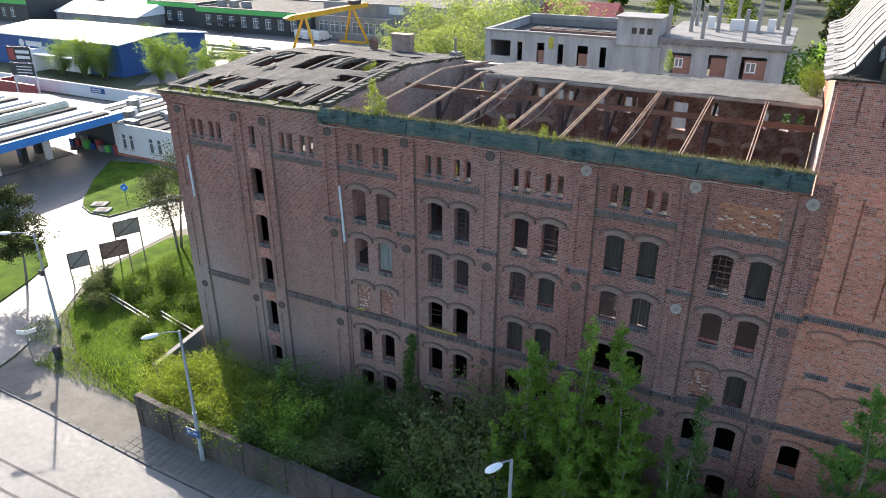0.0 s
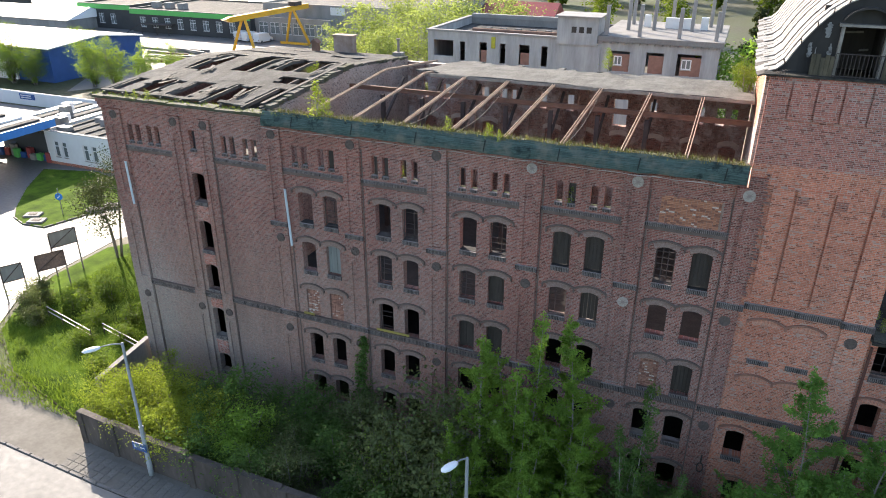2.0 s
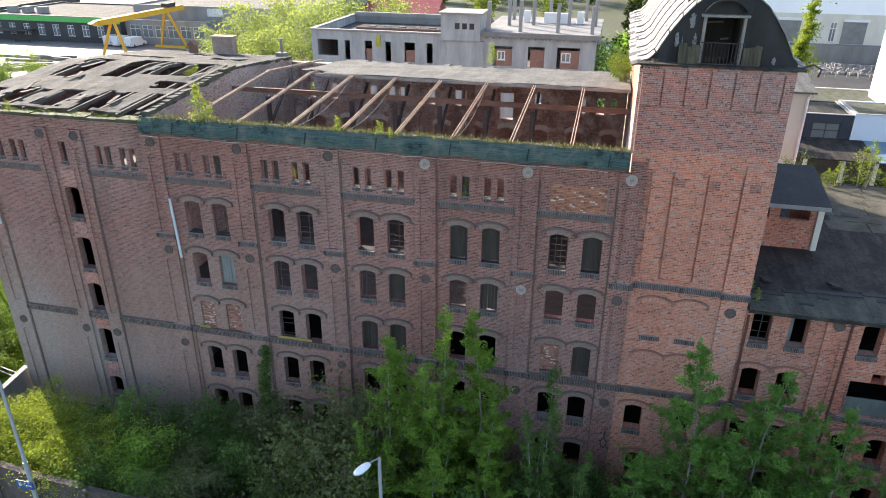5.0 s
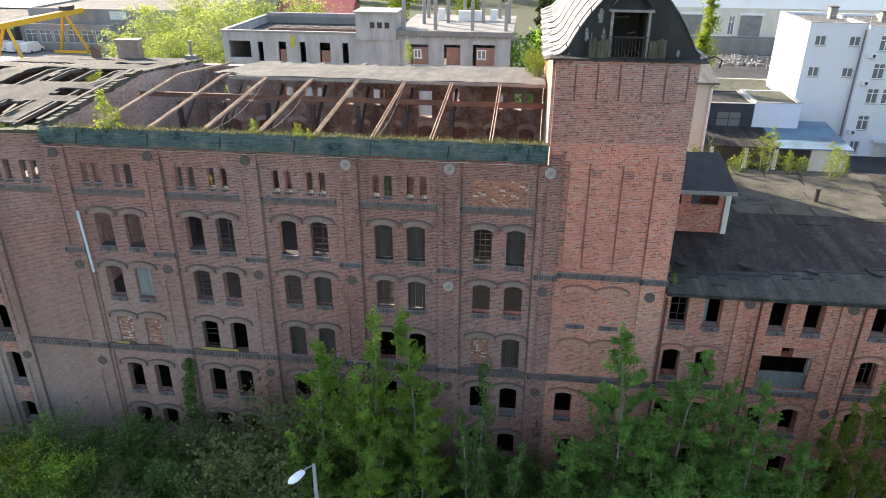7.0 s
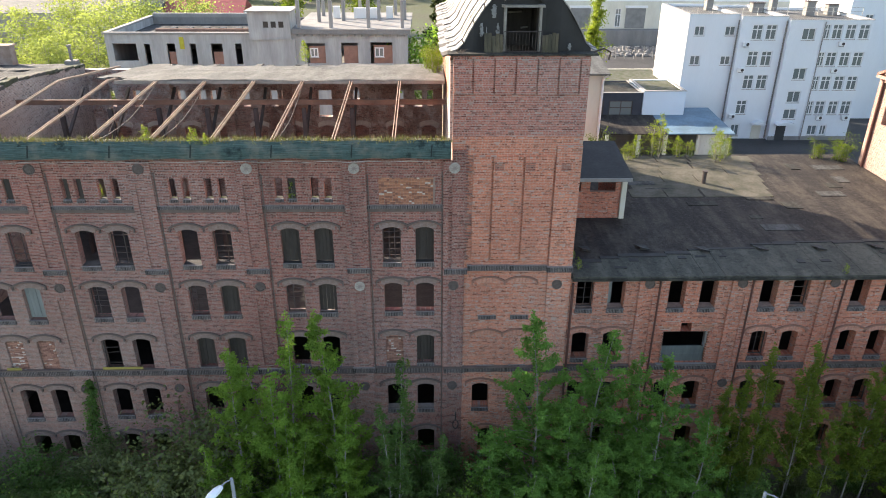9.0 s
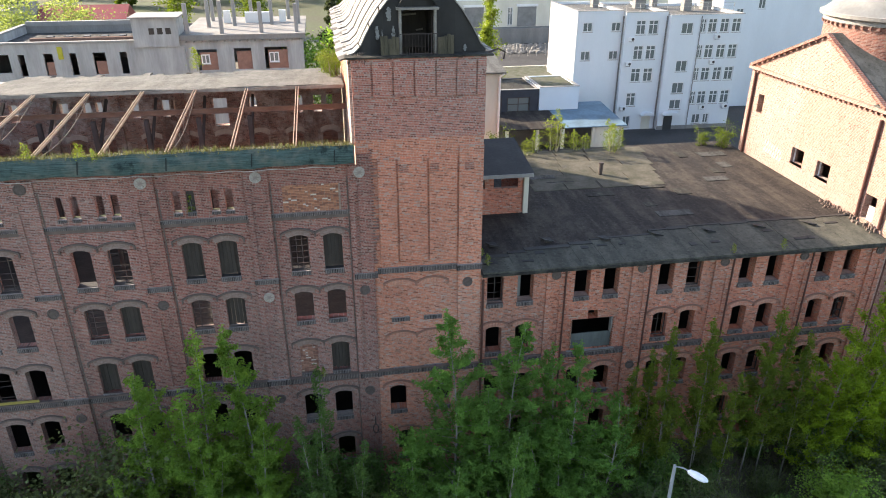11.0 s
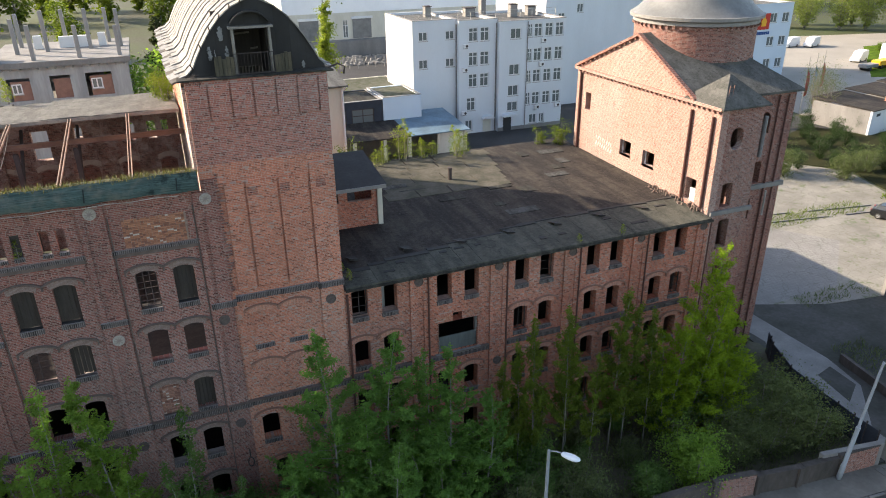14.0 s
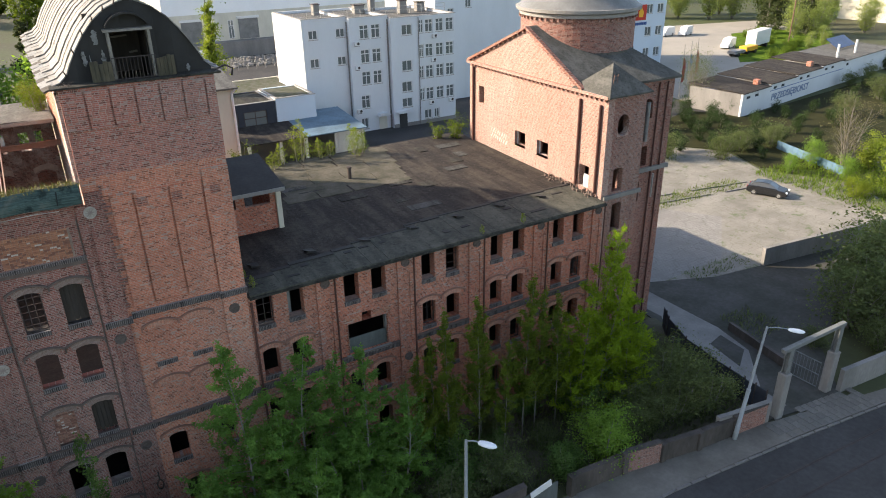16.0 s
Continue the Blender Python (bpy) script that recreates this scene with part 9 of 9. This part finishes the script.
# gate, fence and low walls by the yard
gt = thing("yard_gate", "steel gate under a tall portal frame", "gate", (0, 0, 0))
for x, zp in ((52.45, 3.2), (57.4, 3.0)):
    part("pier", Geo().bevel_box(x - 0.3, -10.46, -0.1, x + 0.3, -9.9, zp, 0.05), concrete, gt, "square concrete pier")
    part("upright", Geo().box(x - 0.2, -10.33, zp, x + 0.2, -10.29, 4.8).box(x - 0.03, -10.29, zp, x + 0.03, -10.06, 4.8).box(x - 0.2, -10.06, zp, x + 0.2, -10.02, 4.8), gate_grey, gt)
part("lintel", Geo().bevel_box(51.75, -10.33, 4.8, 57.8, -10.02, 5.02, 0.02), gate_grey, gt, "grey steel lintel beam")
leaf_g = Geo()
for k in range(11):
    f = k / 10
    leaf_g.bar((57.0 - 0.1 * f, -9.8 + 2.2 * f, 0.15), (57.0 - 0.1 * f, -9.8 + 2.2 * f, 2.0), 0.018, 0.018)
for z in (0.2, 1.1, 2.0):
    leaf_g.bar((57.0, -9.8, z), (56.9, -7.6, z), 0.05, 0.05)
part("gate_leaf", leaf_g, gate_grey, gt, "barred steel gate leaf standing open")
part("gate_wall", Geo().bar((51.5, -10.2, 0.75), (47.6, -9.6, 0.75), 0.3, 1.6), concrete, gt)
df = thing("sheet_fence", "dark blue-black sheet fence along the path", "fence", (0, 0, 0))
FEN = [(52.0, -9.6), (52.0, -8.0), (52.2, -5.6), (52.6, -2.8), (53.7, -0.25), (54.6, 1.0)]
for (xa, ya), (xb, yb) in zip(FEN, FEN[1:]):
    for q in range(2):
        a = Vector((xa + (xb - xa) * q / 2, ya + (yb - ya) * q / 2, 0))
        b = Vector((xa + (xb - xa) * (q + 1) / 2, ya + (yb - ya) * (q + 1) / 2, 0))
        part("sheet", Geo().bar((a.x, a.y, 0.85), (b.x, b.y, 0.85 - 0.04 * q), 0.05, 1.6), fence_dark, df)
        part("post", Geo().tube([(a.x, a.y, 0), (a.x, a.y, 1.8)], 0.05, 6), steel_dark, df)
structure("yard_wall", Geo().bar((69.7, 3.6, 0.8), (92, 0.6, 1.0), 0.35, 1.8), concrete, "grey concrete wall across the yard", "wall")
structure("street_wall_east", Geo().bar((58.0, -10.7, 0.8), (120, -15.6, 0.8), 0.3, 1.7), concrete, "low concrete wall beside the street", "wall")
structure("path_wall", Geo().bar((57.5, -7.2, 0.3), (58.4, -2.0, 0.3), 0.25, 0.7), wall_render, "low concrete upstand beside the drive", "wall")
for k in range(13):
    for row, (x0, y0, x1, y1) in enumerate(((62.0, 23.2, 87.0, 18.4), (61.0, 21.2, 86.0, 16.9))):
        if (k * 3 + row) % 7 != 3:
            f = (k + 0.5) / 13
            kb = thing("kerb_block", "weathered concrete kerb length in the yard", "kerb", (x0 + (x1 - x0) * f, y0 + (y1 - y0) * f, 0.02), -11 + (k * 37) % 4, "yard kerbs")
            part("block", Geo().bevel_box(-0.95, -0.08, -0.05, 0.95, 0.08, 0.12, 0.02), concrete, kb)
bf = thing("blue_fence", "faded pale blue sheet fence behind bushes", "fence", (0, 0, 0))
for k in range(12):
    x, y = 98.2 + 0.28 * k, 13.6 + 0.95 * k
    part("sheet", Geo().bar((x, y, 0.55), (x + 0.26, y + 0.9, 0.55), 0.05, 1.1), plain_material("sheet_blue", (0.10, 0.19, 0.26), (0.06, 0.11, 0.15)) if k == 0 else MATS["sheet_blue"], bf)


# vehicles
def car(name, label, x, y, z, turn, paint, kind="car", group=""):
    """A car or van along local +x, nose forward: body, glass, wheels and lamps."""
    ob = thing(name, label, "car" if kind == "car" else "van", (x, y, z), turn, group)
    if kind == "car":
        ln, wd = 4.2, 0.87
        body = [(-2.1, 0.35), (-2.1, 0.75), (-1.95, 0.98), (-0.9, 1.02), (0.75, 0.98), (1.75, 0.82), (2.08, 0.62), (2.1, 0.35), (1.7, 0.22), (-1.8, 0.22)]
        cabin = [(-1.85, 0.98), (-1.35, 1.38), (-0.5, 1.48), (0.2, 1.42), (1.0, 0.97)]
        wheels, wr = (-1.3, 1.3), 0.31
    else:
        ln, wd = 5.2, 0.98
        body = [(-2.6, 0.35), (-2.6, 2.1), (-2.45, 2.3), (0.6, 2.3), (1.1, 2.15), (1.75, 1.25), (2.5, 1.0), (2.6, 0.7), (2.6, 0.35), (2.0, 0.25), (-2.0, 0.25)]
        cabin = [(1.02, 2.05), (1.68, 1.28), (1.0, 1.28), (0.75, 2.05)]
        wheels, wr = (-1.6, 1.65), 0.34
    g = Geo()
    n = len(body)
    prof = [(-wd, 0.93), (-wd * 0.92, 1.0), (wd * 0.92, 1.0), (wd, 0.93)]
    for yy, s in prof:
        g.v += [(u * (0.985 if s < 1 else 1.0), yy, 0.22 + (w - 0.22) * s) for u, w in body]
    for k in range(3):
        g.f += [(k * n + q, k * n + (q + 1) % n, (k + 1) * n + (q + 1) % n, (k + 1) * n + q) for q in range(n)]
    g.f += [tuple(range(n - 1, -1, -1)), tuple(range(3 * n, 4 * n))]
    part("body", g, paint, ob)
    if kind == "car":
        g = Geo()
        m = len(cabin)
        for yy, s in ((-wd * 0.93, 0), (-wd * 0.74, 1), (wd * 0.74, 1), (wd * 0.93, 0)):
            g.v += [(u * (1 if s else 1.02), yy, w if s or w < 1.0 else 0.97 + (w - 0.97) * 0.1) for u, w in cabin]
        for k in range(3):
            g.f += [(k * m + q, k * m + (q + 1) % m, (k + 1) * m + (q + 1) % m, (k + 1) * m + q) for q in range(m)]
        part("windows", g, window_glass, ob)
        part("roof", Geo().prism([(-1.3, 1.40), (-0.5, 1.495), (0.15, 1.44), (0.1, 1.40), (-0.5, 1.455), (-1.25, 1.37)], lambda u, w, d: (u, d, w), -0.66, 0.66), paint, ob)
    else:
        part("windscreen", Geo().prism(cabin, lambda u, w, d: (u, d, w), -wd * 0.995, wd * 0.995), window_glass, ob)
    for u in wheels:
        for s in (-1, 1):
            w = part("wheel", Geo().tube([(u, s * (wd - 0.2), wr), (u, s * (wd + 0.01), wr)], wr, 18), rubber, ob)
            part("rim", Geo().tube([(u, s * (wd + 0.005), wr), (u, s * (wd + 0.025), wr)], wr * 0.66, 12), chrome, w)
    f = ln / 2
    for s in (-1, 1):
        part("headlight", Geo().bevel_box(f - 0.18, s * wd * 0.72 - 0.16, 0.62 if kind == "car" else 0.85, f - 0.0, s * wd * 0.72 + 0.16, 0.76 if kind == "car" else 1.02, 0.02), lamp_glass, ob)
        part("tail_light", Geo().box(-f - 0.01, s * wd * 0.8 - 0.1, 0.7, -f + 0.08, s * wd * 0.8 + 0.1, 0.95), red_sheet, ob)
    return ob


car("parked_car", "shiny black hatchback parked in the yard", 85.5, 14.6, 0.02, -66, black_paint)
for k, (x, y, a) in enumerate(((163.5, 82.5, 200), (171.5, 102.5, 200), (166.5, 104.5, 190), (54.6, 139.0, 175), (-100.5, 121.5, 100), (-97.2, 121.0, 80), (-93.5, 120.6, 85))):
    car("delivery_van", "white delivery van parked at a distance", x, y, 0.0, a, white_paint, "van", "white vans")
bt = thing("box_truck", "white box body standing in the car park", "truck", (169, 78.6, 0), 15)
part("box", Geo().bevel_box(-4.2, -1.2, 1.0, 4.2, 1.2, 4.2, 0.05), white_paint, bt)
for u in (-2.8, 2.8):
    part("wheel", Geo().tube([(u, -1.2, 0.48), (u, 1.2, 0.48)], 0.48, 14), rubber, bt)
part("chassis", Geo().box(-4.0, -0.5, 0.7, 4.4, 0.5, 1.0), steel_dark, bt)
tr_ = thing("machine", "yellow machine and grey trailer among bushes", "machine", (161, 75, 0), 10)
part("body", Geo().bevel_box(-2.5, -1, 0.7, 2.5, 1, 1.7, 0.1), yellow_paint, tr_)
part("bed", Geo().bevel_box(-7.5, -1, 0.7, -3, 1, 1.3, 0.1), concrete_pale, tr_)
for u in (-6, -1.6, 1.6):
    part("wheel", Geo().tube([(u, -1.05, 0.45), (u, 1.05, 0.45)], 0.45, 12), rubber, tr_)

# row of garages with lettering
ga = thing("garage_row", "long white workshop row with stepped dark roofs", "building", (111.4, 38.4, 0), 9.5)
x = 0
for k, (w, h) in enumerate(((8.5, 3.5), (9.0, 3.8), (9.5, 4.0), (9.0, 4.3), (22, 4.0))):
    part("wall", wall_with_openings(x, x + w - 0.003, -0.2, h, [(x + 1.2 + 2.6 * q, x + 2.4 + 2.6 * q, h - 1.0, h - 0.55, 0) for q in range(2 if k < 4 else 1)], 0.3, front), plaster_white, ga)
    # grey material here paints the trees' shade on the side walls
    part("side_wall", Geo().box(x + 0.003, 0.3, -0.2, x + 0.3, 9, h - 0.01), concrete, ga)
    part("roof", Geo().prism([(-0.3, h), (9.3, h + 0.35), (9.3, h + 0.5), (-0.3, h + 0.14)], lambda u, q, d: (d, u, q), x - 0.15, x + w - 0.16), tar_roof if k < 4 else felt_grey, ga)
    part("pane", Geo().box(x + 1.2, 0.1, h - 1.0, x + (5.0 if k < 4 else 2.4), 0.14, h - 0.55), window_glass, ga)
    if k in (0, 2):
        part("stack", Geo().box(x + w - 1.6, 1.4, h, x + w - 0.6, 2.2, h + 1.0), brick_wing, ga)
    x += w
part("blue_line", Geo().box(8.6, -0.03, 2.62, 36, 0, 2.72), blue_metal, ga)
for x in (37.5, 45.5):
    part("flue", Geo().tube([(x, 2, 4.0), (x, 2, 6.6)], 0.22, 8), white_paint, ga)
txt = bpy.data.curves.new("lettering", "FONT")
txt.body, txt.size, txt.extrude = "PRZEDSIĘBIORST", 1.55, 0.02
txt_ob = new("lettering", txt)
dg = bpy.context.evaluated_depsgraph_get()
txt_me = bpy.data.meshes.new_from_object(txt_ob.evaluated_get(dg))
bpy.data.objects.remove(txt_ob)
lt = link("lettering", txt_me, plain_material("letter_blue", (0.10, 0.16, 0.28), (0.16, 0.22, 0.33), amount=0.5), ga, "faded dark blue painted lettering")
lt.matrix_basis = Matrix.LocRotScale((9.4, -0.03, 1.05), Euler((radians(90), 0, 0)), (1.12, 1, 1))
for k in range(4):
    part("solar_panel", Geo().bar((46 + 2.1 * k, 5.0, 4.6), (46 + 2.1 * k, 7.6, 6.2), 1.95, 0.08), solar_glass, ga, "dark blue solar panel")
for k, (x, y) in enumerate(((113, 52), (117, 54), (121, 56))):
    fp = thing("flagpole", "white flagpole with a hanging faded flag", "flagpole", (x, y, 0), 0, "flagpoles")
    part("pole", Geo().tube([(0, 0, 0), (0, 0, 9.0)], [0.06, 0.03], 8), zinc_dome, fp)
    part("flag", Geo().prism([(0.05, 3.0), (0.3, 2.8), (0.6, 3.1), (0.75, 5.2), (0.5, 6.4), (0.05, 7.0)], lambda u, q, d: (u, d, q), -0.03, 0.03), (red_sheet, blue_roof, red_sheet)[k], fp)
ul = thing("street_lamp", "rust-coloured street lamp among the far trees", "street lamp", (174, 74, 0), 0, "street lamps")
part("pole", Geo().tube([(0, 0, 0), (0, 0, 11.5), (1.4, -0.5, 12.6)], 0.14, 8), rust, ul)
part("lamp_head", Geo().bevel_box(1.2, -0.8, 12.5, 2.2, -0.3, 12.75, 0.05), zinc_pale, ul)
block("pink_house", "pale pink apartment house with balconies", "house", 235, 262, 84, 100, 16, plaster_cream, felt_grey, [(x, z, 1.6, 1.6, True) for x in (239, 244, 250, 256) for z in (3, 7, 11)])


# separate slabs of the pavement
slab_m = Nodes("slab_stone")
slab_c = slab_m.mix(slab_m.n("ObjectInfo").outputs["Random"], (0.17, 0.16, 0.145), (0.135, 0.127, 0.113))
slab_n = slab_m.noise(slab_m.coords(), 9.0, 5, 0.7)
slab_c = slab_m.mix(slab_m.ramp(slab_n, 0.40, 0.7, 0, 0.6), slab_c, (0.085, 0.08, 0.068))
slab_m.bump(slab_n, 0.3, 0.01)
slab_stone = slab_m.done(slab_c, 0.85, 0, 0.3)
slab_me = Geo().bevel_box(-0.24, -0.24, -0.05, 0.24, 0.24, 0.02, 0.012).mesh("slab")


def line_y(line, x):
    for (xa, ya), (xb, yb) in zip(line, line[1:]):
        if xa <= x <= xb:
            return ya + (yb - ya) * (x - xa) / (xb - xa)
    return line[-1][1]


r = rng(740)
walk_ob = bpy.data.objects["pavement"]
for x0, n in ((-13.8, 24), (51.2, 16)):
    for k in range(n):
        x = x0 + 0.5 * k
        y, top = line_y(KERB, x) + 0.45, line_y(WALL, x) - 0.4
        while y < top:
            if r.random() < 0.93:
                put("slab", slab_me, slab_stone, walk_ob, x, y, 0.062 + 0.012 * r.random(), r.uniform(-2.5, 1.0))
            y += 0.5
